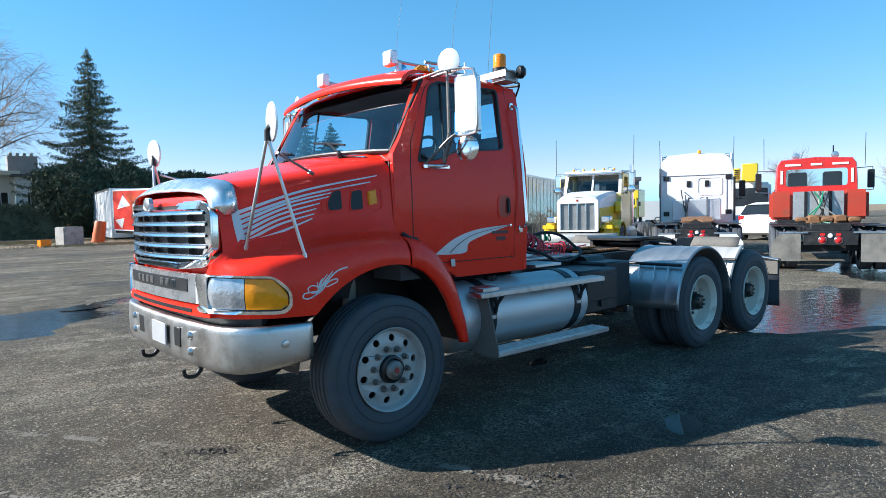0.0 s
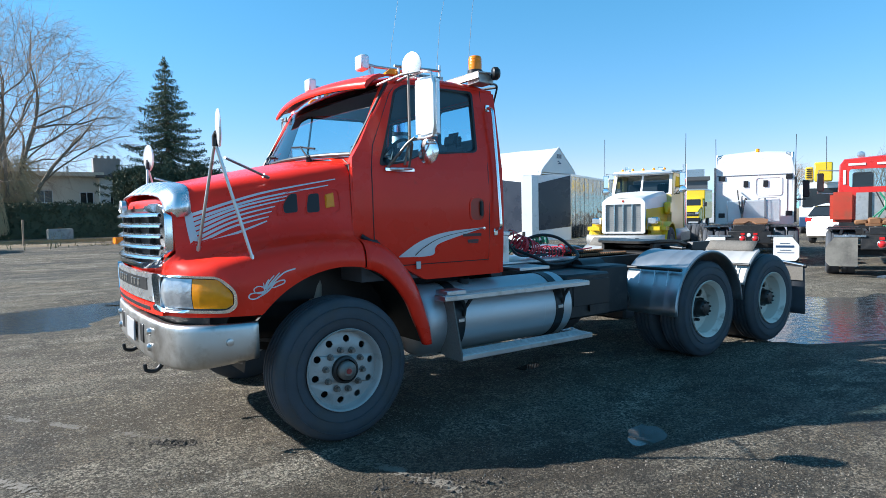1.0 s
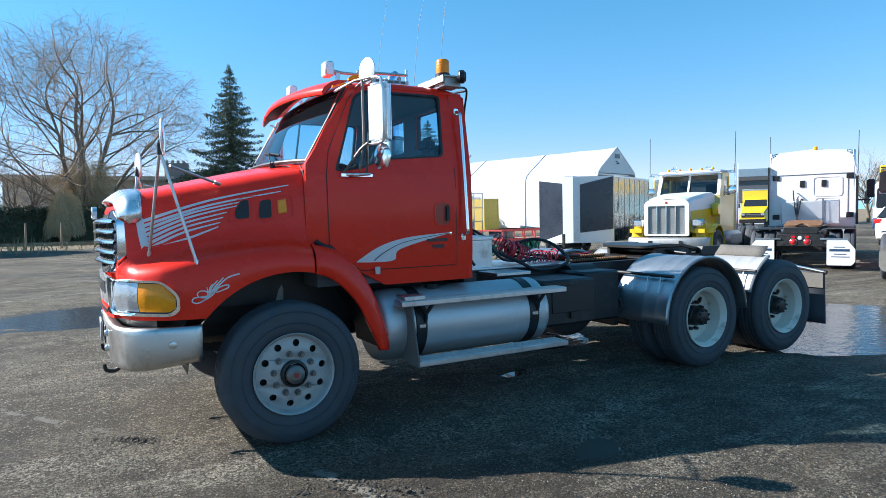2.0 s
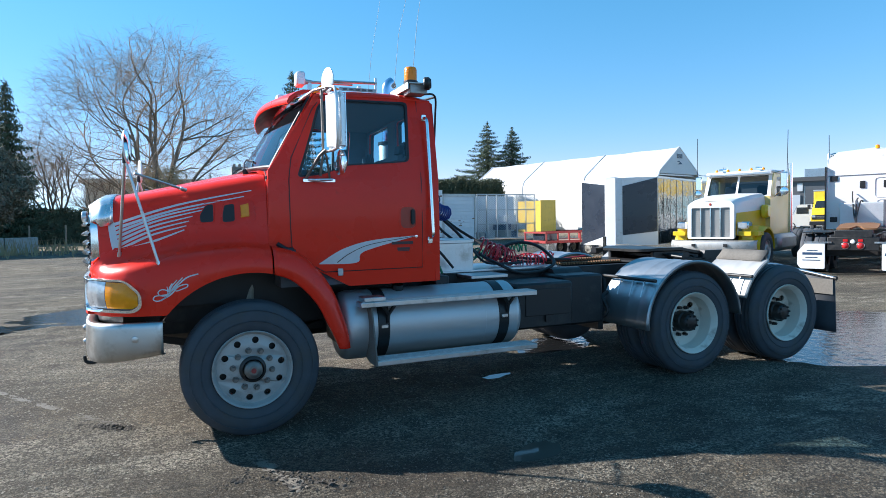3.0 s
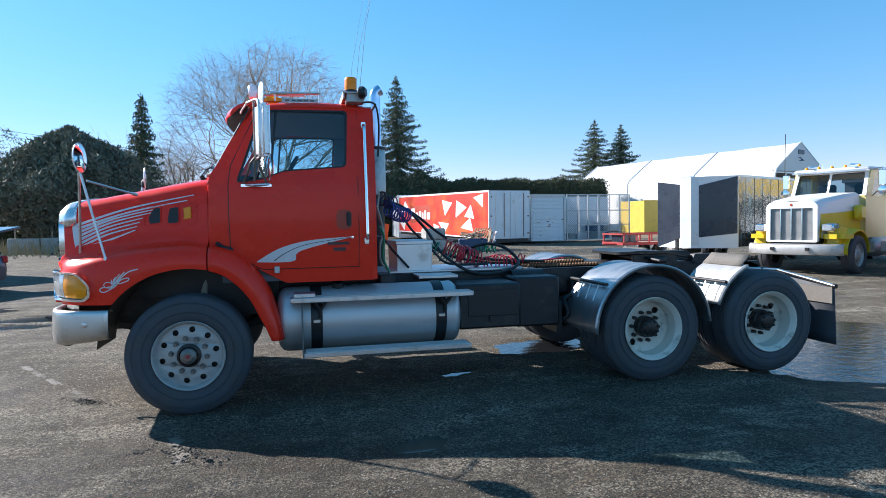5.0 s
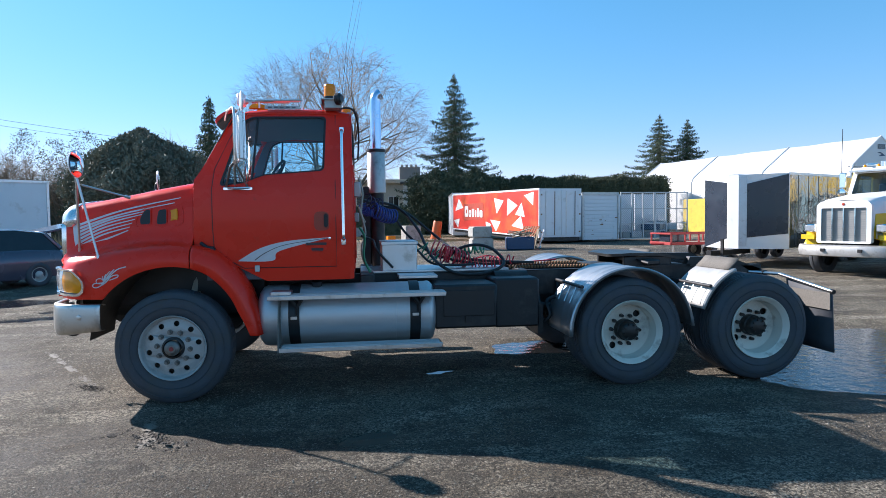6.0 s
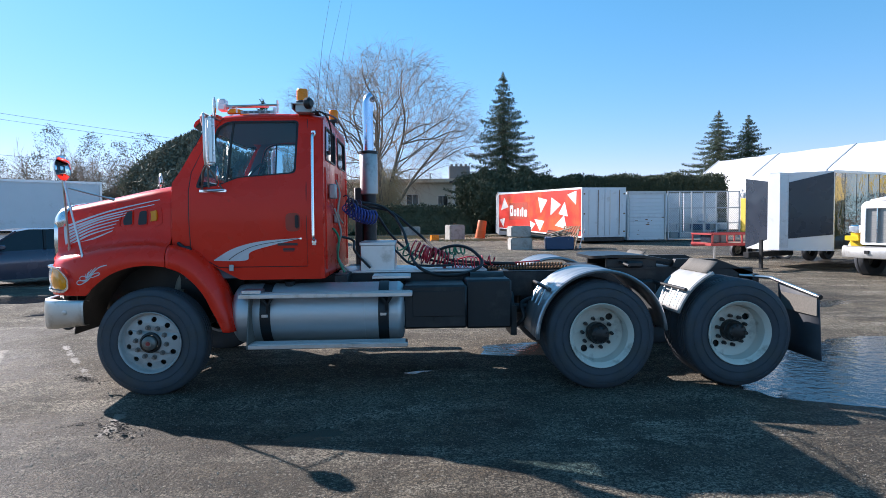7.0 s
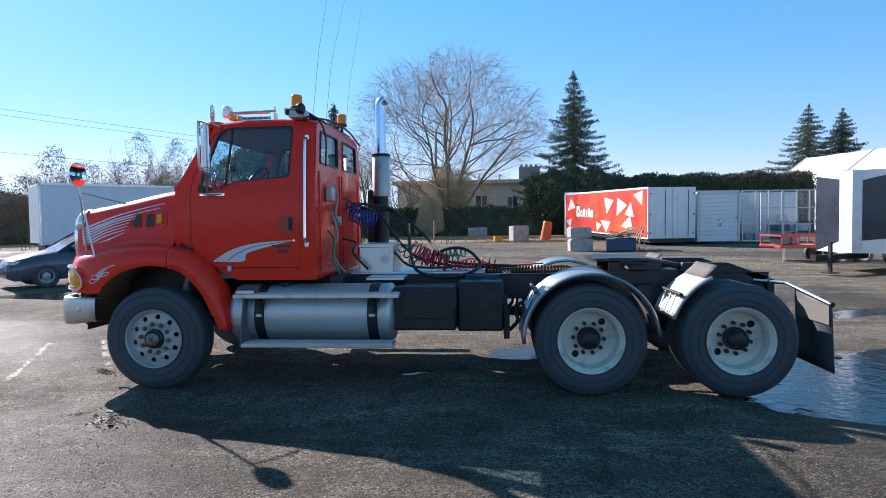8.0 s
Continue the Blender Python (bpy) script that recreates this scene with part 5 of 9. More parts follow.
# ---- mirrors ----
for far in (False, True):
    fy = (lambda y: TW - y) if far else (lambda y: y)
    hm = new("hood_mirror")
    hm.parent = truck
    head = Vector((-0.784, fy(0.126), 2.143))
    way = Vector((0.96, fy(0.126) - fy(0.30), 0.02)).normalized()
    bm = B()
    lathe(bm, [(0.0, -0.014), (0.04, -0.013), (0.085, -0.010), (0.106, -0.005), (0.112, 0.004), (0.106, 0.008)], head, way, 32)
    bmesh.ops.scale(bm, vec=(1, 1, 1.08), verts=bm.verts, space=Matrix.Translation(-head))
    part("mirror_shell", bm, MIRRORSHELL, hm, "round pale polished mirror shell")
    bm = B()
    lathe(bm, [(0.0, 0.018), (0.05, 0.015), (0.104, 0.006)], head, way, 32)
    bmesh.ops.scale(bm, vec=(1, 1, 1.08), verts=bm.verts, space=Matrix.Translation(-head))
    part("mirror_glass", bm, MIRROR, hm, "convex mirror glass")
    base = Vector((-0.80, fy(0.155), 2.06))
    for foot in ((-0.877, 0.365, 1.352), (-0.603, 0.083, 1.29)):
        f = Vector((foot[0], fy(foot[1]), foot[2]))
        part("strut", tube(B(), [base, base.lerp(f, 0.96), f], 0.0105, 10), STEEL, hm, "steel mirror strut")
        part("strut_foot", tube(B(), [f + (base - f).normalized() * 0.05, f + Vector((0, 0, -0.012))], 0.015, 10), STEEL, hm)
    f = Vector((-0.407, fy(0.315), 1.851))
    a = Vector((-0.745, fy(0.14), 1.96))
    part("brace", tube(B(), [a, f], 0.009, 8), STEEL, hm, "thin mirror brace")
    part("strut_foot", tube(B(), [f.lerp(a, 0.12), f], 0.014, 8), STEEL, hm)
    part("clamp", tube(B(), [base + Vector((0, 0, -0.03)), base + Vector((0, 0, 0.03)), head + Vector((-0.01, 0, -0.03))], 0.018, 10), BLACK, hm, "black mirror clamp")

    dm = new("door_mirror")
    dm.parent = truck
    c = Vector((0.645, fy(-0.09), 2.355))
    bm = B()
    box(bm, -0.035, 0.035, -0.098, 0.098, -0.215, 0.215, 0.022, Matrix.Translation(c) @ Matrix.Rotation(radians(-20 if far else 20), 4, "Z"), 3)
    part("mirror_case", bm, MIRRORSHELL, dm, "tall polished mirror case")
    bm = B()
    box(bm, 0.034, 0.038, -0.085, 0.085, -0.20, 0.20, 0.0, Matrix.Translation(c) @ Matrix.Rotation(radians(-20 if far else 20), 4, "Z"))
    part("mirror_glass", bm, MIRROR, dm, "flat mirror glass")
    for ctr, r, nm in ((Vector((0.686, fy(-0.03), 2.045)), 0.098, "lower"), (Vector((0.635, fy(0.096), 2.69)), 0.098, "upper")):
        w = Vector((0.97, 0.24 if not far else -0.24, 0))
        part("round_shell", lathe(B(), [(0.0, -0.016), (r * 0.4, -0.015), (r * 0.8, -0.010), (r, -0.002), (r, 0.006), (r * 0.95, 0.009)], ctr, w, 28), CHROME if nm == "lower" else MIRRORSHELL, dm, "round convex mirror shell")
        part("round_glass", lathe(B(), [(0.0, 0.018), (r * 0.5, 0.015), (r * 0.94, 0.008)], ctr, w, 28), MIRROR, dm)
    arm = lambda pts, r=0.011, mat=STEEL: part("mirror_arm", tube(B(), [(x, fy(y), z) for x, y, z in pts], r, 8), mat, dm, "bent steel mirror arm")
    arm([(0.62, 0.30, 2.60), (0.60, 0.12, 2.605), (0.60, -0.12, 2.60), (0.62, -0.18, 2.585), (0.63, -0.20, 2.50), (0.63, -0.20, 2.20), (0.63, -0.18, 2.14), (0.62, -0.10, 2.13), (0.58, 0.06, 2.13)])
    arm([(0.575, 0.05, 2.62), (0.575, 0.045, 2.15), (0.56, 0.10, 1.95)], 0.010, NUT)
    arm([(0.46, 0.20, 1.925), (0.54, 0.02, 2.10), (0.58, -0.02, 2.14)], 0.011, NUT)
    arm([(0.66, 0.20, 1.93), (0.60, 0.05, 2.10), (0.57, 0.04, 2.16)], 0.009, NUT)
    arm([(0.48, 0.19, 1.925), (0.55, 0.10, 1.92), (0.68, 0.19, 1.93)])
    arm([(0.60, 0.15, 2.60), (0.63, 0.10, 2.66)], 0.01)
    arm([(0.45, 0.30, 2.56), (0.52, 0.05, 2.60), (0.60, -0.10, 2.605)], 0.009)
    bm = B()
    box(bm, 0.44, 0.70, fy(0.178), fy(0.196), 1.905, 1.935, 0.004)
    part("mirror_foot", bm, CHROME, dm, "chrome mirror foot on the door")

# ---- roof fittings ----
for y in (0.685, 1.72):
    h = new("air_horn")
    h.parent = truck
    w = Vector((1, 0, 0))
    bm = B()
    box(bm, 0.50, 0.575, y - 0.06, y + 0.06, 2.755, 2.875, 0.012)
    part("lamp_box", bm, MIRRORSHELL, h, "small square pale roof lamp")
    part("horn_tube", lathe(B(), [(0.03, 0.07), (0.02, 0.10), (0.012, 0.16), (0.010, 0.50), (0.0, 0.50)], (0.50, y, 2.80), "x", 18), DULL_ALU, h, "dull metal air horn tube")
    for x in (0.62, 1.06):
        bm = B()
        box(bm, x - 0.015, x + 0.015, y - 0.02, y + 0.02, 2.70, 2.79)
        part("horn_foot", bm, STEEL, h)
for y in (0.50, 0.87, 1.25, 1.63, 2.0):
    bm = B()
    zr = 2.69 + 0.03 * (1 - ((y - YC) / 0.9) ** 2)
    rows = [[(x, y + s * wd, zr + hh) for s, hh in ((-1, 0), (-0.7, ht), (0.7, ht), (1, 0))] for x, wd, ht in ((0.64, 0.025, 0.015), (0.675, 0.042, 0.045), (0.73, 0.042, 0.048), (0.80, 0.026, 0.028), (0.85, 0.010, 0.010))]
    r = loft(bm, rows)
    bm.faces.new(r[0])
    bm.faces.new(r[-1][::-1])
    part("clearance_lamp", bm, AMBER, truck, "amber teardrop roof marker lamp")
bm = B()
tube(bm, [(0.70, 0.45, 2.765), (1.15, 0.45, 2.775)], 0.012, 8)
tube(bm, [(0.74, 0.45, 2.70), (0.74, 0.45, 2.77)], 0.009, 6)
tube(bm, [(1.14, 0.45, 2.70), (1.14, 0.45, 2.82)], 0.012, 6)
part("roof_rail", bm, STEEL, truck, "steel rail on the roof")
bm = B()
box(bm, 0.80, 1.12, 0.372, 0.378, 2.678, 2.708)
rail_plate = part("roof_plate", bm, DULL_ALU, truck, "small white plate on the roof edge")
for k in range(5):
    bm = B()
    box(bm, 0.83 + k * 0.055, 0.865 + k * 0.055, 0.368, 0.371, 2.686, 2.700)
    part("plate_bar", bm, INTERIOR, rail_plate)


def beacon(x, y, z, parent):
    b = new("beacon")
    b.parent = parent
    part("base", lathe(B(), [(0.0, 0.0), (0.062, 0.0), (0.062, 0.025), (0.055, 0.03)], (x, y, z), "z", 24), BLACK, b, "black beacon base")
    part("dome", lathe(B(), [(0.054, 0.03), (0.055, 0.06), (0.053, 0.13), (0.046, 0.142), (0.0, 0.146)], (x, y, z), "z", 24), ORANGE, b, "orange beacon dome")
    for k in range(4):
        part("dome_rib", lathe(B(), [(0.0545, 0.045 + k * 0.022), (0.0555, 0.05 + k * 0.022), (0.0545, 0.055 + k * 0.022)], (x, y, z), "z", 24), ORANGE, b)


bar = new("beacon_bar")
bar.parent = truck
bm = B()
box(bm, 1.33, 1.47, 0.17, 0.62, 2.735, 2.745)
box(bm, 1.33, 1.34, 0.17, 0.62, 2.69, 2.745)
box(bm, 1.36, 1.52, 0.20, 0.36, 2.66, 2.74, 0.006)
part("bracket", bm, DULL_ALU, bar, "aluminium beacon bracket")
bm = B()
box(bm, 1.345, 1.50, 0.24, 2.26, 2.735, 2.75, 0.003)
part("cross_bar", bm, FRAMEBLK, bar, "black cross bar over the roof")
part("work_lamp", lathe(B(), [(0.0, -0.028), (0.045, -0.027), (0.054, -0.018), (0.054, 0.016), (0.035, 0.036), (0.0, 0.038)], (1.495, 0.15, 2.735), (0.9, -0.45, 0), 24), BLACK, bar, "round black work lamp")
beacon(1.41, 0.31, 2.755, truck)
beacon(1.53, 1.68, 2.79, truck)
part("beacon_post", tube(B(), [(1.53, 1.68, 2.65), (1.53, 1.68, 2.795)], 0.02, 8), BLACK, truck)
for x, y, top in ((1.50, 0.55, 4.3), (1.5, 1.05, 4.1), (1.5, 1.95, 4.3)):
    part("antenna", tube(B(), [(x, y, 2.70), (x + 0.08, y, 3.4), (x + 0.25, y, top)], 0.0022, 6, 0.001), FRAMEBLK, truck, "thin whip antenna")
bm = B()
tube(bm, bend([(1.50, 0.22, 2.66), (1.62, 0.28, 2.66), (1.67, 0.4, 2.5), (1.66, 0.42, 2.2)], 6), 0.009, 6)
part("beacon_cable", bm, BLACKHOSE, truck, "black cable to the beacon")
bm = B()
tube(bm, bend([(1.63, 0.30, 2.66), (1.66, 0.8, 2.70), (1.66, 1.5, 2.69), (1.63, 2.2, 2.62)], 6), 0.011, 8)
part("rear_harness", bm, BLACK, truck, "black lamp harness on the cab back")

# ---- chassis ----
for y0, y1 in ((0.80, 0.885), (1.615, 1.70)):
    bm = B()
    web, inn = (y0, y0 + 0.012) if y0 < YC else (y1 - 0.012, y1)
    box(bm, -1.05, 6.15, web, inn, 0.80, 1.06)
    box(bm, -1.05, 6.15, y0, y1, 1.05, 1.062)
    box(bm, -1.05, 6.15, y0, y1, 0.798, 0.81)
    part("frame_rail", bm, FRAMEBLK, truck, "black steel frame rail")
for x in (-0.9, 1.2, 2.9, 3.5, 4.92, 6.1):
    bm = B()
    box(bm, x - 0.04, x + 0.04, 0.81, 1.69, 0.82, 1.04, 0.01)
    part("cross_member", bm, FRAMEBLK, truck)
for wx in (4.225, 5.55):
    bm = B()
    cyl(bm, (wx, 0.3, 0.515), (wx, TW - 0.3, 0.515), 0.075, seg=16)
    lathe(bm, [(0.0, -0.24), (0.12, -0.2), (0.2, -0.08), (0.2, 0.08), (0.1, 0.2), (0.0, 0.22)], (wx, YC, 0.52), "x", 20)
    part("drive_axle", bm, FRAMEBLK, truck, "black drive axle with differential")
bm = B()
cyl(bm, (0, 0.32, 0.49), (0, TW - 0.32, 0.49), 0.055, seg=12)
box(bm, -0.06, 0.06, 0.4, TW - 0.4, 0.42, 0.50, 0.02)
part("steer_axle", bm, FRAMEBLK, truck, "black front axle beam")
for far in (False, True):
    fy = (lambda y: TW - y) if far else (lambda y: y)
    bm = B()
    for k in range(4):
        tube(bm, bend([(-0.8, fy(0.84), 0.72 - k * 0.014), (0.0, fy(0.84), 0.58 - k * 0.014), (0.85, fy(0.84), 0.74 - k * 0.014)], 8), 0.012, 4)
    part("leaf_spring", bm, FRAMEBLK, truck, "black leaf spring")
    bm = B()
    cyl(bm, (0.02, fy(0.62), 0.75), (0.10, fy(0.66), 1.20), 0.05, seg=16)
    part("shock_absorber", bm, CREAMHOSE, truck, "pale shock absorber in the wheel well")
    bm = B()
    box(bm, -0.5, 0.15, fy(0.60), fy(0.64), 0.95, 1.5)
    box(bm, 0.15, 0.72, fy(0.60), fy(0.64), 0.75, 1.4)
    part("splash_shield", bm, BLACK, truck, "black splash shield")
    for x in (3.85, 4.92, 5.95):
        bm = B()
        box(bm, x - 0.12, x + 0.12, fy(0.68), fy(0.80), 0.45, 0.95, 0.02)
        part("suspension_hanger", bm, FRAMEBLK, truck)
    bm = B()
    tube(bm, bend([(3.9, fy(0.74), 0.52), (4.92, fy(0.74), 0.78), (5.95, fy(0.74), 0.52)], 8), 0.05, 8)
    part("walking_spring", bm, FRAMEBLK, truck)
bm = B()
cyl(bm, (0.6, YC, 0.78), (4.0, YC, 0.58), 0.055, seg=14)
part("drive_shaft", bm, FRAMEBLK, truck, "steel drive shaft")
bm = B()
box(bm, -0.85, 0.5, 0.93, 1.57, 0.62, 1.5, 0.06)
box(bm, 0.5, 1.3, 1.0, 1.5, 0.55, 1.0, 0.06)
part("engine", bm, FRAMEBLK, truck, "dark engine and gearbox")
bm = B()
cyl(bm, (-0.02, 0.48, 0.62), (0.0, 0.55, 0.70), 0.09, 0.1, 18)
part("brake_chamber", bm, FRAMEBLK, truck)

# fuel tanks and steps, both sides
for far in (False, True):
    fy = (lambda y: TW - y) if far else (lambda y: y)
    tank = new("fuel_tank")
    tank.parent = truck
    bm = B()
    lathe(bm, [(0.0, 0.70), (0.15, 0.705), (0.235, 0.725), (0.275, 0.755), (0.288, 0.79), (0.29, 0.83), (0.29, 2.29), (0.293, 2.295), (0.293, 2.315), (0.286, 2.33), (0.262, 2.355), (0.2, 2.372), (0.0, 2.375)], (0, fy(0.385), 0.722), "x", 56)
    part("tank_body", bm, BRUSHED, tank, "round brushed aluminium fuel tank")
    part("weld_seam", lathe(B(), [(0.2895, 1.985), (0.2915, 1.99), (0.2895, 1.995)], (0, fy(0.385), 0.722), "x", 56), BRUSHED, tank)
    for x in (1.05, 2.17):
        bm = B()
        lathe(bm, [(0.292, x - 0.05), (0.298, x - 0.045), (0.298, x + 0.045), (0.292, x + 0.05)], (0, fy(0.385), 0.722), "x", 56)
        part("tank_strap", bm, BLACK, tank, "black rubber backed tank strap")
        bm = B()
        box(bm, x - 0.055, x + 0.055, fy(0.06), fy(0.30), 0.91, 0.945)
        part("step_bracket", bm, BLACK, tank)
        arm_x = x + 0.03
        part("bracket_fork", tube(B(), [(arm_x, fy(0.09), 0.76), (arm_x, fy(0.07), 0.83), (arm_x + 0.05, fy(0.05), 0.905)], 0.016, 6), FRAMEBLK, tank, "black forked step bracket")
        part("bracket_fork", tube(B(), [(arm_x, fy(0.07), 0.83), (arm_x - 0.05, fy(0.05), 0.905)], 0.016, 6), FRAMEBLK, tank)
        part("strap_buckle", box(B(), x - 0.03, x + 0.03, fy(0.078), fy(0.092), 0.715, 0.745, 0.004), STEEL, tank, "bright strap buckle")
    bm = B()
    cyl(bm, (1.25, fy(0.32), 1.0), (1.25, fy(0.31), 1.045), 0.05, seg=18)
    part("filler_cap", bm, BLACK, tank, "black fuel filler cap")
    for nm, x0, x1, ya, yb, z0, z1 in (("upper_step", 0.83, 2.45, -0.01, 0.14, 0.905, 0.948), ("lower_step", 0.93, 2.40, -0.085, 0.10, 0.445, 0.488)):
        bm = B()
        box(bm, x0, x1, fy(ya), fy(yb), z0, z1, 0.005)
        st = part(nm, bm, ALU, tank, "ribbed aluminium step board")
        for k in range(5):
            y = ya + 0.02 + k * (yb - ya - 0.04) / 4
            bm = B()
            box(bm, x0 + 0.02, x1 - 0.02, fy(y - 0.004), fy(y + 0.004), z1 - 0.001, z1 + 0.006)
            part("step_rib", bm, DULL_ALU, st, smooth=False)
    bm = B()
    plate(bm, [(0.02, 0.905), (0.16, 0.905), (0.14, 0.62), (0.20, 0.47), (0.10, 0.445), (-0.085, 0.445), (-0.085, 0.50)], [], lambda u, v, w: Vector((0.92 + w, fy(u), v)), 0.012)
    part("step_end_plate", bm, FLAPPLATE, tank, "dull grey end plate holding the steps")
    bm = B()
    box(bm, 0.86, 1.04, fy(0.0), fy(0.17), 0.948, 0.985, 0.006)
    part("step_pad", bm, ALU, tank)
    # dark boxes and air tanks behind the tank
    bm = B()
    box(bm, 2.36, 2.98, fy(0.20), fy(0.76), 0.56, 0.985, 0.02)
    box(bm, 2.98, 3.44, fy(0.34), fy(0.78), 0.53, 1.02, 0.02)
    part("battery_box", bm, FRAMEBLK, truck, "black battery box")
    bm = B()
    box(bm, 2.45, 2.95, fy(0.19), fy(0.20), 0.68, 0.93, 0.004)
    box(bm, 2.66, 2.72, fy(0.175), fy(0.19), 0.62, 0.68)
    part("battery_cover", bm, BLACK, truck)
    bm = B()
    cyl(bm, (3.0, fy(0.58), 0.72), (3.48, fy(0.58), 0.72), 0.15, seg=24)
    cyl(bm, (3.05, fy(0.70), 0.98), (3.40, fy(0.70), 0.98), 0.09, seg=18)
    part("air_tank", bm, FRAMEBLK, truck, "black air tank under the frame")
    bm = B()
    box(bm, 3.44, 3.50, fy(0.42), fy(0.78), 0.44, 0.74)
    tube(bm, bend([(3.5, fy(0.5), 0.52), (3.58, fy(0.45), 0.62), (3.56, fy(0.5), 0.75), (3.66, fy(0.55), 0.8)], 5), 0.02, 8)
    part("valve_bracket", bm, FRAMEBLK, truck)

# deck plates behind the cab
bm = B()
box(bm, 1.66, 3.25, 0.86, 1.64, 1.062, 1.085, 0.004)
part("deck_plate", bm, ALU, truck, "worn aluminium deck plate behind the cab")
bm = B()
box(bm, 2.04, 2.43, 0.48, 0.88, 1.03, 1.06, 0.004)
part("deck_step", bm, ALU, truck, "aluminium catwalk plate")
bm = B()
box(bm, 1.66, 1.80, 0.45, TW - 0.45, 0.98, 1.08, 0.01)
part("cab_support", bm, FRAMEBLK, truck)

# tool box
tb = new("tool_box")
tb.parent = truck
bm = B()
box(bm, 1.89, 2.26, 0.88, 1.46, 1.062, 1.375, 0.006)
part("box_body", bm, ALU, tb, "tread plate aluminium tool box")
bm = B()
box(bm, 1.88, 2.27, 0.87, 1.47, 1.352, 1.392, 0.006)
part("box_lid", bm, ALU, tb, "tread plate lid")
bm = B()
for i in range(9):
    for j in range(8):
        x, z = 1.915 + i * 0.04, 1.10 + j * 0.03
        s = 1 if (i + j) % 2 else -1
        box(bm, -0.012, 0.012, -0.002, 0.002, -0.003, 0.003, 0, Matrix.Translation((x, 0.879, z)) @ Matrix.Rotation(s * 0.78, 4, "Y"))
tagged(part("tread_pattern", bm, ALU, tb, smooth=False), kind="stuff")

# exhaust stack on the far side
st = new("exhaust_stack")
st.parent = truck
part("muffler", lathe(B(), [(0.0, 1.96), (0.10, 1.96), (0.115, 1.97), (0.115, 2.50), (0.10, 2.52), (0.0, 2.52)], (1.885, 2.33, 0), "z", 32), DULL_ALU, st, "grey perforated muffler guard")
part("muffler_band", lathe(B(), [(0.117, 2.48), (0.125, 2.485), (0.125, 2.515), (0.117, 2.52)], (1.885, 2.33, 0), "z", 32), BLACK, st)
part("lower_pipe", lathe(B(), [(0.09, 1.0), (0.09, 1.96), (0.0, 1.96)], (1.885, 2.33, 0), "z", 24), FRAMEBLK, st, "black lower muffler")
part("stack_pipe", tube(B(), bend([(1.885, 2.33, 2.5), (1.885, 2.33, 2.8), (1.885, 2.33, 3.08), (1.90, 2.33, 3.18), (1.955, 2.33, 3.225)], 6), 0.068, 20), SKYCHROME, st, "chrome exhaust stack with curved tip")
bm = B()
box(bm, 1.70, 1.80, 2.28, 2.40, 1.0, 2.05, 0.01)
part("stack_bracket", bm, FRAMEBLK, st, "black stack mast")

# hoses and coiled air lines
def coil(a, b, r, turns, mat, sag=0.1, rr=0.008, lab="", loose=0.0):
    a, b = Vector(a), Vector(b)
    u, w = ring_frame(b - a)
    pts = []
    n = int(turns * 10)
    for k in range(n + 1):
        t = k / n
        c = a.lerp(b, t) + Vector((0, 0, -sag * 4 * t * (1 - t)))
        an = t * turns * 2 * math.pi
        lax = 1 + loose * noise.noise(Vector((t * turns * 0.7, a.x * 9, a.y * 7)))
        lean = (b - a).normalized() * (loose * r * 1.6 * noise.noise(Vector((t * turns * 1.1, a.z * 9, 4))))
        pts.append(c + (u * math.cos(an) + w * math.sin(an)) * r * lax + lean)
    return part("air_line", tube(B(), pts, rr, 6), mat, truck, lab)


coil((1.70, 1.2, 1.78), (1.80, 2.1, 1.75), 0.045, 9, BLUEHOSE, 0.05, 0.007, "blue coiled air line on the cab back")
coil((1.80, 0.86, 1.74), (2.04, 1.05, 1.66), 0.075, 8, BLUEHOSE, 0.03, 0.009, "blue coiled air line on the cab back")
coil((1.74, 0.84, 1.84), (1.90, 0.95, 1.80), 0.06, 4, DARKHOSE, 0.03, 0.007, "dark blue coiled electric line on the cab back")
coil((2.45, 1.12, 1.32), (2.66, 1.05, 1.22), 0.085, 5, REDHOSE, 0.0, 0.008, "red coiled air line", 0.35)
coil((2.56, 1.08, 1.24), (2.84, 1.12, 1.16), 0.088, 9, REDHOSE, -0.01, 0.008, "red coiled air line", 0.3)
coil((2.86, 1.14, 1.13), (3.22, 1.08, 1.13), 0.055, 8, REDHOSE, -0.01, 0.007, "red coiled air line", 0.35)
coil((3.20, 1.10, 1.17), (3.36, 1.06, 1.16), 0.05, 2, REDHOSE, 0.0, 0.008, "red coiled air line", 0.3)
coil((2.78, 1.16, 1.24), (3.02, 1.10, 1.27), 0.04, 6, GREENHOSE, -0.02, 0.009, "green coiled electric line", 0.4)
coil((2.32, 1.2, 1.36), (2.50, 1.15, 1.18), 0.07, 3, GREENHOSE, 0.02, 0.008, "green coiled electric line", 0.3)
coil((2.5, 1.4, 1.22), (2.95, 1.5, 1.18), 0.05, 8, GREENHOSE, 0.0, 0.008, "green coiled electric line", 0.3)
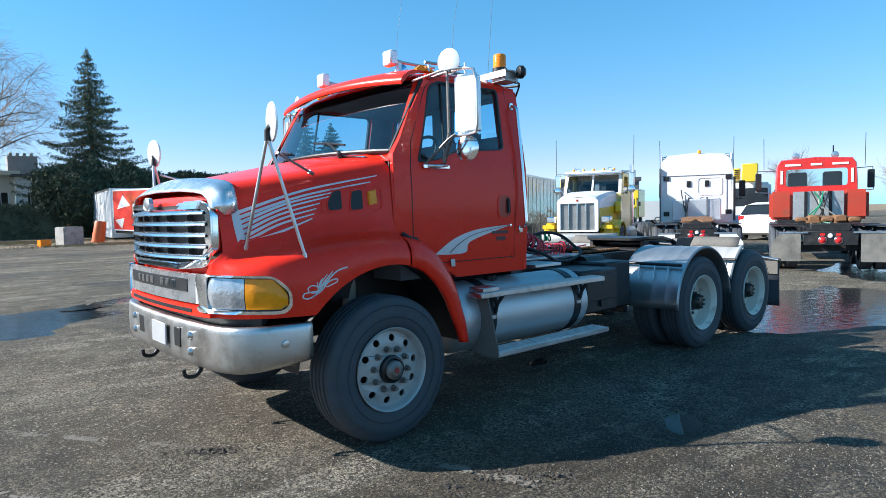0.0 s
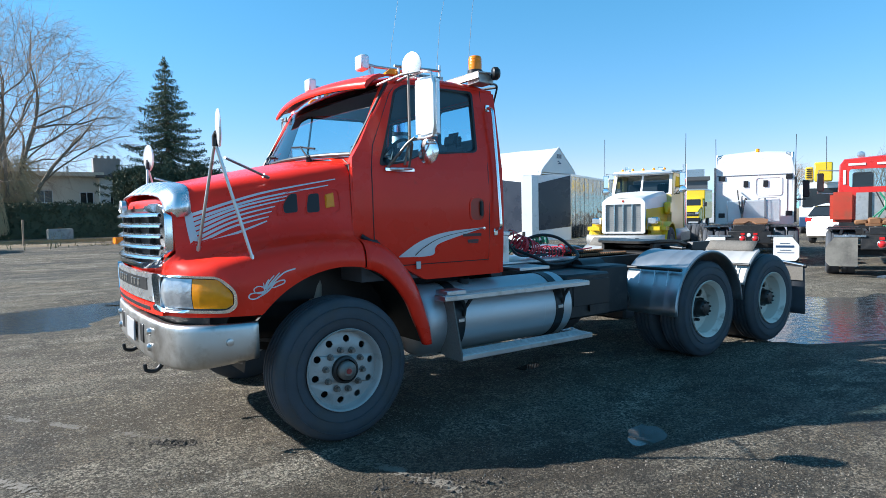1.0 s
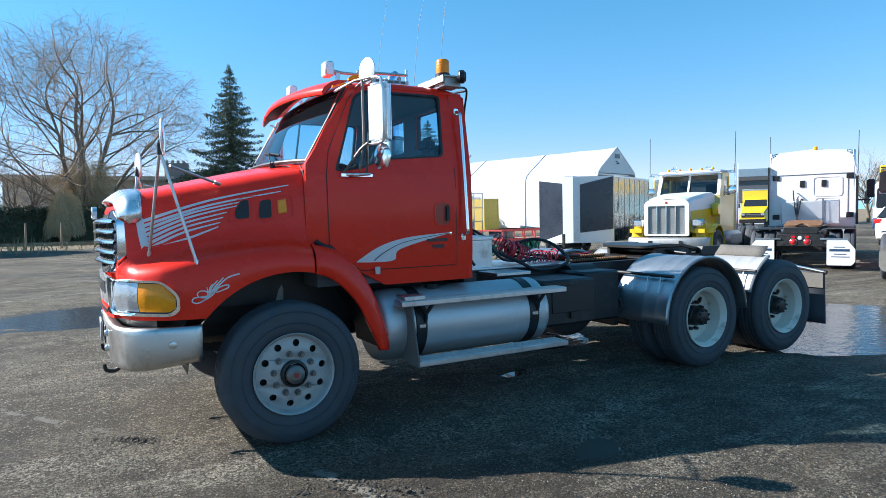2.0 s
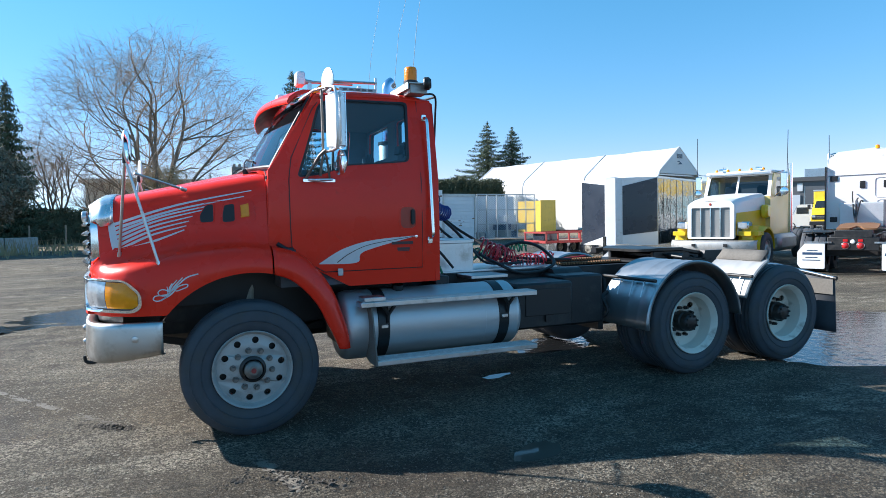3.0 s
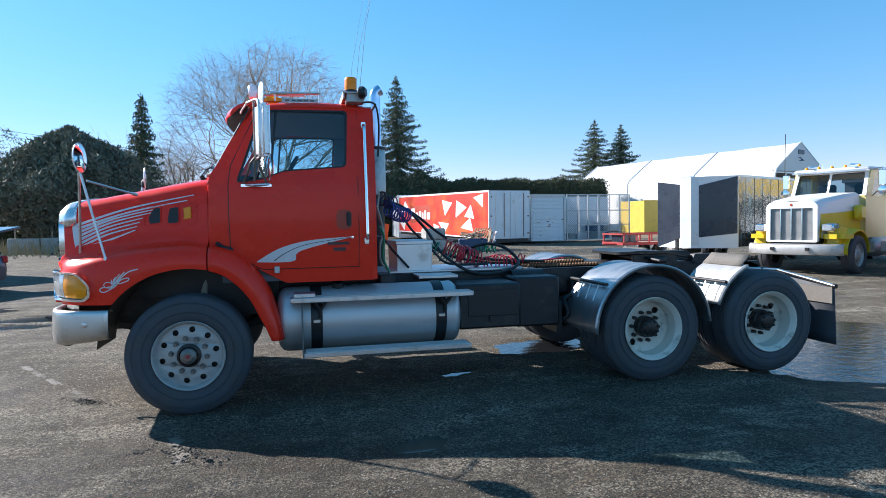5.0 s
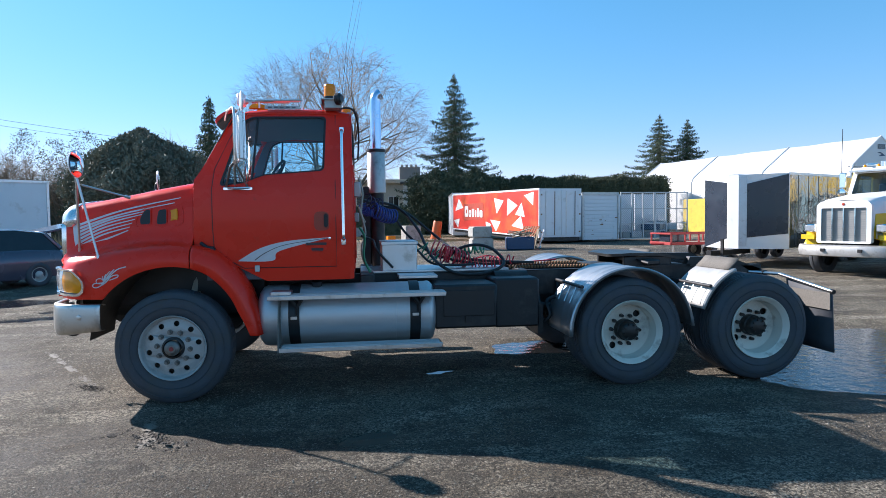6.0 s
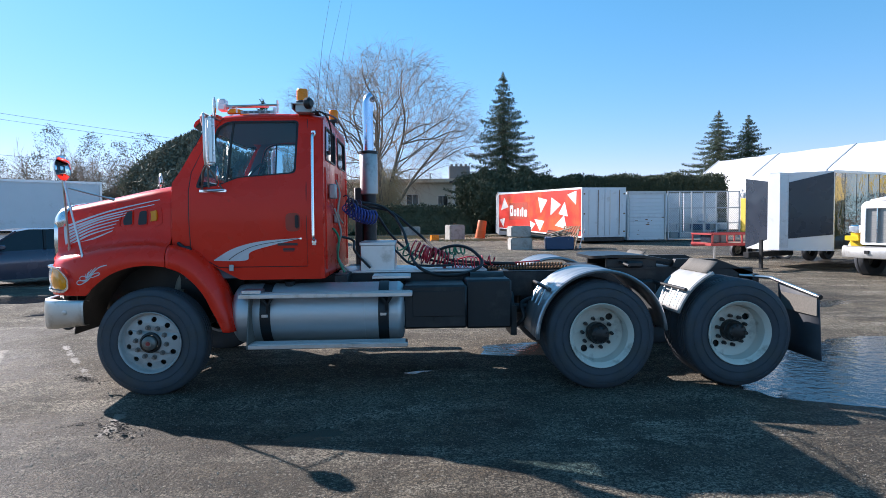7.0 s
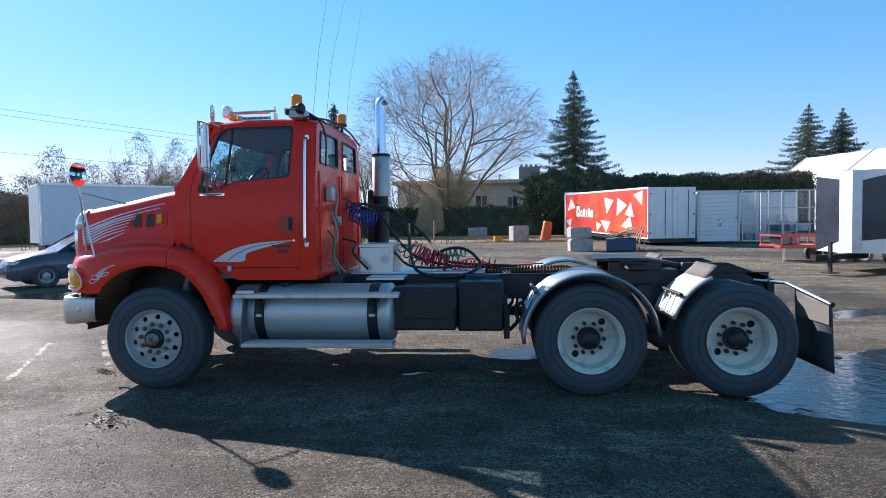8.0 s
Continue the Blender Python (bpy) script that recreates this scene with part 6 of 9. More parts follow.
for pts, mat, r in (([(1.70, 1.35, 1.85), (2.0, 1.5, 1.72), (2.2, 1.45, 1.45), (2.5, 1.2, 1.22), (3.0, 1.1, 1.12), (3.6, 1.2, 1.12)], BLACKHOSE, 0.014), ([(1.70, 1.85, 1.80), (2.15, 1.85, 1.74), (2.51, 1.70, 1.46), (2.76, 1.30, 1.23), (2.94, 1.1, 1.16), (3.6, 1.12, 1.12)], BLACKHOSE, 0.016),
                    ([(1.70, 1.75, 1.86), (2.05, 1.85, 1.80), (2.22, 1.80, 1.68), (2.27, 1.70, 1.61), (2.35, 1.50, 1.47), (2.42, 1.15, 1.25), (2.52, 0.77, 1.12), (2.71, 0.75, 1.04), (2.96, 0.75, 1.04), (3.14, 0.77, 1.10), (3.20, 0.90, 1.17), (3.09, 1.00, 1.29), (2.94, 1.10, 1.33), (2.76, 1.15, 1.29), (2.63, 1.20, 1.18)], BLACKHOSE, 0.017), ([(1.66, 0.6, 1.75), (1.72, 0.62, 1.5), (1.68, 0.58, 1.35), (1.70, 0.66, 1.2), (1.78, 0.7, 1.10)], CREAMHOSE, 0.010), ([(1.66, 0.45, 1.55), (1.71, 0.5, 1.45), (1.7, 0.5, 1.25), (1.76, 0.52, 1.1)], GREENHOSE, 0.012),
                    ([(1.66, 0.75, 2.05), (1.70, 0.74, 1.9), (1.68, 0.7, 1.7), (1.72, 0.8, 1.6)], CREAMHOSE, 0.010), ([(2.1, 1.5, 1.25), (2.25, 0.98, 1.30), (2.45, 0.95, 1.14), (2.9, 1.0, 1.12)], BLACKHOSE, 0.013),
                    ([(2.9, 1.3, 1.14), (3.1, 1.2, 1.2), (3.4, 1.25, 1.12), (3.9, 1.25, 1.14)], REDHOSE, 0.008), ([(1.68, 1.0, 1.45), (1.80, 1.1, 1.4), (1.84, 0.8, 1.3), (2.0, 0.8, 1.12)], BLACKHOSE, 0.013)):
    part("hose", tube(B(), bend(pts, 8), r, 8), mat, truck, "loose hose behind the cab")
for dims in ((1.61, 1.68, 0.56, 0.70, 1.85, 2.0), (1.61, 1.66, 0.9, 1.05, 1.6, 1.7)):
    part("junction_box", box(B(), *dims, 0.01), DULL_ALU, truck, "grey junction box on the cab back")

# chain and bars on the frame
bm = B()
for k in range(26):
    box(bm, 3.28 + k * 0.035, 3.302 + k * 0.035, 0.95, 0.99, 1.07, 1.10, 0.004)
    box(bm, 3.28 + k * 0.035, 3.302 + k * 0.035, 1.30, 1.34, 1.08, 1.115, 0.004)
tagged(part("load_chain", bm, RUST, truck, "rusty chain lying along the frame"), kind="stuff")
# fifth wheel
fw = new("fifth_wheel")
fw.parent = truck
def fwz(x):
    return interp(x, [4.35, 4.6, 5.0, 5.4], [1.20, 1.22, 1.21, 1.13])


out = rounded([(4.40, 0.92), (4.55, 0.80), (4.90, 0.80), (5.38, 0.86), (5.38, 1.02), (5.05, 1.17), (5.05, 1.33), (5.38, 1.48), (5.38, 1.64), (4.90, 1.70), (4.55, 1.70), (4.40, 1.58)], 0.05, 3)
bm = B()
plate(bm, out, [], lambda u, v, w: Vector((u, v, fwz(u) - w)), 0.03)
part("coupling_plate", bm, GREASE, fw, "greasy black fifth wheel plate")
bm = B()
box(bm, 4.55, 5.1, 0.84, 0.90, 1.06, 1.18, 0.01)
box(bm, 4.55, 5.1, 1.60, 1.66, 1.06, 1.18, 0.01)
box(bm, 4.75, 4.93, 0.75, 1.75, 1.08, 1.15, 0.02)
box(bm, 4.3, 5.3, 0.80, 1.70, 1.062, 1.08)
part("pivot_mount", bm, FRAMEBLK, fw, "black fifth wheel mount")
bm = B()
tube(bm, [(4.7, 0.55, 1.12), (4.7, 0.85, 1.14)], 0.015, 8)
part("release_handle", bm, FRAMEBLK, fw, "release handle")
for y in (0.80, 1.62):
    bm = B()
    plate(bm, [(5.25, 1.065), (5.30, 1.165), (5.75, 1.16), (6.17, 1.0), (6.17, 0.90), (5.9, 1.06)], [], lambda u, v, w: Vector((u, y + w, v)), 0.08)
    part("ramp", bm, FRAMEBLK, truck, "black pickup ramp at the frame end")
bm = B()
box(bm, 6.10, 6.17, 0.70, 1.80, 0.70, 1.0, 0.01)
part("rear_cross_member", bm, FRAMEBLK, truck, "black rear cross member")
for y in (0.9, 1.02, 1.48, 1.60):
    part("tail_lamp", lathe(B(), [(0.05, -0.01), (0.048, 0.015), (0.0, 0.022)], (6.175, y, 0.82), "x", 18), REDLENS, truck, "round red tail lamp")

# quarter fenders over the drive wheels
def arc_fender(cx, a0, a1, r, y0, y1, mat, nm, far, lab, n=26):
    fy = (lambda y: TW - y) if far else (lambda y: y)
    rows = []
    for k in range(n):
        a = radians(a0 + (a1 - a0) * k / (n - 1))
        c, s = -math.cos(a), math.sin(a)
        lip = 0.016
        row = []
        for y, dr in ((y0, -0.022), (y0 - 0.004, 0.0), (y0 + 0.01, 0.012), (y0 + 0.03, 0.004), (y0 + 0.14, 0.004), (y0 + 0.155, 0.008), (y0 + 0.17, 0.004), (y0 + 0.30, 0.004), (y0 + 0.315, 0.008), (y0 + 0.33, 0.004), (y1 - 0.03, 0.004), (y1 - 0.01, 0.012), (y1, 0.0), (y1, -0.022)):
            row.append((cx + c * (r + dr), fy(y), 0.515 + s * (r + dr)))
        rows.append(row)
    bm = B()
    loft(bm, rows)
    f = part(nm, bm, mat, truck, lab, sharp=50)
    so = f.modifiers.new("thickness", "SOLIDIFY")
    so.thickness = 0.005
    return f


for far in (False, True):
    fy = (lambda y: TW - y) if far else (lambda y: y)
    f1 = arc_fender(4.225, -2, 176, 0.615, -0.112, 0.60, FENDERALU, "quarter_fender", far, "polished half-round fender over the drive wheels")
    f2 = arc_fender(5.56, 18, 66, 0.63, -0.06, 0.60, BAREFENDER, "quarter_fender", far, "bare aluminium quarter fender between the drive wheels", 10)
    # support rods on the front faces
    for f, cx, aa, r in ((f1, 4.225, 42, 0.645), (f2, 5.56, 38, 0.66)):
        a = radians(aa)
        px, pz = cx - math.cos(a) * (r + 0.02), 0.515 + math.sin(a) * (r + 0.02)
        bm = B()
        tube(bm, [(px, fy(-0.09), pz), (px, fy(0.70), pz)], 0.018, 10)
        part("support_tube", bm, FRAMEBLK, f, "black fender support tube")
        for y in (0.06, 0.22, 0.40):
            a2 = radians(aa - 16)
            bm = B()
            tube(bm, [(px, fy(y), pz), (cx - math.cos(a2) * r, fy(y - 0.03), 0.515 + math.sin(a2) * r)], 0.007, 6)
            part("fender_clip", bm, STEEL, f)
    # rubber flap standing on top of the rear quarter fender
    bm = B()
    a = radians(64)
    px, pz = 5.56 - math.cos(a) * 0.635, 0.515 + math.sin(a) * 0.635
    loft(bm, [[(px - 0.02, fy(y), pz - 0.01), (px + 0.05, fy(y), pz + 0.055), (px + 0.09, fy(y), pz + 0.10)] for y in np.linspace(0.0, 0.60, 6)])
    fl = part("top_flap", bm, FLAPPLATE, f2, "grey rubber strip on the fender")
    so = fl.modifiers.new("thickness", "SOLIDIFY")
    so.thickness = 0.01
    # rear mud flap
    mf = new("mud_flap")
    mf.parent = truck
    bm = B()
    tube(bm, [(6.0, fy(0.80), 0.98), (6.25, fy(0.62), 0.965), (6.305, fy(-0.10), 0.845)], 0.018, 10)
    part("flap_hanger", bm, STEEL, mf, "steel mud flap hanger")
    part("hanger_tip", tube(B(), [(6.306, fy(-0.12), 0.842), (6.304, fy(-0.09), 0.847)], 0.024, 10), BLACK, mf)
    bm = B()
    loft(bm, [[(6.315 + 0.03 * t, fy(y), top - (top - 0.23) * t) for t in np.linspace(0, 1, 7)] for y, top in ((-0.095, 0.83), (0.25, 0.89), (0.58, 0.94))])
    fl = part("flap_sheet", bm, RUBBER, mf, "black rubber mud flap")
    so = fl.modifiers.new("thickness", "SOLIDIFY")
    so.thickness = 0.012
    bm = B()
    box(bm, 6.292, 6.300, fy(-0.085), fy(0.50), 0.66, 0.83)
    part("flap_plate", bm, FLAPPLATE, mf, "aluminium plate on the mud flap")


# ---- the yard behind ----
def at(x, y, turn, z=None):
    return Matrix.Translation((x, y, ground_z(x, y) if z is None else z)) @ Matrix.Rotation(radians(turn), 4, "Z")


def simple_wheel(parent, x, y, z, r, w, mat=RIMALU, seg=28, out=1):
    """A plain truck or car wheel; out: -1 or 1, the side on which the disc shows."""
    wh = new("wheel")
    wh.parent = parent
    wh.matrix_local = Matrix.Translation((x, y, z)) @ Matrix.Rotation(math.pi if out > 0 else 0, 4, "Z")
    rim = r * 0.58
    part("tyre", lathe(B(), [(rim, 0.02), (rim + 0.03, -0.005), (r - 0.06, -0.01), (r - 0.015, 0.012), (r, 0.04), (r, w * 0.35), (r - 0.012, w * 0.38), (r - 0.012, w * 0.42), (r, w * 0.45), (r, w - 0.04), (r - 0.015, w - 0.012), (rim, w - 0.02)], (0, 0, 0), "y", seg), RUBBER, wh)
    part("rim", lathe(B(), [(rim + 0.004, 0.01), (rim - 0.01, 0.012), (rim - 0.03, 0.06), (rim * 0.55, 0.05), (rim * 0.5, 0.02), (rim * 0.3, 0.0), (0, -0.005)], (0, 0, 0), "y", seg), mat, wh)
    return wh


def sheet(nm, outer, holes, fn, thick, mat, parent, lab="", sharp=40):
    bm = B()
    plate(bm, outer, holes, fn, thick)
    return part(nm, bm, mat, parent, lab, sharp=sharp)


def solid(nm, mat, parent, *boxes, bev=0.0, lab=""):
    bm = B()
    for b in boxes:
        box(bm, *b, bev)
    return part(nm, bm, mat, parent, lab)


# V-nosed cargo trailer
vt = thing("cargo_trailer", "white V-nosed cargo trailer with charcoal panels and glossy black side", "trailer", at=at(14.13, 11.2, 26.7, 0))
W2, NX = 2.72, -0.64
plan = [(0, 0), (NX, 1.18), (NX, 1.54), (0, W2), (6.2, W2), (6.2, 0)]
bm = B()
loft_rows = [[(x, y, z) for x, y in plan] for z in (0.62, 2.86)]
r = loft(bm, loft_rows, True)
bm.faces.new(r[0])
bm.faces.new(r[1][::-1])
part("body", bm, TRAILERWHITE, vt, "white trailer shell", sharp=20)
def nose_fn(side):
    a, b = (Vector((NX, 1.18)), Vector((0, 0))) if side > 0 else (Vector((NX, 1.54)), Vector((0, W2)))
    n = Vector((-(b - a).y, (b - a).x)).normalized()
    if n.x > 0:
        n = -n
    return lambda u, v, w: Vector((*(a.lerp(b, u) + n * (0.012 - w)), v))


sheet("front_panel", [(0.17, 0.96), (0.99, 1.08), (0.99, 2.83), (0.17, 2.58)], [], nose_fn(1), 0.015, CHARCOAL, vt, "charcoal nose panel")
sheet("front_panel", [(0.02, 0.93), (0.99, 0.62), (0.99, 2.80), (0.02, 2.64)], [], nose_fn(-1), 0.015, CHARCOAL, vt, "charcoal nose panel")
sheet("tread_guard", [(0.0, 0.70), (0.165, 0.70), (0.165, 2.80), (0.0, 2.80)], [], nose_fn(1), 0.008, ALU, vt, "bright tread plate strip on the nose")
sheet("side_skin", [(0.03, 0.66), (6.15, 0.66), (6.15, 2.80), (0.03, 2.80)], [], lambda u, v, w: Vector((u, -0.008 + w, v)), 0.01, BLACKGLOSS, vt, "glossy black reflective side skin")
solid("top_rail", ALU, vt, (0, 6.2, -0.02, 0.03, 2.81, 2.88), (NX, 6.2, 1.2, 1.5, 2.86, 2.885))
for x in (0.6 * k + 0.5 for k in range(10)):
    solid("side_rib", BLACK, vt, (x, x + 0.012, -0.014, 0.0, 0.66, 2.8))
solid("tongue", FRAMEBLK, vt, (-1.9, 0.2, 1.28, 1.44, 0.45, 0.60), lab="black trailer tongue")
solid("jack_leg", FRAMEBLK, vt, (-1.55, -1.47, 1.12, 1.20, 0.14, 0.95), (-1.66, -1.36, 1.02, 1.30, 0.11, 0.14), lab="trailer jack on a foot plate")
for x in (3.3, 4.3):
    for y, o in ((-0.02, -1), (W2 + 0.02, 1)):
        simple_wheel(vt, x, y, 0.45, 0.36, 0.22, RIMWHITE, 24, o)


def tractor_rear(parent, wheels, flap_mat, flap_lab, drop=0.0):
    """Bare frame, tandem wheels, fifth wheel, lamps and flaps of a tractor seen from behind, rear end at x = 0, front towards +x."""
    for y in (-0.43, 0.43):
        solid("frame_rail", FRAMEBLK, parent, (0, 6.5, y - 0.04, y + 0.04, 0.75, 1.0))
    for x in wheels:
        for s in (-1, 1):
            for k in (0, 1):
                simple_wheel(parent, x, s * (1.22 - k * 0.32), 0.51, 0.51, 0.27, RIMALU, 30, s)
        solid("axle", FRAMEBLK, parent, (x - 0.08, x + 0.08, -0.9, 0.9, 0.44, 0.6))
    bm = B()
    out = rounded([(0.7, -0.45), (1.5, -0.45), (1.75, -0.3), (1.75, 0.3), (1.5, 0.45), (0.7, 0.45), (0.7, 0.14), (1.1, 0.05), (1.1, -0.05), (0.7, -0.14)], 0.04, 2)
    plate(bm, out, [], lambda u, v, w: Vector((u, v, 1.16 + (u - 0.7) * 0.12 - w)), 0.04)
    fwl = part("fifth_wheel_plate", bm, RUST, parent, "rust brown fifth wheel plate")
    solid("rear_panel", FRAMEBLK, parent, (-0.04, 0.04, -0.55, 0.55, 0.62, 0.95), (-0.02, 0.3, -0.4, 0.4, 0.95, 1.12), bev=0.01)
    for y, z, rr, mt in ((-0.16, 0.74, 0.075, REDLENS), (0.16, 0.74, 0.075, REDLENS), (0.0, 0.84, 0.055, WHITE)):
        tl = part("tail_lamp", lathe(B(), [(0.0, -0.03), (rr * 0.75, -0.02), (rr, 0.0)], (-0.045, y, z), "x", 16), mt, parent, "round tail lamp")
        if mt is REDLENS:
            part("lamp_ring", lathe(B(), [(rr, 0.0), (rr + 0.008, -0.012), (rr + 0.018, 0.0)], (-0.045, y, z), "x", 16), STEEL, tl, "metal lamp ring")
            solid("top_reflector", REDLENS, parent, (-0.05, -0.03, y - 0.05, y + 0.05, z + 0.1, z + 0.16))
    for s in (-1, 1):
        fl = new("mud_flap")
        fl.parent = parent
        sheet("flap_sheet", rounded([(s * 0.60, drop + 0.14), (s * 1.14, drop + 0.14), (s * 1.22, drop + 0.24), (s * 1.22, drop + 0.56), (s * 1.04, drop + 0.80), (s * 0.60, drop + 0.80)], 0.03, 2), [], lambda u, v, w: Vector((-0.06 + w, u, v)), 0.015, flap_mat, fl, flap_lab)
        solid("flap_bar", STEEL, fl, (-0.07, -0.03, min(s * 0.45, s * 1.06), max(s * 0.45, s * 1.06), drop + 0.80, drop + 0.84))
        if flap_mat is WHITE:
            for z, h, a, b in ((0.50, 0.06, 0.66, 1.10), (0.60, 0.02, 0.76, 1.0), (0.42, 0.02, 0.76, 1.03), (0.35, 0.02, 0.70, 1.10)):
                solid("flap_mark", BLUEPLASTIC, fl, (-0.064, -0.061, s * a, s * b, z, z + h))
    for s in (-1, 1):
        for x in wheels:
            solid("half_fender", BLACK, parent, (x - 0.35, x + 0.35, s * 0.55, s * 1.22, 1.05, 1.07))


# white sleeper tractor, its back towards the yard
TREADPLATE = material("bright_tread_plate", (0.66, 0.67, 0.68), 0.42, 0.55, 0.08, 9)
wt = thing("white_sleeper_tractor", "white sleeper tractor truck seen from behind with tread plate headboard", "truck", at=at(15.1, 5.45, 27, 0))
tractor_rear(wt, (0.75, 2.1), WHITE, "white mud flap with blue lettering bars")
bm = B()
rows = []
for x, zz in ((4.45, 3.40), (4.9, 3.50), (5.6, 3.47), (6.3, 3.2), (6.9, 2.75)):
    rows.append([(x, -1.20, 1.05), (x, -1.22, 1.9), (x, -1.21, 2.75), (x, -1.12, zz - 0.15), (x, -0.95, zz - 0.02), (x, 0, zz + 0.05), (x, 0.95, zz - 0.02), (x, 1.12, zz - 0.15), (x, 1.21, 2.75), (x, 1.22, 1.9), (x, 1.20, 1.05)])
r = loft(bm, rows)
bm.faces.new(r[0])
bm.faces.new(r[-1][::-1])
sl = part("sleeper", bm, WHITE, wt, "white sleeper cab with raised roof", sharp=30)
solid("side_fairing", BLACK, wt, (4.35, 4.5, 1.20, 1.235, 1.1, 3.0), lab="dark side extender")
solid("side_fairing", BLACK, wt, (4.35, 4.5, -1.27, -1.20, 1.1, 2.6), lab="dark side extender")
solid("back_seam", INTERIOR, sl, (4.435, 4.45, -1.15, 1.15, 2.70, 2.72), (4.435, 4.45, -1.0, -0.985, 1.3, 2.7))
for y0, y1, z0, z1 in ((-0.85, -0.05, 2.0, 2.62), (-0.75, -0.1, 1.55, 1.95)):
    o = rounded([(y0, z0), (y1, z0), (y1, z1), (y0, z1)], 0.1, 4)
    c = ((y0 + y1) / 2, (z0 + z1) / 2)
    sheet("pressed_frame", o, [[(c[0] + (a - c[0]) * 0.95, c[1] + (b - c[1]) * 0.94) for a, b in o]], lambda u, v, w: Vector((4.435 + w, u, v)), 0.02, WHITE, sl)
for y in (0.25, -0.35):
    solid("cab_vent", BLACK, sl, (4.42, 4.45, y - 0.07, y + 0.07, 2.3, 2.52), bev=0.01)
for y, z in ((1.0, 1.35), (1.0, 2.62), (-1.05, 1.4), (-1.05, 2.62)):
    solid("corner_cap", BLACK, sl, (4.42, 4.45, y - 0.1, y + 0.1, z - 0.08, z + 0.08), bev=0.01)
hb = solid("headboard", TREADPLATE, wt, (3.9, 4.1, -0.80, 0.80, 1.12, 1.86), bev=0.03, lab="tread plate aluminium tank box behind the sleeper")
for y in (-0.35, 0.35):
    solid("board_strap", INTERIOR, hb, (3.87, 4.12, y - 0.025, y + 0.025, 1.10, 1.92))
bm = B()
for i in range(26):
    for k in range(11):
        y, z = -0.76 + i * 0.06, 1.18 + k * 0.06
        cyl(bm, (3.899, y - 0.018, z + (0.012 if (i + k) % 2 else -0.012)), (3.899, y + 0.018, z - (0.012 if (i + k) % 2 else -0.012)), 0.007, None, 4)
tagged(part("tread_studs", bm, TREADPLATE, hb, smooth=False), "raised tread pattern", kind="stuff")
for s in (-1, 1):
    part("snorkel", tube(B(), bend([(4.5, s * 1.15, 1.2), (4.5, s * 1.15, 3.2), (4.62, s * 1.12, 3.36), (4.8, s * 1.0, 3.42)], 5), 0.045, 10), STEEL, wt, "bent grey pipe")
    part("antenna", tube(B(), [(5.4, s * 1.25, 2.7), (5.4, s * 1.27, 4.1)], 0.01, 6), BLACK, wt, "whip antenna")
    mr = solid("wing_mirror", BLACK, wt, (6.3, 6.42, *sorted((s * 1.5 - 0.19 * (s + 1), s * 1.72 - 0.19 * (s + 1))), 1.95, 2.55), bev=0.03, lab="black wing mirror")
    solid("mirror_stalk", BLACK, mr, (6.33, 6.4, *sorted((s * 1.1, s * 1.6 - 0.19 * (s + 1))), 1.85, 1.9))
    simple_wheel(wt, 7.3, s * 1.2, 0.51, 0.51, 0.28, RIMALU, 28, s)
    solid("side_tank", BRUSHED, wt, (3.0, 6.4, s * 0.6, s * 1.2, 0.4, 0.98), bev=0.1)
bm = B()
box(bm, 6.6, 8.3, -1.0, 1.0, 0.7, 1.75, 0.15)
box(bm, 5.5, 6.7, -1.15, 1.15, 0.5, 1.2, 0.05)
part("hood", bm, WHITE, wt, "white hood")
part("roof_beacon", lathe(B(), [(0.06, 0), (0.06, 0.1), (0, 0.12)], (4.7, -0.1, 3.5), "z", 14), AMBER, wt, "amber beacon")
for k in range(3):
    part("air_hose", tube(B(), bend([(4.4, 0.5 - k * 0.15, 2.2 - k * 0.2), (4.0, 0.45 - k * 0.1, 1.9), (3.3, 0.3, 1.3), (2.4, 0.1 * k, 1.15)], 5), 0.02, 6), BLACKHOSE, wt, "black hose")

# red tractor, its back towards the yard
rt = thing("red_yard_tractor", "red heavy tractor truck seen from behind with muddy flaps", "truck", at=at(13.9, 1.62, 22, 0))
MUDFLAP = material("muddy_grey_flap", (0.20, 0.19, 0.165), 0.85, 0.0, 0.3, 6, dirt=(0.1, 0.095, 0.085), dirt_at=0.6)
tractor_rear(rt, (0.8, 2.2), MUDFLAP, "muddy grey mud flap", 0.1)
bm = B()
rows = []
for x, d in ((4.25, 0.0), (4.32, 0.03), (5.6, 0.03), (5.8, 0.0)):
    rows.append([(x, -1.0, 1.1), (x, -1.02 - d, 1.9), (x, -0.98 - d, 2.75), (x, -0.9, 2.88 + d), (x, 0, 2.94 + d), (x, 0.9, 2.88 + d), (x, 0.98 + d, 2.75), (x, 1.02 + d, 1.9), (x, 1.0, 1.1)])
rc = loft(bm, rows)
cabr = part("cab", bm, material("bright_red_paint", (0.58, 0.02, 0.012), 0.3, coat=0.4), rt, "bright red cab", sharp=40)
wo = rounded([(-0.78, 2.12), (0.78, 2.12), (0.78, 2.62), (-0.78, 2.62)], 0.08, 4)
sheet("back_wall", [(-1.0, 1.1), (-1.02, 1.9), (-0.98, 2.75), (-0.9, 2.88), (0, 2.94), (0.9, 2.88), (0.98, 2.75), (1.02, 1.9), (1.0, 1.1)], [wo], lambda u, v, w: Vector((4.24 + w, u, v)), 0.04, cabr.data.materials[0], rt, "red cab back wall")
bm = B()
bm.faces.new([bm.verts.new((4.26, u, v)) for u, v in wo])
part("rear_window", bm, CABGLASS, rt, "tinted rear window", smooth=False)
for y in (-0.45, 0.45):
    solid("seat_back", SEATCLOTH, rt, (4.7, 4.82, y - 0.25, y + 0.25, 1.7, 2.55), bev=0.05)
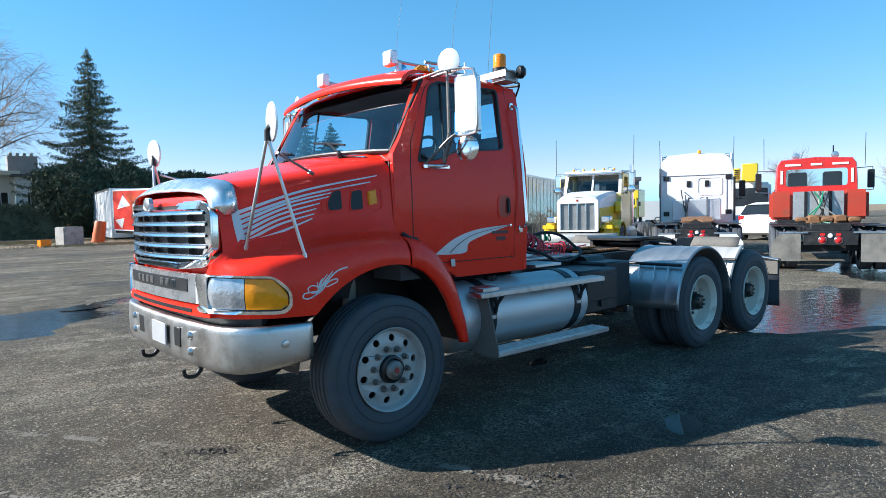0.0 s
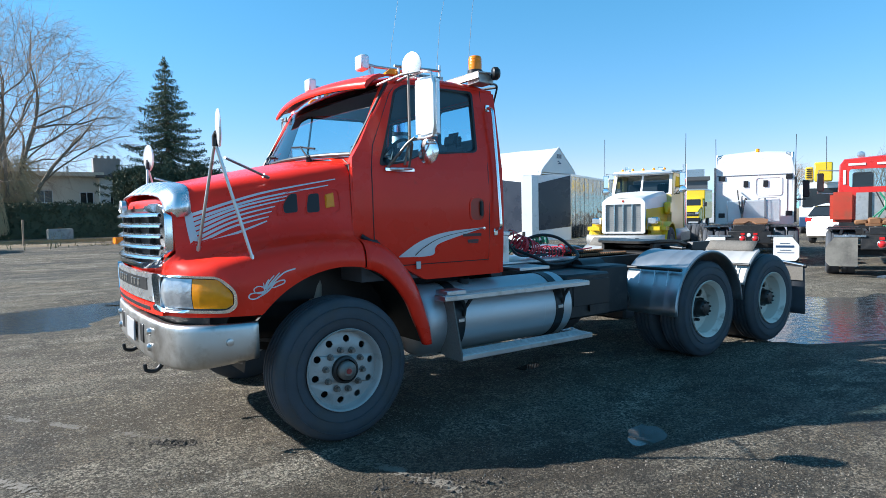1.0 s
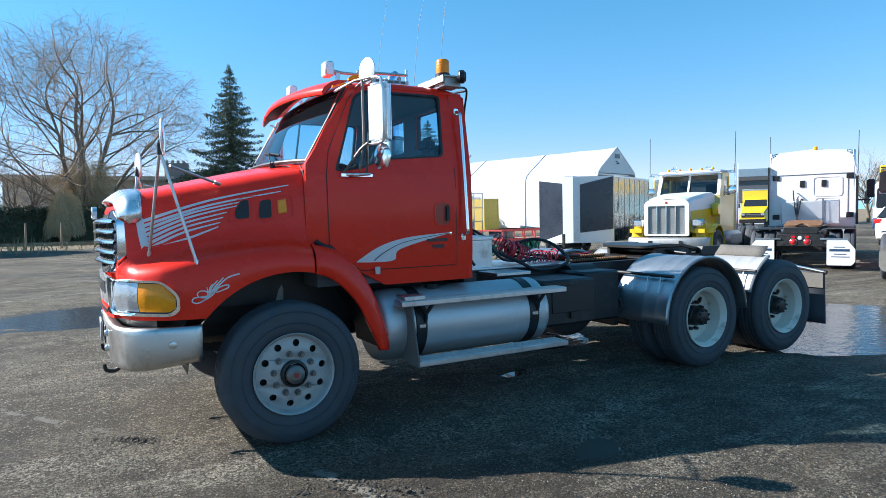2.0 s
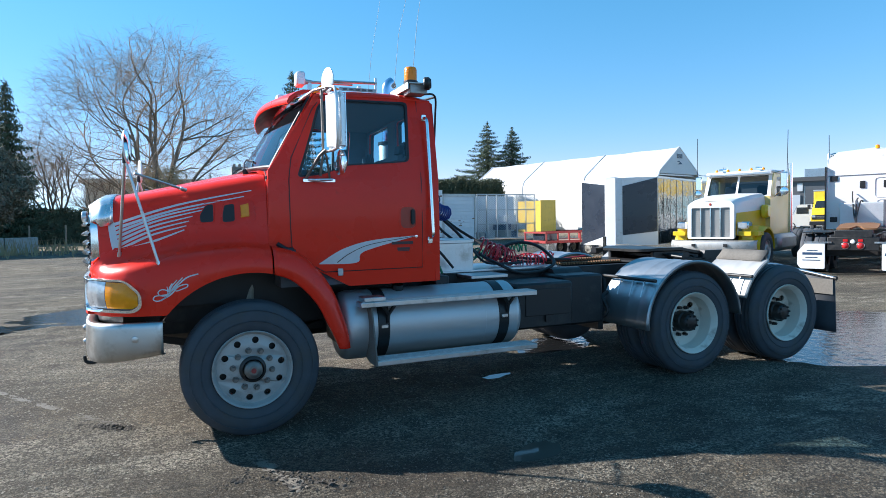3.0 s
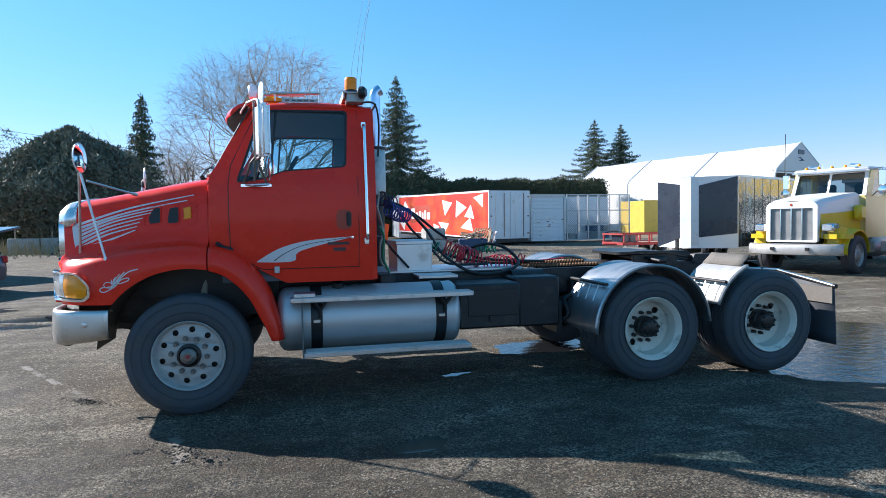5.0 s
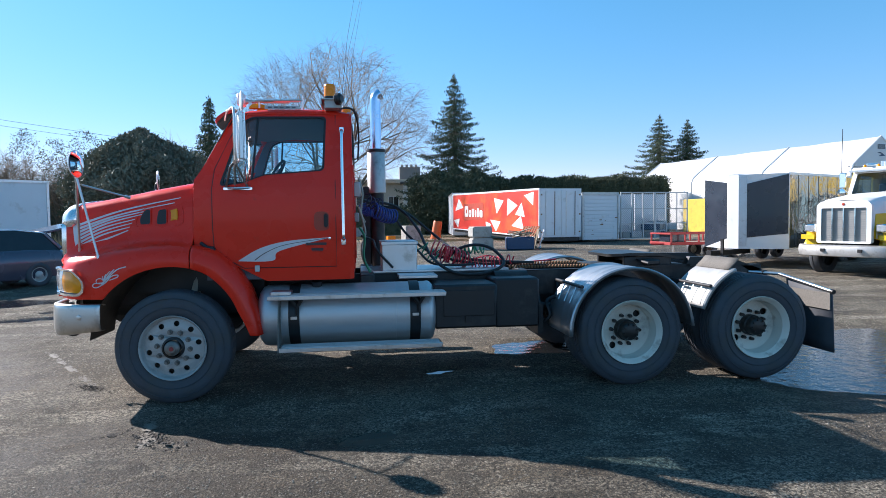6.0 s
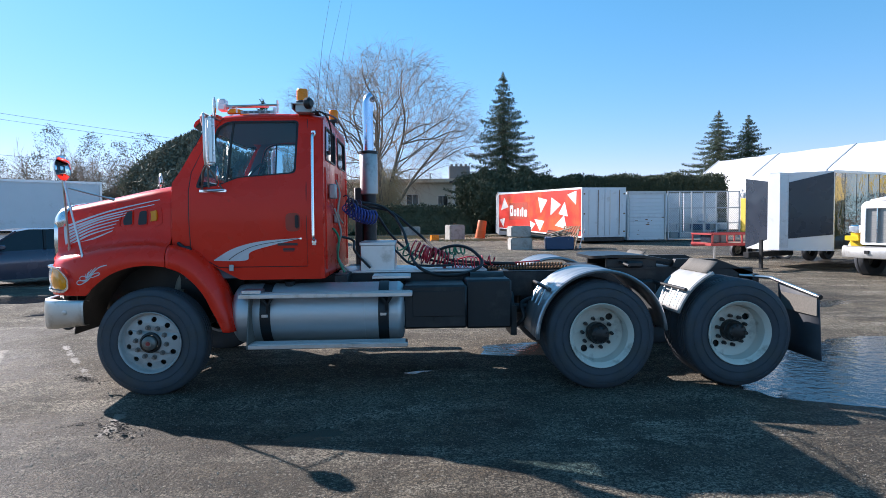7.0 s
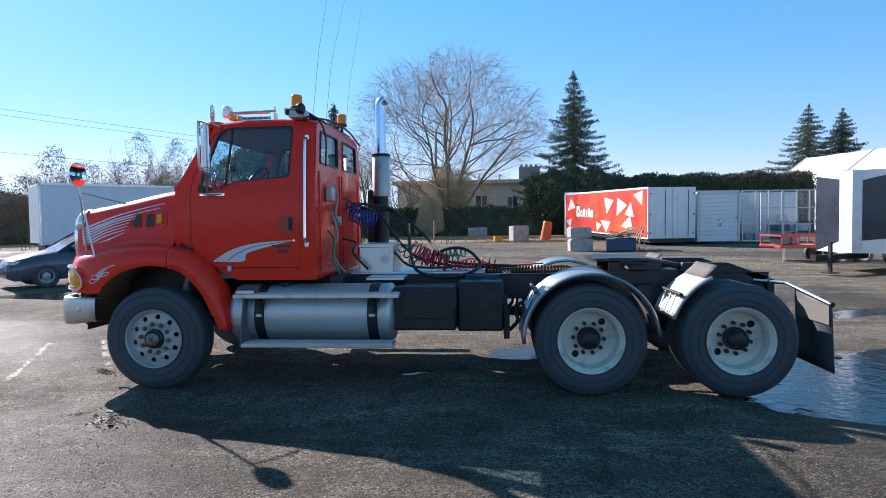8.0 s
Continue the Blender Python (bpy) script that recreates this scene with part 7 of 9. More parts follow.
for y0, y1 in ((-0.8, -0.4), (-0.14, 0.14), (0.4, 0.8)):
    solid("reflector", WHITE, rt, (4.225, 4.242, y0, y1, 2.72, 2.78))
for s in (-1, 1):
    solid("side_reflector", WHITE, rt, (4.225, 4.242, s * 0.86, s * 0.92, 2.2, 2.6))
    part("side_panel_body", (lambda b: box(b, 3.55, 4.2, min(s * 0.62, s * 1.22), max(s * 0.62, s * 1.22), 1.15, 1.98, 0.08, seg=2))(B()), DARKRED, rt, "faded red fuel box panel")
    ml = solid("west_coast_mirror", BLACK, rt, (5.5, 5.6, s * 1.42, s * 1.6, 2.05, 2.6), bev=0.02, lab="tall black mirror")
    part("mirror_loop", tube(B(), [(5.55, s * 1.0, 2.65), (5.55, s * 1.55, 2.68), (5.55, s * 1.58, 2.0), (5.55, s * 1.0, 1.95)], 0.018, 8), STEEL, ml)
    part("antenna", tube(B(), [(5.5, s * 1.35, 2.7), (5.5, s * 1.36, 3.7)], 0.009, 6), BLACK, rt)
    part("roof_lamp", lathe(B(), [(0.0, -0.06), (0.09, -0.04), (0.1, 0.03), (0.0, 0.05)], (4.6, s * 0.5, 3.03), "x", 16), STEEL, rt, "round roof work lamp")
    simple_wheel(rt, 6.9, s * 1.18, 0.51, 0.51, 0.28, RIMALU, 28, s)
part("work_lamp_pole", tube(B(), [(4.6, -0.45, 2.95), (4.6, -0.45, 3.3)], 0.02, 6), BLACK, rt)
solid("tread_panel", DULL_ALU, rt, (3.50, 3.56, -0.62, 0.62, 1.05, 1.95), lab="dull tread plate panel")
for y in (-0.3, 0.3):
    solid("panel_strap", BLACK, rt, (3.47, 3.5, y - 0.04, y + 0.04, 1.05, 1.95))
solid("hood", DARKRED, rt, (5.7, 7.6, -0.9, 0.9, 0.9, 1.9), bev=0.1)
solid("cab_base", FRAMEBLK, rt, (3.4, 5.8, -1.0, 1.0, 0.7, 1.15))
hr = random.Random(5)
for k in range(7):
    y = -0.25 + k * 0.07
    part("hanging_hose", tube(B(), bend([(3.45, y, 1.95), (3.35 - hr.random() * 0.1, y + hr.uniform(-0.2, 0.2), 1.6), (3.3, y + hr.uniform(-0.3, 0.3), 1.2), (3.1, y + hr.uniform(-0.2, 0.2), 1.05)], 6), 0.018, 6), (BLACKHOSE, CREAMHOSE, GREENHOSE)[k % 3], rt, "hanging hose")
for k in range(5):
    y = -0.55 + k * 0.27
    part("rusty_plate", (lambda b: box(b, 0.5 + 0.1 * k, 1.4, y - 0.12, y + 0.14, 1.15, 1.26 + 0.05 * (k % 2), 0.03))(B()), RUST, rt, "rust coloured coupling part")


# yellow and white conventional tractor facing the yard
yt = thing("yellow_tractor_truck", "white and yellow conventional tractor truck with tall chrome grille", "truck", at=at(13.75, 8.72, 23, 0))
GRILLE = material("grey_grille_mesh", (0.30, 0.30, 0.29), 0.5, 0.6, 0.2, 60)
bm = B()
rows = [[(x + 0.25 * abs(y / 1.22) ** 3, y, z) for x, z in ((0.06, 0.84), (0.0, 0.80), (-0.02, 0.68), (0.02, 0.55), (0.1, 0.53))] for y in np.linspace(-1.22, 1.22, 15)]
loft(bm, rows)
bmp = part("bumper", bm, DULL_ALU, yt, "dented steel bumper")
so = bmp.modifiers.new("thickness", "SOLIDIFY")
so.thickness = 0.01
for y in (-0.45, 0.45):
    solid("tow_hole", BLACK, bmp, (-0.035, 0.0, y - 0.05, y + 0.05, 0.66, 0.74))
gr = sheet("grille_shell", rounded([(-0.66, 0.88), (0.66, 0.88), (0.66, 1.86), (0.55, 1.96), (-0.55, 1.96), (-0.66, 1.86)], 0.06, 4), [rounded([(-0.55, 0.93), (0.55, 0.93), (0.55, 1.78), (-0.55, 1.78)], 0.03, 3)], lambda u, v, w: Vector((0.08 + w, u, v)), 0.12, WHITE, yt, "white grille shell")
solid("mesh", GRILLE, gr, (0.14, 0.16, -0.56, 0.56, 0.92, 1.79), lab="grey grille mesh")
for k in range(5):
    y = -0.55 + k * 0.275
    solid("grille_bar", CHROME, gr, (0.085, 0.14, y - 0.012, y + 0.012, 0.93, 1.78))
for k in range(14):
    z = 0.97 + k * 0.058
    solid("mesh_rib", GRILLE, gr, (0.13, 0.145, -0.55, 0.55, z, z + 0.012))
part("badge", lathe(B(), [(0, -0.015), (0.035, -0.012), (0.04, 0.01)], (0.08, 0, 1.875), "x", 20), DARKRED, gr, "small oval badge")
bm = B()
rows = []
for x, hw, zt in ((0.15, 0.64, 1.95), (0.3, 0.68, 2.0), (0.9, 0.74, 2.07), (1.6, 0.80, 2.15), (2.25, 0.86, 2.2)):
    rows.append([(x, -hw, 1.0), (x, -hw, zt - 0.35), (x, -hw + 0.02, zt - 0.1), (x, -hw + 0.12, zt), (x, 0, zt + 0.03), (x, hw - 0.12, zt), (x, hw - 0.02, zt - 0.1), (x, hw, zt - 0.35), (x, hw, 1.0)])
loft(bm, rows)
hd = part("hood", bm, WHITE, yt, "white hood", sharp=40)
for s in (-1, 1):
    sheet("side_band", [(0.2, 1.0), (2.2, 1.0), (2.2, 1.72), (1.2, 1.66), (0.25, 1.62)], [], lambda u, v, w: Vector((u, s * (interp(u, [0.15, 0.3, 0.9, 1.6, 2.25], [0.64, 0.68, 0.74, 0.80, 0.86]) + 0.012) - w * s, v)), 0.01, YELLOW, yt, "yellow hood side")
    rows = []
    for k in range(15):
        a = radians(-5 + 190 * k / 14)
        r0 = 0.62
        x, z = 1.23 - math.cos(a) * r0 * (1.25 if k < 7 else 1), 0.60 + math.sin(a) * 0.60
        rows.append([(x, s * 1.22, z - 0.05), (x, s * 1.23, z), (x, s * 1.1, z + 0.035), (x, s * 0.85, z + 0.05), (x, s * 0.64, z + 0.08)])
    bm = B()
    loft(bm, rows)
    fd = part("fender", bm, YELLOW, yt, "bright yellow fender", sharp=60)
    part("fender_front", box(B(), 0.20, 1.0, min(s * 0.64, s * 1.22), max(s * 0.64, s * 1.22), 0.82, 1.24, 0.15, seg=4), YELLOW, fd)
    solid("headlamp_pod", CHROME, yt, (0.14, 0.5, min(s * 0.72, s * 1.02), max(s * 0.72, s * 1.02), 1.16, 1.37), bev=0.03, lab="chrome headlamp pod")
    solid("headlamp", LENS, yt, (0.125, 0.15, min(s * 0.75, s * 0.99), max(s * 0.75, s * 0.99), 1.19, 1.34), bev=0.01, lab="rectangular headlamp")
    simple_wheel(yt, 1.23, s * 1.22, 0.52, 0.52, 0.28, DULL_ALU, 32, s)
    tk = solid("side_tank", DULL_ALU, yt, (2.6, 4.4, min(s * 0.65, s * 1.2), max(s * 0.65, s * 1.2), 0.42, 0.95), bev=0.12, lab="grey fuel tank")
    solid("air_cleaner", YELLOW, yt, (1.75, 2.15, min(s * 0.84, s * 1.05), max(s * 0.84, s * 1.05), 1.45, 1.85), bev=0.06)
    mr = new("mirror")
    mr.parent = yt
    part("mirror_loop", tube(B(), [(2.7, s * 0.98, 2.85), (2.55, s * 1.28, 2.88), (2.55, s * 1.33, 2.4), (2.6, s * 1.0, 2.1)], 0.018, 8), CHROME, mr, "chrome mirror frame")
    solid("mirror_head", CHROME, mr, (2.52, 2.6, min(s * 1.18, s * 1.38), max(s * 1.18, s * 1.38), 2.38, 2.82), bev=0.02, lab="chrome mirror head")
    part("round_mirror", lathe(B(), [(0, -0.03), (0.12, 0.0), (0.1, 0.03), (0, 0.03)], (2.5, s * 1.3, 2.25), "x", 18), CHROME, mr)
    part("antenna", tube(B(), [(2.6, s * 1.35, 2.8), (2.65, s * 1.36, 4.1)], 0.009, 6), BLACK, yt, "whip antenna")
    part("stack", tube(B(), [(4.25, s * 1.02, 0.9), (4.25, s * 1.02, 3.2)], 0.07, 14), CHROME, yt, "chrome exhaust stack")
# cab with real windows
for s in (-1, 1):
    dw = rounded([(2.62, 2.12), (3.55, 2.12), (3.55, 2.72), (2.85, 2.72)], 0.05, 3)
    sheet("cab_side", [(2.2, 0.95), (2.2, 2.05), (2.55, 2.82), (4.1, 2.82), (4.1, 0.95)], [dw], lambda u, v, w: Vector((u, s * (1.0 - w), v)), 0.04, BEIGE, yt, "faded yellow cab side")
    bm = B()
    bm.faces.new([bm.verts.new((u, s * 0.985, v)) for u, v in dw])
    part("door_window", bm, TRUCKGLASS, yt, smooth=False)
sheet("cab_back", [(-0.96, 0.95), (0.96, 0.95), (0.96, 2.82), (-0.96, 2.82)], [rounded([(-0.75, 2.15), (0.75, 2.15), (0.75, 2.66), (-0.75, 2.66)], 0.06, 3)], lambda u, v, w: Vector((4.06 + w, u, v)), 0.04, BEIGE, yt, "faded yellow cab back with a window")
solid("firewall", BEIGE, yt, (2.2, 2.26, -0.98, 0.98, 0.95, 2.12))
rf = solid("roof", WHITE, yt, (2.42, 4.12, -1.01, 1.01, 2.82, 2.93), bev=0.05, lab="white cab roof")
solid("cab_visor", STEEL, yt, (2.28, 2.5, -0.98, 0.98, 2.80, 2.85))
wsf = lambda u, v, w: Vector((2.22 + (v - 2.12) * 0.45 + w, u, v))
sheet("windshield_frame", rounded([(-1.0, 2.08), (1.0, 2.08), (0.96, 2.84), (-0.96, 2.84)], 0.03, 2), [rounded([(-0.90, 2.14), (-0.03, 2.14), (-0.03, 2.77), (-0.87, 2.77)], 0.05, 3), rounded([(0.03, 2.14), (0.90, 2.14), (0.87, 2.77), (0.03, 2.77)], 0.05, 3)], wsf, 0.04, WHITE, yt, "white windshield frame")
bm = B()
bm.faces.new([bm.verts.new(wsf(u, v, 0.02)) for u, v in ((-0.92, 2.12), (0.92, 2.12), (0.89, 2.79), (-0.89, 2.79))])
part("windshield", bm, TRUCKGLASS, yt, "windshield", smooth=False)
solid("dash", INTERIOR, yt, (2.3, 2.7, -0.95, 0.95, 1.8, 2.12))
for y in (-0.5, 0.5):
    solid("seat_back", SEATCLOTH, yt, (3.4, 3.55, y - 0.25, y + 0.25, 1.6, 2.5), bev=0.05)
for k in range(5):
    part("roof_marker", lathe(B(), [(0.05, 0), (0.045, 0.05), (0.02, 0.08), (0, 0.085)], (2.55, -0.7 + k * 0.35, 2.93), "z", 12), AMBER, rf, "amber cab marker lamp")
for y in (-0.55, 0.55):
    part("roof_horn", tube(B(), [(2.35, y, 3.0), (2.9, y, 3.02)], 0.03, 8), CHROME, rf)
for y in (-0.43, 0.43):
    solid("frame_rail", FRAMEBLK, yt, (0.2, 8.4, y - 0.04, y + 0.04, 0.75, 1.0))
for x in (6.3, 7.65):
    for s in (-1, 1):
        for k in (0, 1):
            simple_wheel(yt, x, s * (1.22 - k * 0.32), 0.51, 0.51, 0.27, RIMALU, 30, s)
solid("radiator_core", FRAMEBLK, yt, (0.2, 2.2, -0.6, 0.6, 0.6, 1.9))


# ---- long snack trailer, containers, cage ----
def frame_of(p, q):
    d = Vector((q[0] - p[0], q[1] - p[1]))
    return Matrix.Translation((p[0], p[1], 0)) @ Matrix.Rotation(math.atan2(d.y, d.x), 4, "Z"), d.length


m, ln = frame_of((11.6, 28.5), (9.05, 44.4))
ct = thing("box_trailer", "long red printed box trailer with white rear doors resting low", "trailer", at=m @ pose(0, 0, 0.07, 0, -1.3, 0))
bm = B()
box(bm, 0, ln, -2.6, 0, 0.50, 3.25, 0.0)
part("body", bm, TRAILERWHITE, ct, "white trailer body", sharp=20)
sk = solid("printed_side", CRISPRED, ct, (0.06, ln - 0.06, 0.0, 0.012, 0.55, 3.16), lab="red printed trailer side")
tr = random.Random(11)
for x, z, s, a in ((1.2, 2.75, 0.5, 0.3), (3.0, 1.2, 0.55, 2.0), (4.2, 2.2, 0.62, 1.2), (6.3, 2.35, 0.6, 0.9), (6.8, 1.1, 0.55, 2.8), (2.6, 2.0, 0.5, 4.0), (14.6, 2.3, 0.6, 1.6), (15.0, 0.95, 0.5, 0.5), (8.2, 0.9, 0.4, 1.0)):
    pts = [(x + 1.9 * s * math.cos(a + k * 2.094 + 0.35 * math.sin(k * 5)), z + s * math.sin(a + k * 2.094 + 0.35 * math.sin(k * 5))) for k in range(3)]
    sheet("pale_triangle", rounded([(min(max(u, 0.1), ln - 0.1), min(max(v, 0.6), 3.1)) for u, v in pts], 0.08, 3), [], lambda u, v, w: Vector((u, 0.022 - w, v)), 0.01, WHITE, sk, "pale printed triangle")
sheet("print_block", rounded([(9.0, 1.35), (13.4, 1.2), (13.4, 2.45), (9.0, 2.55)], 0.3, 4), [], lambda u, v, w: Vector((u, 0.022 - w, v)), 0.01, DARKRED, sk, "dark printed block")
for k, (x0, x1, z0, z1) in enumerate(((12.3, 13.1, 1.5, 2.3), (11.6, 12.15, 1.5, 2.0), (10.95, 11.45, 1.5, 2.1), (10.5, 10.75, 1.5, 2.0), (9.95, 10.35, 1.5, 2.15), (9.2, 9.8, 1.5, 2.0))):
    o = rounded([(x0, z0), (x1, z0), (x1, z1), (x0, z1)], 0.16, 4)
    c = ((x0 + x1) / 2, (z0 + z1) / 2)
    sheet("print_mark", o, [[(c[0] + (a - c[0]) * 0.35, c[1] + (b - c[1]) * 0.35) for a, b in o]] if k in (0, 1) else [], lambda u, v, w: Vector((u, 0.034 - w, v)), 0.012, WHITE, sk, "pale lettering shape")
solid("edge_rail", TRAILERWHITE, ct, (0, ln, -0.01, 0.03, 3.16, 3.27), (0, ln, -0.01, 0.03, 0.47, 0.55), (-0.01, 0.07, -0.02, 0.03, 0.5, 3.25), (ln - 0.07, ln + 0.01, -0.02, 0.03, 0.5, 3.25), lab="white edge rail")
for y in (-1.33, -0.06):
    dr = solid("rear_door", TRAILERWHITE, ct, (-0.04, 0.0, y - 1.2, y, 0.6, 3.15), bev=0.008, lab="white rear door")
    for o in (0.3, 0.85):
        part("lock_bar", tube(B(), [(-0.06, y - o, 0.62), (-0.06, y - o, 3.1)], 0.02, 6), RUST if o > 0.5 else STEEL, dr)
    for z in (0.8, 1.8, 2.9):
        solid("hinge", RUST, dr, (-0.055, -0.035, y - 0.08 if y > -1 else y - 1.2, y if y > -1 else y - 1.1, z - 0.04, z + 0.04))
solid("under_frame", FRAMEBLK, ct, (0.0, ln, -2.5, -0.1, 0.28, 0.5))

m, ln = frame_of((9.15, 45.4), (10.2, 55.5))
wc = thing("white_container", "plain white box container behind the red trailer", "container", at=m)
solid("body", TRAILERWHITE, wc, (0, ln, -2.5, 0, 0.35, 3.85), bev=0.02, lab="white container body")
solid("edge_rail", STEEL, wc, (-0.02, ln + 0.02, -0.02, 0.03, 3.75, 3.88), (ln - 0.08, ln + 0.02, -0.02, 0.03, 0.35, 3.85))
solid("ground_skid", FRAMEBLK, wc, (0.2, ln - 0.2, -2.3, -0.2, 0.0, 0.35))

U = Vector((0.987, 0.16))
def along(p, w):
    return (p[0] + U.x * w, p[1] + U.y * w)


m, ln = frame_of((14.5, 29.6), along((14.5, 29.6), 2.44))
c2 = thing("shipping_container", "pale corrugated steel container with rust and a roll door", "container", at=m)
zb = 0.34
bm = B()
box(bm, 0, 2.44, 0.03, 6.0, zb, zb + 2.75, 0.02)
part("body", bm, TRAILERWHITE, c2, "white container body")
for k in range(11):
    z = zb + 0.18 + k * 0.22
    part("door_slat", (lambda b: box(b, 0.14, 2.30, -0.005, 0.03, z, z + 0.20, 0.012))(B()), TRAILERWHITE, c2, "pale door slat")
solid("door_post", DULL_ALU, c2, (0, 0.1, -0.03, 0.05, zb, zb + 2.8), (2.34, 2.44, -0.03, 0.05, zb, zb + 2.8), (0, 2.44, -0.03, 0.05, zb + 2.62, zb + 2.8), lab="grey door posts")
for k in range(9):
    x = 0.3 + tr.random() * 1.9
    z = zb + 0.3 + tr.random() * 1.0
    solid("rust_scab", RUST, c2, (x, x + 0.05 + 0.2 * tr.random(), -0.009, 0.0, z, z + 0.02 + 0.05 * tr.random()))

for i in range(2):
    p = along((17.08, 30.05), i * 2.38)
    m, ln = frame_of(p, along(p, 2.3))
    cg = thing("storage_cage", "galvanised mesh storage cage with pale stock inside", "cage", "mesh cages by the container", at=m)
    for x in (0.0, 0.77, 1.53, 2.3):
        solid("post", WIRE, cg, (x - 0.03, x + 0.03, 0, 0.06, 0.33, 3.15))
    for z in (0.36, 1.25, 2.15, 3.12):
        solid("rail", WIRE, cg, (0, 2.3, 0, 0.06, z - 0.03, z + 0.03))
    bm = B()
    for k in range(38):
        for s in (-1, 1):
            x0 = -2.6 + k * 0.14
            a, b = (x0, 0.4), (x0 + 2.7, 3.1)
            if s < 0:
                a, b = (2.3 - x0, 0.4), (2.3 - x0 - 2.7, 3.1)
            lo, hi = 0.0, 1.0
            dx = b[0] - a[0]
            t0, t1 = sorted(((0 - a[0]) / dx, (2.3 - a[0]) / dx))
            t0, t1 = max(0, t0), min(1, t1)
            if t1 - t0 > 0.02:
                tube(bm, [(a[0] + dx * t, 0.03, a[1] + (b[1] - a[1]) * t) for t in (t0, t1)], 0.010, 3)
    tagged(part("wire_mesh", bm, WIRE, cg, "diamond wire mesh"), kind="stuff")
    solid("back_sheet", TRAILERWHITE, cg, (0, 2.3, 2.2, 2.25, 0.33, 3.1))
    for k in range(7):
        x, z = tr.uniform(0.1, 1.6), 0.34 + 0.5 * (k // 3)
        solid("stock_bale", (TRAILERWHITE, CONCRETE, BLUEPLASTIC)[k % 3], cg, (x, x + tr.uniform(0.4, 0.7), 0.4 + tr.random(), 1.6 + tr.random() * 0.5, z, z + tr.uniform(0.35, 0.5)), bev=0.04)

m, ln = frame_of((33.35, 48.4), (35.3, 48.72))
yb = thing("yellow_container", "ochre yellow steel box container", "container", at=m)
bm = B()
box(bm, 0, ln, 0, 3.5, 0.15, 3.3, 0.03)
part("body", bm, DARKYELLOW, yb, "ochre box body")
solid("corner_post", DARKYELLOW, yb, (-0.02, 0.08, -0.03, 0.08, 0.1, 3.35), (ln - 0.08, ln + 0.02, -0.03, 0.08, 0.1, 3.35), (0, ln, -0.03, 0.06, 3.2, 3.35))

# red utility trailer
rtl = thing("red_trailer", "low red steel utility trailer with a dark box on its front", "trailer", at=at(13.0, 16.9, 2, 0.02))
REDRAIL = material("worn_red_trailer_paint", (0.30, 0.022, 0.02), 0.55, 0.0, 0.2, 6, dirt=(0.12, 0.06, 0.05), dirt_at=0.66)
for y in (-0.75, 0.75):
    solid("side_beam", REDRAIL, rtl, (0.0, 3.4, y - 0.04, y + 0.04, 0.55, 0.66), bev=0.008, lab="red steel side beam")
    solid("top_rail", REDRAIL, rtl, (0.0, 3.4, y - 0.03, y + 0.03, 0.94, 1.0), bev=0.006)
    for k in range(7):
        solid("stake", REDRAIL, rtl, (k * 0.55, k * 0.55 + 0.05, y - 0.025, y + 0.025, 0.66, 0.94))
solid("front_beam", REDRAIL, rtl, (-0.04, 0.04, -0.78, 0.78, 0.55, 0.66), bev=0.008)
solid("front_rail", REDRAIL, rtl, (-0.03, 0.03, -0.78, 0.78, 0.94, 1.0), bev=0.006)
solid("deck", WOOD, rtl, (0.0, 3.4, -0.7, 0.7, 0.60, 0.64), lab="plank deck")
for s in (-1, 1):
    part("tongue_beam", tube(B(), [(0.3, s * 0.6, 0.58), (-0.25, s * 0.12, 0.58), (-0.35, 0, 0.58)], 0.04, 6), REDRAIL, rtl, "red tongue beam")
solid("dark_box", CHARCOAL, rtl, (0.1, 0.75, -0.5, 0.3, 0.66, 0.96), bev=0.02, lab="dark box on the deck")
solid("leg", STEEL, rtl, (0.10, 0.16, -0.70, -0.64, 0.0, 0.56), (0.04, 0.22, -0.76, -0.58, 0.0, 0.02))
for x in (1.9, 2.6):
    for s in (-1, 1):
        simple_wheel(rtl, x, s * 0.98, 0.31, 0.31, 0.2, RIMWHITE, 20, s)


# ---- white tunnel tent ----
tent = thing("tunnel_tent", "large white tarpaulin storage tent with open gable", "tent", at=Matrix.Translation((44.4, 41.3, 0)) @ Matrix.Rotation(math.atan2(65.5 - 41.3, 37.6 - 44.4), 4, "Z"))
prof = [(-3.7, 0.3), (-3.72, 3.0), (-3.65, 5.1), (-3.4, 5.65), (-2.9, 6.05), (0, 8.05), (2.9, 6.05), (3.4, 5.65), (3.65, 5.1), (3.72, 3.0), (3.7, 0.3)]
bm = B()
rows = []
for k in range(31):
    x = k * 0.85
    sag = 0.05 * math.sin(k * math.pi / 5) ** 2
    rows.append([(x, y + (0.03 * noise.noise(Vector((x, y, z)))), z - (sag if z > 5 else 0)) for y, z in prof])
loft(bm, rows)
cv = part("cover", bm, TENT, tent, "white tarpaulin cover", sharp=70)
for x in (0.0, 8.5, 17.0, 25.5):
    bm = B()
    tube(bm, [(x, y, z + 0.02) for y, z in prof], 0.09, 6)
    part("rib", bm, TENT, tent, "tarpaulin seam over a frame arch")
sheet("gable", [(-3.4, 5.5), (-2.9, 6.02), (0, 8.0), (2.9, 6.02), (3.4, 5.5)], [], lambda u, v, w: Vector((-0.05 + w, u, v)), 0.05, TENT, tent, "white gable sheet")
solid("gable_vent", CHARCOAL, tent, (-0.09, -0.04, -0.45, 0.45, 7.0, 7.4), lab="dark gable vent")
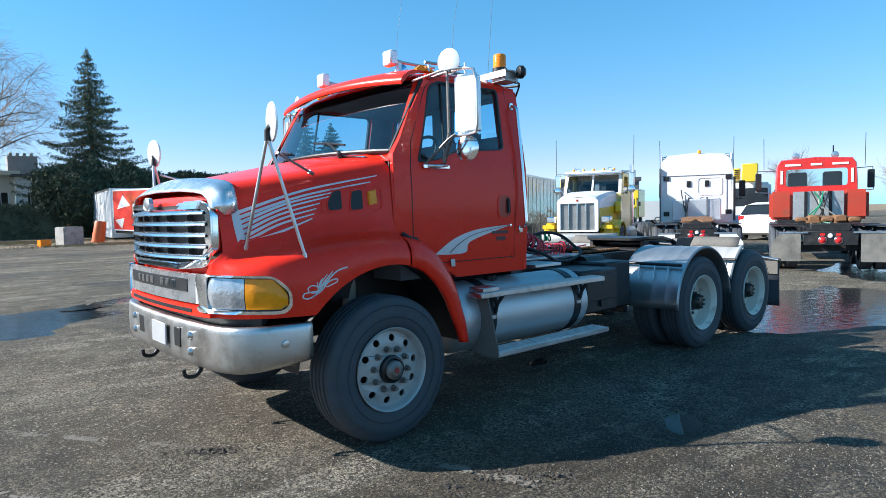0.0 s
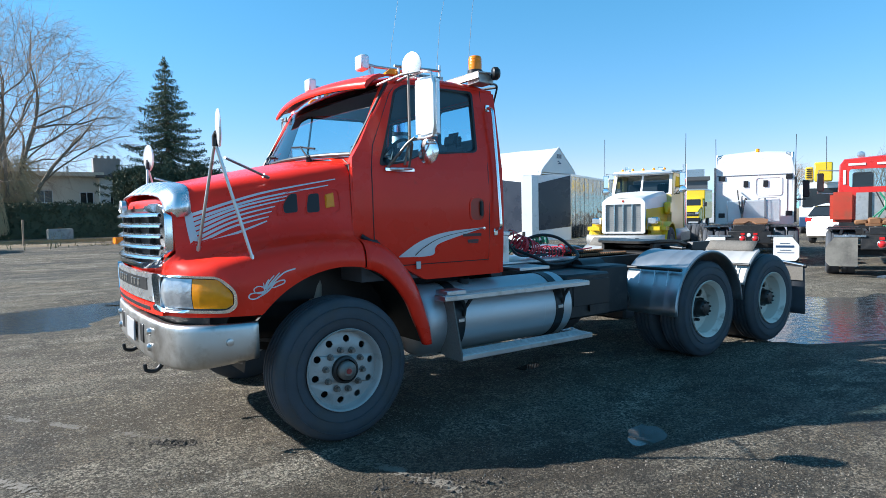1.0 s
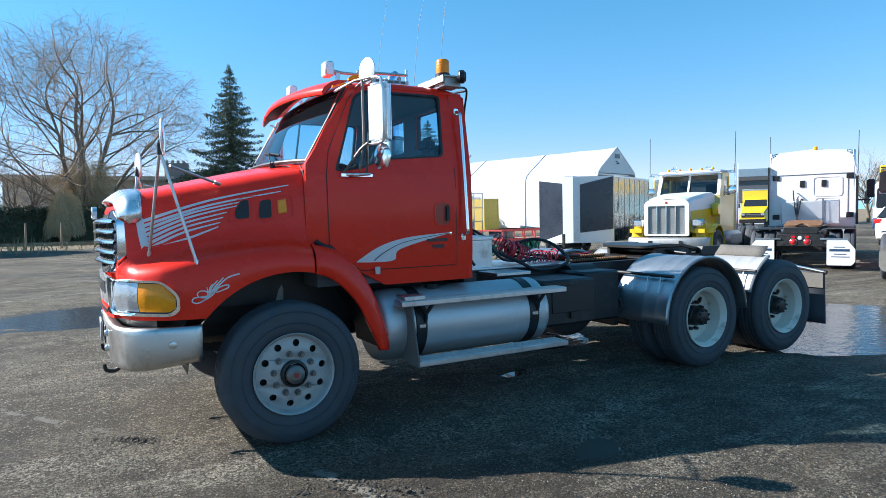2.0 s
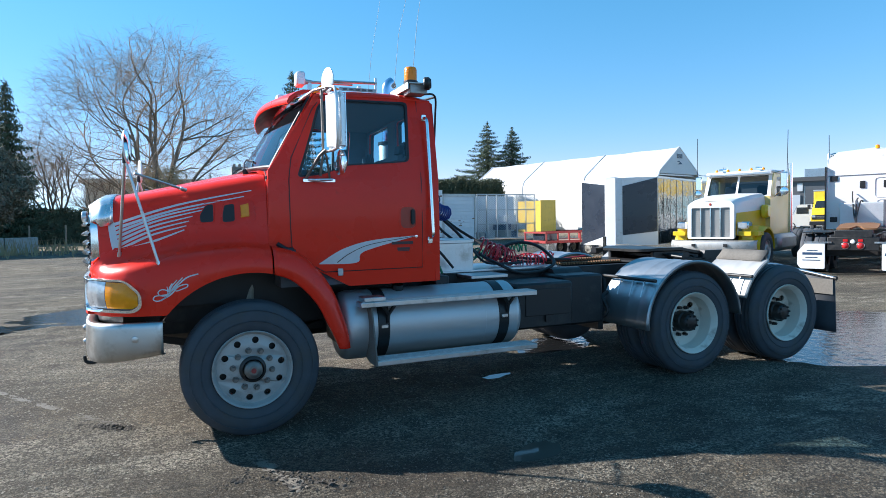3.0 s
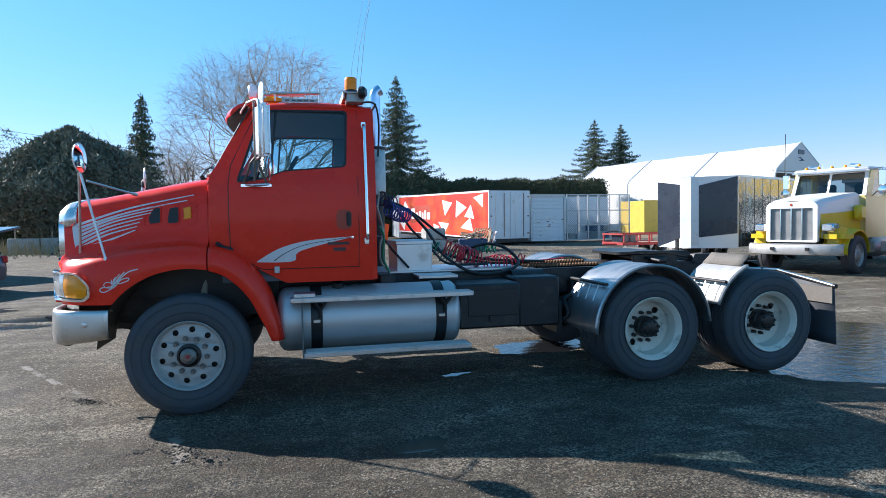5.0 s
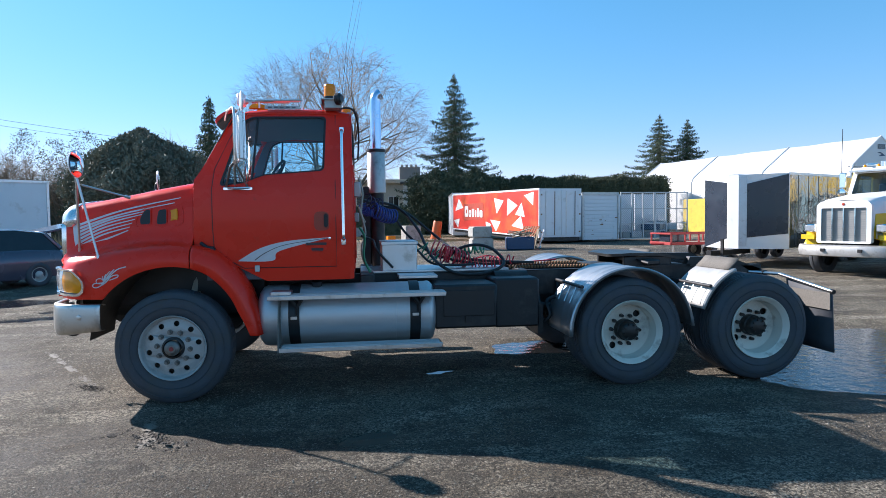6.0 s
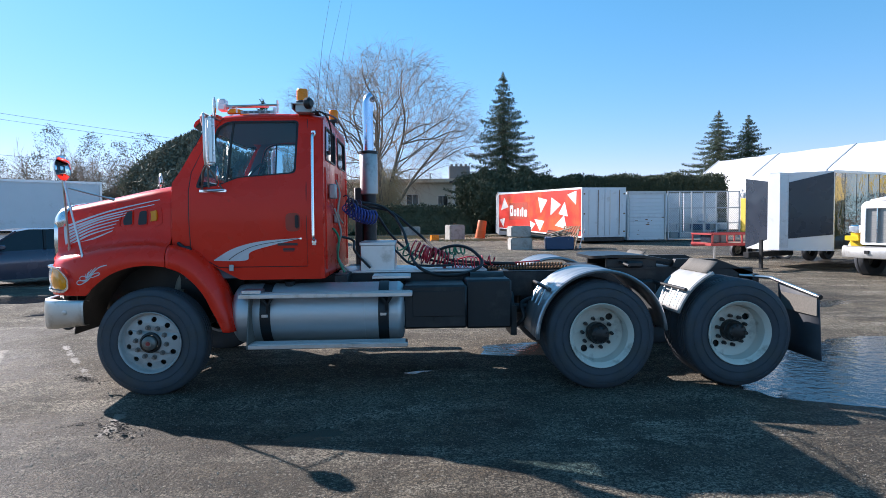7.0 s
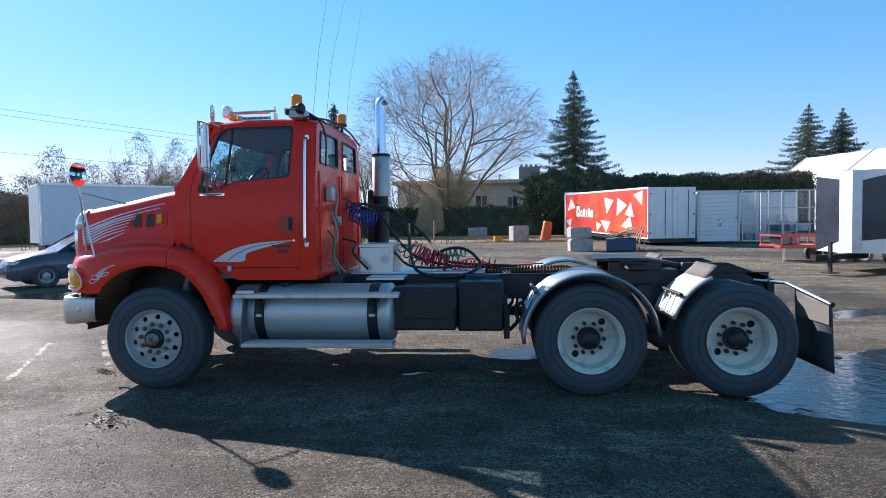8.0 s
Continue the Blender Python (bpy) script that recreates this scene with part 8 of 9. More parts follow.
sheet("gable_mark", [(-0.5, 6.45), (0.1, 6.75), (0.5, 6.7), (-0.1, 6.6), (0.35, 6.4)], [], lambda u, v, w: Vector((-0.08 + w, u, v)), 0.03, BLUEPLASTIC, tent)
solid("back_gable", TENT, tent, (25.4, 25.5, -3.7, 3.7, 0.3, 5.6))
for y in (-2.4, -0.8, 0.8, 2.4):
    solid("stock_pile", RUST if y > 0 else WOOD, tent, (3 + y, 6 + y, y - 0.7, y + 0.7, 0.3, 3.4 + 0.4 * y), bev=0.05)
for y in (-3.5, -1.8, 0, 1.8, 3.5):
    part("truss", tube(B(), [(0.3, y, 5.5), (0.3, y * 0.6, 6.2 + 1.6 * (1 - abs(y) / 3.5))], 0.06, 6), STEEL, tent)
solid("truss_beam", STEEL, tent, (0.25, 0.35, -3.5, 3.5, 5.35, 5.5))


# ---- trees, hedges ----
def leaf_cloud(vs, fs, rnd, c, r, n, size, flat=1.0, droop=0.0, long=2.2):
    for _ in range(n):
        while True:
            d = Vector((rnd.uniform(-1, 1), rnd.uniform(-1, 1), rnd.uniform(-1, 1)))
            if 0.05 < d.length < 1:
                break
        p = c + Vector((d.x * r, d.y * r, d.z * r * flat))
        a = Vector((rnd.uniform(-1, 1), rnd.uniform(-1, 1), rnd.uniform(-1, 1) - droop)).normalized()
        b = a.orthogonal().normalized()
        b = Matrix.Rotation(rnd.random() * 6.28, 3, a) @ b
        s = size * rnd.uniform(0.6, 1.3)
        o = len(vs)
        vs += [p - b * s * 0.35, p + b * s * 0.35, p + a * s * long]
        fs.append((o, o + 1, o + 2))


def raw(nm, vs, fs, mat, parent=None, lab="", kind=""):
    me = bpy.data.meshes.new(nm)
    me.from_pydata(vs, [], fs)
    me.materials.append(mat)
    ob = new(nm, me)
    if parent is not None:
        ob.parent = parent
    return tagged(ob, lab, kind=kind)


def spruce(x, y, h, r, seed, label, base=0.08):
    rnd = random.Random(seed)
    z0 = ground_z(x, y)
    t = thing("spruce_tree", label, "tree", at=Matrix.Translation((x, y, z0)))
    bm = B()
    tube(bm, [(0, 0, -0.2), (0.03, 0.02, h * 0.5), (0, 0, h)], 0.02 * h, 8, 0.02)
    part("trunk", bm, BARK, t, "straight spruce trunk")
    vs, fs = [], []
    bb = B()
    z = h * base
    k = 0
    while z < h * 0.97:
        f = 1 - z / h
        reach = r * (f ** 1.02) * rnd.uniform(0.86, 1.08) + 0.15
        n = 8 if f > 0.45 else (7 if f > 0.15 else 5)
        for j in range(n):
            a = k * 0.9 + j * 2 * math.pi / n + rnd.uniform(-0.35, 0.35)
            rr = reach * rnd.choice((0.62, 0.8, 0.92, 1.0, 1.0, 1.14))
            zz = z + rnd.uniform(-0.012, 0.012) * h
            dirv = Vector((math.cos(a), math.sin(a), 0))
            side = Vector((-dirv.y, dirv.x, 0))
            steps = max(3, int(rr / 0.17))
            for i in range(1, steps + 1):
                q = i / steps
                p = dirv * rr * q + Vector((0, 0, zz - rr * (0.42 * q - 0.30 * q * q * q)))
                spread = (0.10 + 0.30 * rr / r * (1 - q) ** 0.7 + 0.12) * min(1.0, 2.2 * q + 0.25)
                for w in (-1, 0, 1):
                    leaf_cloud(vs, fs, rnd, p + side * w * spread * rnd.uniform(0.5, 1.5) - Vector((0, 0, 0.10 * abs(w))), 0.17 + 0.12 * spread, 4, 0.12, 0.6, 0.9, 2.0)
            if rr > 0.8:
                tube(bb, [(0, 0, zz), dirv * rr * 0.5 + Vector((0, 0, zz - rr * 0.17)), dirv * rr * 0.95 + Vector((0, 0, zz - rr * 0.13))], 0.035, 3, 0.01)
        z += h * (0.031 if f > 0.4 else 0.03)
        k += 1
    leaf_cloud(vs, fs, rnd, Vector((0, 0, h * 0.985)), 0.18, 40, 0.16, 2.2, -0.5, 1.8)
    part("limb_frame", bb, BARK, t, "spruce limbs")
    raw("crown", vs, fs, NEEDLES, t, "dark green drooping spruce boughs")
    return t


spruce(12.15, 63.6, 17.4, 8.6, 3, "tall dark green spruce tree with drooping boughs")
spruce(46.4, 84.2, 16.8, 11.0, 8, "dark green spruce tree behind the white tent")
spruce(50.0, 82.6, 15.9, 9.6, 9, "narrower dark green spruce tree behind the white tent")
spruce(-11.6, 52.8, 12.5, 3.4, 12, "slim sparse spruce tree behind the big cedar")


def willow(x, y, seed, label, mid=10.0, up=10.4, low=6.6, wide=11.4):
    """A leafless willow: stems fan out from a short trunk and fork until they meet the crown's dome."""
    rnd = random.Random(seed)
    t = thing("bare_tree", label, "tree", at=Matrix.Translation((x, y, ground_z(x, y) - 0.1)))
    limbs, vs, fs = B(), [], []

    def inside(p):
        dz = (p.z - mid) / (up if p.z > mid else low)
        swell = 1 + 0.16 * noise.noise(Vector((p.x * 0.22, p.y * 0.22, p.z * 0.22 + seed)))
        return math.sqrt((p.x / wide) ** 2 + (p.y / wide) ** 2 + dz * dz) < swell

    def run_to(p, d):
        k = 0.0
        while k < 22 and (inside(p + d * (k + 0.3)) or (k < 3 and p.z < 5)):
            k += 0.3
        return k

    def strand(pts, r, end):
        u = (pts[-1] - pts[0]).orthogonal().normalized()
        w = (pts[-1] - pts[0]).normalized().cross(u)
        rows = []
        for i, q in enumerate(pts):
            rr = r + (end - r) * i / (len(pts) - 1)
            rows.append(len(vs))
            vs.extend([q + u * rr, q - u * rr * 0.5 + w * rr * 0.87, q - u * rr * 0.5 - w * rr * 0.87])
        for a, b in zip(rows, rows[1:]):
            for k in range(3):
                j = (k + 1) % 3
                fs.append((a + k, a + j, b + j, b + k))

    def path(p, d, ln, n, sway, lift):
        pts, dd = [p], d.copy()
        curl = Vector((rnd.uniform(-sway, sway), rnd.uniform(-sway, sway), rnd.uniform(-sway, sway)))
        for i in range(n):
            if i == n // 2:
                curl = curl * -0.8 + Vector((rnd.uniform(-sway, sway), rnd.uniform(-sway, sway), rnd.uniform(-sway, sway))) * 0.5
            jit = Vector((rnd.uniform(-1, 1), rnd.uniform(-1, 1), rnd.uniform(-1, 1))) * sway * 0.55
            dd = (dd + curl * 0.7 + jit + Vector((0, 0, lift))).normalized()
            pts.append(pts[-1] + dd * ln / n)
        return pts, dd

    def fork(p, d, r, lvl):
        room = run_to(p, d)
        if lvl == 5 or room < 0.9:
            for k in range(2):
                nd = (d + Vector((rnd.uniform(-1, 1), rnd.uniform(-1, 1), rnd.uniform(-1, 1))) * 0.45 * k).normalized()
                pts, _ = path(p, nd, min(room + 0.5, rnd.uniform(1.3, 2.9)), 5, 0.24, -0.14)
                strand(pts, 0.0075, 0.0035)
            return
        ln = room * (rnd.uniform(0.42, 0.62) if lvl < 3 else rnd.uniform(0.45, 0.75))
        pts, dd = path(p, d, ln, 8, (0, 0.13, 0.24, 0.26, 0.26)[lvl], (0, 0.07, -0.015, 0.02, 0.0)[lvl])
        if lvl <= 2:
            tube(limbs, pts, r, 7 if lvl == 1 else 5, r * 0.55)
        else:
            strand(pts, r, r * 0.5)
        fork(pts[-1], dd, r * 0.55, lvl + 1)
        for k in range((0, 4, 4, 3, 3)[lvl]):
            q = pts[min(8, int(rnd.uniform(0.25, 0.98) * 8) + 1)]
            ax = Matrix.Rotation(rnd.random() * 6.283, 3, dd) @ dd.orthogonal().normalized()
            nd = (Matrix.Rotation(rnd.uniform(0.45, 1.15), 3, ax) @ dd).normalized()
            out = Vector((q.x, q.y, (q.z - 4) * 0.8)).normalized()
            fork(q, (nd + out * 0.2).normalized(), r * rnd.uniform(0.3, 0.46), lvl + 1)

    tube(limbs, [(0, 0, -0.3), (0.05, 0, 0.9), (0, 0.05, 2.6)], 0.95, 12, 0.62)
    for k in range(10):
        a = k * 2.4 + rnd.uniform(-0.3, 0.3)
        lean = (0.12, 0.4, 0.75, 1.2, 2.1)[k % 5] * rnd.uniform(0.85, 1.15)
        fork(Vector((math.cos(a) * 0.35, math.sin(a) * 0.35, rnd.uniform(1.8, 3.0))), Vector((math.cos(a) * lean, math.sin(a) * lean, 1)).normalized(), rnd.uniform(0.18, 0.26), 1)
    part("trunk", limbs, BARK, t, "grey brown trunk and limbs")
    raw("crown", vs, fs, TWIGS, t, "bare tan hanging twigs")
    vs, fs = [], []
    for k in range(2400):
        a, rr, z = rnd.random() * 6.283, 0.5 + 0.9 * rnd.random(), 1.0 + 5.5 * rnd.random() ** 1.3
        p = Vector((math.cos(a) * rr * (0.7 + z * 0.08), math.sin(a) * rr * (0.7 + z * 0.08), z + 0.8))
        pts, _ = path(p, Vector((math.cos(a) * 0.6, math.sin(a) * 0.6, rnd.uniform(-1.2, 0.5))).normalized(), rnd.uniform(0.8, 2.4), 5, 0.3, -0.22)
        strand(pts, 0.018, 0.008)
    raw("vine_tangle", vs, fs, DRYVINE, t, "dry tan vine tangle round the trunk")
    return t


def bare_tree(x, y, h, spread, seed, label, forks=5, weep=0.5, depth=6, base_r=0.42, bushy=1.0):
    rnd = random.Random(seed)
    t = thing("bare_tree", label, "tree", at=Matrix.Translation((x, y, ground_z(x, y) - 0.1)))
    thick, thin = B(), ([], [])

    def twig(p, d, ln, r):
        vs, fs = thin
        pts = [p]
        q = p.copy()
        dd = d.copy()
        n = 3
        for i in range(n):
            dd = (dd + Vector((rnd.uniform(-0.2, 0.2), rnd.uniform(-0.2, 0.2), rnd.uniform(-0.12, 0.12) - weep * 0.16 * i))).normalized()
            q = q + dd * ln / n
            pts.append(q.copy())
        rows = []
        u = dd.orthogonal().normalized()
        w = dd.cross(u)
        for i, pt in enumerate(pts):
            rr = max(r * 0.8, 0.011) * (1 - 0.7 * i / n)
            o = len(vs)
            vs.extend([pt + u * rr, pt - u * rr * 0.5 + w * rr * 0.87, pt - u * rr * 0.5 - w * rr * 0.87])
            rows.append(o)
        for a, b in zip(rows, rows[1:]):
            for k in range(3):
                j = (k + 1) % 3
                fs.append((a + k, a + j, b + j, b + k))

    def grow(p, d, ln, r, lvl):
        n = 5
        pts = [p]
        q, dd = p.copy(), d.copy()
        for i in range(n):
            up = 0.06 if lvl < 3 else -0.05 * weep
            dd = (dd + Vector((rnd.uniform(-0.16, 0.16), rnd.uniform(-0.16, 0.16), rnd.uniform(-0.08, 0.1) + up))).normalized()
            q = q + dd * ln / n
            pts.append(q.copy())
        if lvl <= 3:
            tube(thick, pts, r, 6 if lvl < 3 else 4, r * 0.58)
        else:
            twig(p, d, ln, r)
        if lvl >= depth:
            return
        kids = 4 if lvl < 2 else (4 if lvl < 4 else 3)
        for j in range(int(kids * bushy + 0.5)):
            f = rnd.uniform(0.35, 1.0) if j else 1.0
            s = pts[min(n, int(f * n))]
            ang = rnd.uniform(0.25, 0.75) * spread
            ax = dd.orthogonal().normalized()
            ax = Matrix.Rotation(rnd.random() * 6.28, 3, dd) @ ax
            nd = (Matrix.Rotation(ang, 3, ax) @ dd).normalized()
            grow(s, nd, ln * rnd.uniform(0.60, 0.80), r * rnd.uniform(0.45, 0.6) if lvl < 4 else r * 0.7, lvl + 1)

    trunk_h = h * 0.13
    tube(thick, [(0, 0, -0.3), (0.05, 0, trunk_h * 0.6), (0, 0.05, trunk_h)], base_r * 1.2, 12, base_r)
    for k in range(forks):
        a = k * 2 * math.pi / forks + rnd.uniform(-0.4, 0.4)
        lean = 0.15 + 0.70 * ((k * 0.618) % 1.0)
        grow(Vector((0, 0, trunk_h * rnd.uniform(0.75, 1.0))), Vector((math.cos(a) * lean, math.sin(a) * lean, 1)).normalized(), h * 0.30, base_r * 0.55, 1)
    part("trunk", thick, BARK, t, "grey brown trunk and limbs")
    raw("crown", *thin, TWIGS, t, "bare tan hanging twigs")
    return t


willow(-1.3, 62.0, 21, "large leafless willow tree with a broad crown of tan twigs")
bare_tree(-9.0, 57.0, 12.5, 1.0, 5, "smaller leafless tree beside the hedge", 5, 0.2, 5, 0.2)
bare_tree(-14.0, 60.0, 12.0, 1.0, 7, "smaller leafless tree beside the hedge", 6, 0.2, 5, 0.2)
bare_tree(-5.5, 58.0, 8.5, 1.1, 6, "smaller leafless tree beside the hedge", 5, 0.2, 5, 0.16)


for k, (tx, ty, th) in enumerate(((70, 31, 8.6), (77, 25, 9.4), (88, 16, 9.8))):
    bare_tree(tx, ty, th, 0.9, 80 + k, "thin leafless tree far behind the parked trucks", 5, 0.1, 5, 0.16)


def hedge(name, label, category, pts, half, h0, h1, n, size, mat, seed, rough=0.5):
    """A dense run of foliage along the points."""
    rnd = random.Random(seed)
    vs, fs = [], []
    seg = [(Vector(a), Vector(b)) for a, b in zip(pts, pts[1:])]
    total = sum((b - a).length for a, b in seg)
    core = B()
    for a, b in seg:
        k = int(n * (b - a).length / total)
        d = (b - a).normalized()
        nn = Vector((-d.y, d.x))
        steps = max(2, int((b - a).length / 1.2))
        rows = []
        for i in range(steps + 1):
            p = a.lerp(b, i / steps)
            g = ground_z(p.x, p.y)
            top = g + (h0 + h1) / 2 + rough * noise.noise(Vector((p.x * 0.5, p.y * 0.5, seed))) - size
            w = half * 0.75
            rows.append([(p.x + nn.x * s * w, p.y + nn.y * s * w, z) for s, z in ((-1, g - 0.1), (-1.0, g + (top - g) * 0.7), (-0.5, top), (0.5, top), (1.0, g + (top - g) * 0.7), (1, g - 0.1))])
        loft(core, rows)
        for _ in range(k):
            p = a.lerp(b, rnd.random())
            g = ground_z(p.x, p.y)
            top = (h0 + h1) / 2 + rough * noise.noise(Vector((p.x * 0.5, p.y * 0.5, seed))) + 0.3 * rough * noise.noise(Vector((p.x * 2, p.y * 2, seed)))
            z = g + top * (1 - rnd.random() ** 1.6)
            s = rnd.uniform(-1, 1)
            s = math.copysign(abs(s) ** 0.35, s) if z < g + top * 0.9 else s
            c = Vector((p.x + nn.x * s * half, p.y + nn.y * s * half, z))
            leaf_cloud(vs, fs, rnd, c, size * 1.2, 3, size, 1.0, -0.5, 1.6)
    me_core = part("hedge_core", core, mat, None)
    hd = raw(name, vs, fs, mat, None, label, "stuff")
    hd["category"] = category
    me_core.parent = hd
    return hd


hedge("clipped_hedge", "low dark evergreen hedge in front of the house", "hedge", [(-14, 55.0), (-4, 57.6), (8.0, 57.0)], 1.0, 2.7, 2.9, 5200, 0.16, NEEDLES_D, 31, 0.2)
hedge("tall_hedge", "tall dark cedar hedge closing the yard", "hedge", [(6.5, 58.5), (13, 58.2), (22, 58.5), (34, 58)], 1.6, 5.5, 5.9, 16000, 0.17, NEEDLES_D, 33, 0.45)
hedge("far_hedge", "line of trees at the yard's edge, paled for haze", "trees", [(-60, 38), (-42, 46), (-26, 50), (-14, 53.5)], 2.2, 3.6, 4.4, 15000, 0.2, HAZELEAVES, 35, 1.2)


def clump_tree(x, y, h, r, seed, label, n=4200, size=0.22, mat=NEEDLES_D, cut=0.0):
    rnd = random.Random(seed)
    t = thing("cedar_tree", label, "tree", at=Matrix.Translation((x, y, ground_z(x, y))))
    bm = B()
    tube(bm, [(0, 0, -0.2), (0, 0, h * 0.5), (0, 0, h * 0.85)], 0.03 * h, 8, 0.04)
    part("trunk", bm, BARK, t, "dark trunk")
    vs, fs = [], []
    core = B()
    rows = []
    def rad(a, q):
        return r * (math.sin(min(1, q * 1.25 + 0.12) * math.pi * 0.5) * (1 - q ** 3.2)) * (1 + 0.30 * noise.noise(Vector((math.cos(a) * 1.6, math.sin(a) * 1.6, q * 3 + seed))) + 0.22 * noise.noise(Vector((math.cos(a) * 5, math.sin(a) * 5, q * 9 + seed))))
    for i in range(11):
        q = i / 10
        rows.append([(math.cos(a) * rad(a, q) * 0.8, math.sin(a) * rad(a, q) * 0.8, q * h * 0.95 + 0.1) for a in [k * 2 * math.pi / 14 for k in range(14)]])
    loft(core, rows, True)
    part("inner_foliage", core, mat, t)
    for _ in range(n):
        a, q = rnd.random() * 6.283, rnd.random()
        rr = rad(a, q) * rnd.uniform(0.78, 1.12)
        leaf_cloud(vs, fs, rnd, Vector((math.cos(a) * rr, math.sin(a) * rr, q * h)), size * 1.5, 4, size, 1.0, -0.4, 1.7)
    raw("crown", vs, fs, mat, t, "dense dark green foliage")
    return t


clump_tree(-12.4, 37.5, 7.4, 4.7, 41, "broad green cedar tree at the yard's edge, paled for haze", 20000, 0.15, HAZELEAVES)
clump_tree(9.3, 57.2, 6.2, 2.9, 43, "broad dark evergreen bush beside the house")
clump_tree(13.2, 57.0, 6.3, 3.0, 44, "broad dark evergreen bush under the spruce")
clump_tree(-17.5, 43.0, 4.3, 2.2, 45, "round dark evergreen bush")


edge_rnd = random.Random(77)
for k in range(17):
    tx, ty = -47 + k * 1.9 + edge_rnd.uniform(-0.7, 0.7), 34.5 + k * 0.98 + edge_rnd.uniform(-1.2, 1.2)
    th = edge_rnd.uniform(6.6, 9.4) if k not in (6, 7) else 5.6
    bt_ = bare_tree(tx, ty, th, 0.8, 60 + k, "thin half-bare tree in the far tree line", 5, 0.1, 5, 0.12)
    lv, lf = [], []
    for _ in range(430):
        q = edge_rnd.random()
        rr_ = (2.1 * (1 - q) ** 0.5 + 0.25) * edge_rnd.random() ** 0.4 * (1 + 0.5 * noise.noise(Vector((tx, q * 7, edge_rnd.random()))))
        an_ = edge_rnd.random() * 6.283
        leaf_cloud(lv, lf, edge_rnd, Vector((math.cos(an_) * rr_, math.sin(an_) * rr_, th * (0.15 + 0.84 * q))), 0.34, 5, 0.10, 1.0, 0.0, 1.6)
    raw("leaves", lv, lf, HAZELEAVES, bt_, "sparse green leaves paled for haze")


def grass_clump(x, y, h, n, spread, seed, label):
    rnd = random.Random(seed)
    vs, fs = [], []
    for _ in range(n):
        px, py = x + rnd.gauss(0, spread), y + rnd.gauss(0, spread * 0.5)
        g = ground_z(px, py)
        hh = h * rnd.uniform(0.4, 1.1)
        dx, dy = rnd.uniform(-0.35, 0.35) * hh, rnd.uniform(-0.35, 0.35) * hh
        o = len(vs)
        vs += [(px - 0.025, py, g), (px + 0.025, py, g), (px + dx, py + dy, g + hh)]
        fs.append((o, o + 1, o + 2))
    ob = raw("dry_brush", vs, fs, DEADGRASS, None, label, "stuff")
    ob["category"] = "brush"




def brush_mound(x, y, h, spread, n, seed, label):
    """Dry stems that rise from the middle, arch over and hang to the ground."""
    rnd = random.Random(seed)
    vs, fs = [], []
    for _ in range(n):
        a, k = rnd.random() * 6.283, rnd.random() ** 0.6
        top = h * rnd.uniform(0.3, 1.0) * (1 - 0.35 * k) * (1 + 0.4 * math.sin(a * 3 + 1) * k)
        dx, dy = math.cos(a) * spread * k, math.sin(a) * spread * k * 0.7
        drop = rnd.uniform(0.0, 0.75)
        g = ground_z(x, y)
        row = [(0.15, 0.0), (0.35, 0.75), (0.65, 1.0), (0.88, 0.8), (1.0, 1 - drop)]
        o = len(vs)
        for f, v in row:
            px, py = x + dx * f + rnd.gauss(0, 0.06), y + dy * f + rnd.gauss(0, 0.06)
            vs += [(px - 0.013, py, g + v * top), (px + 0.013, py, g + v * top)]
        fs += [(o + 2 * i, o + 2 * i + 1, o + 2 * i + 3, o + 2 * i + 2) for i in range(4)]
    raw("dry_brush", vs, fs, DRYVINE, None, label, "stuff")["category"] = "brush"


brush_mound(-2.9, 55.0, 4.3, 1.5, 1900, 51, "tall dry tan brush at the willow's foot")
grass_clump(2.0, 46.0, 0.13, 3600, 4.0, 52, "short dry grass along the yard's edge")
grass_clump(7.0, 36.0, 0.12, 1200, 2.0, 53, "short dry grass beside the red trailer")
grass_clump(-14.0, 34.0, 0.9, 1500, 5.0, 54, "dry grass along the yard's edge")

# ---- house ----
hs = thing("bungalow", "low beige stucco house with flat roof behind the hedge", "house", at=Matrix.Translation((0, 0, 0)))
def wall_box(nm, x0, x1, y, z0, z1, mat, holes=(), lab=""):
    return sheet(nm, [(x0, z0), (x1, z0), (x1, z1), (x0, z1)], [[(a, c), (b, c), (b, d), (a, d)] for a, b, c, d in holes], lambda u, v, w: Vector((u, y + w, v)), 0.3, mat, hs, lab)


wins = ((-1.6, -0.5, 3.6, 4.8), (1.2, 2.6, 3.6, 4.8), (5.1, 6.3, 3.4, 4.6))
wall_box("front_wall", -8.5, 6.9, 72.0, 0.5, 6.3, STUCCO, wins, "beige stucco front wall")
wall_box("side_wing", 6.9, 10.2, 71.6, 0.5, 6.2, WHITE, ((7.9, 8.5, 3.0, 4.6),), "white wing wall")
for a, b, c, d in wins + ((7.9, 8.5, 3.0, 4.6),):
    wd = solid("window", WHITE, hs, (a - 0.06, a + 0.02, 71.98, 72.1, c, d), (b - 0.02, b + 0.06, 71.98, 72.1, c, d), (a, b, 71.98, 72.1, c - 0.08, c), (a, b, 71.98, 72.1, d, d + 0.06), ((a + b) / 2 - 0.03, (a + b) / 2 + 0.03, 71.98, 72.1, c, d), lab="white window frame")
    solid("pane", HOUSEGLASS, wd, (a, b, 72.12, 72.15, c, d))
solid("roof", ROOFING, hs, (-9.0, 7.3, 71.2, 80, 6.3, 6.62), (6.5, 10.8, 71.0, 80, 6.15, 6.4), lab="dark flat roof with overhang")
solid("fascia", STUCCO, hs, (-9.05, 7.3, 71.1, 71.2, 6.25, 6.7), lab="pale roof edge")
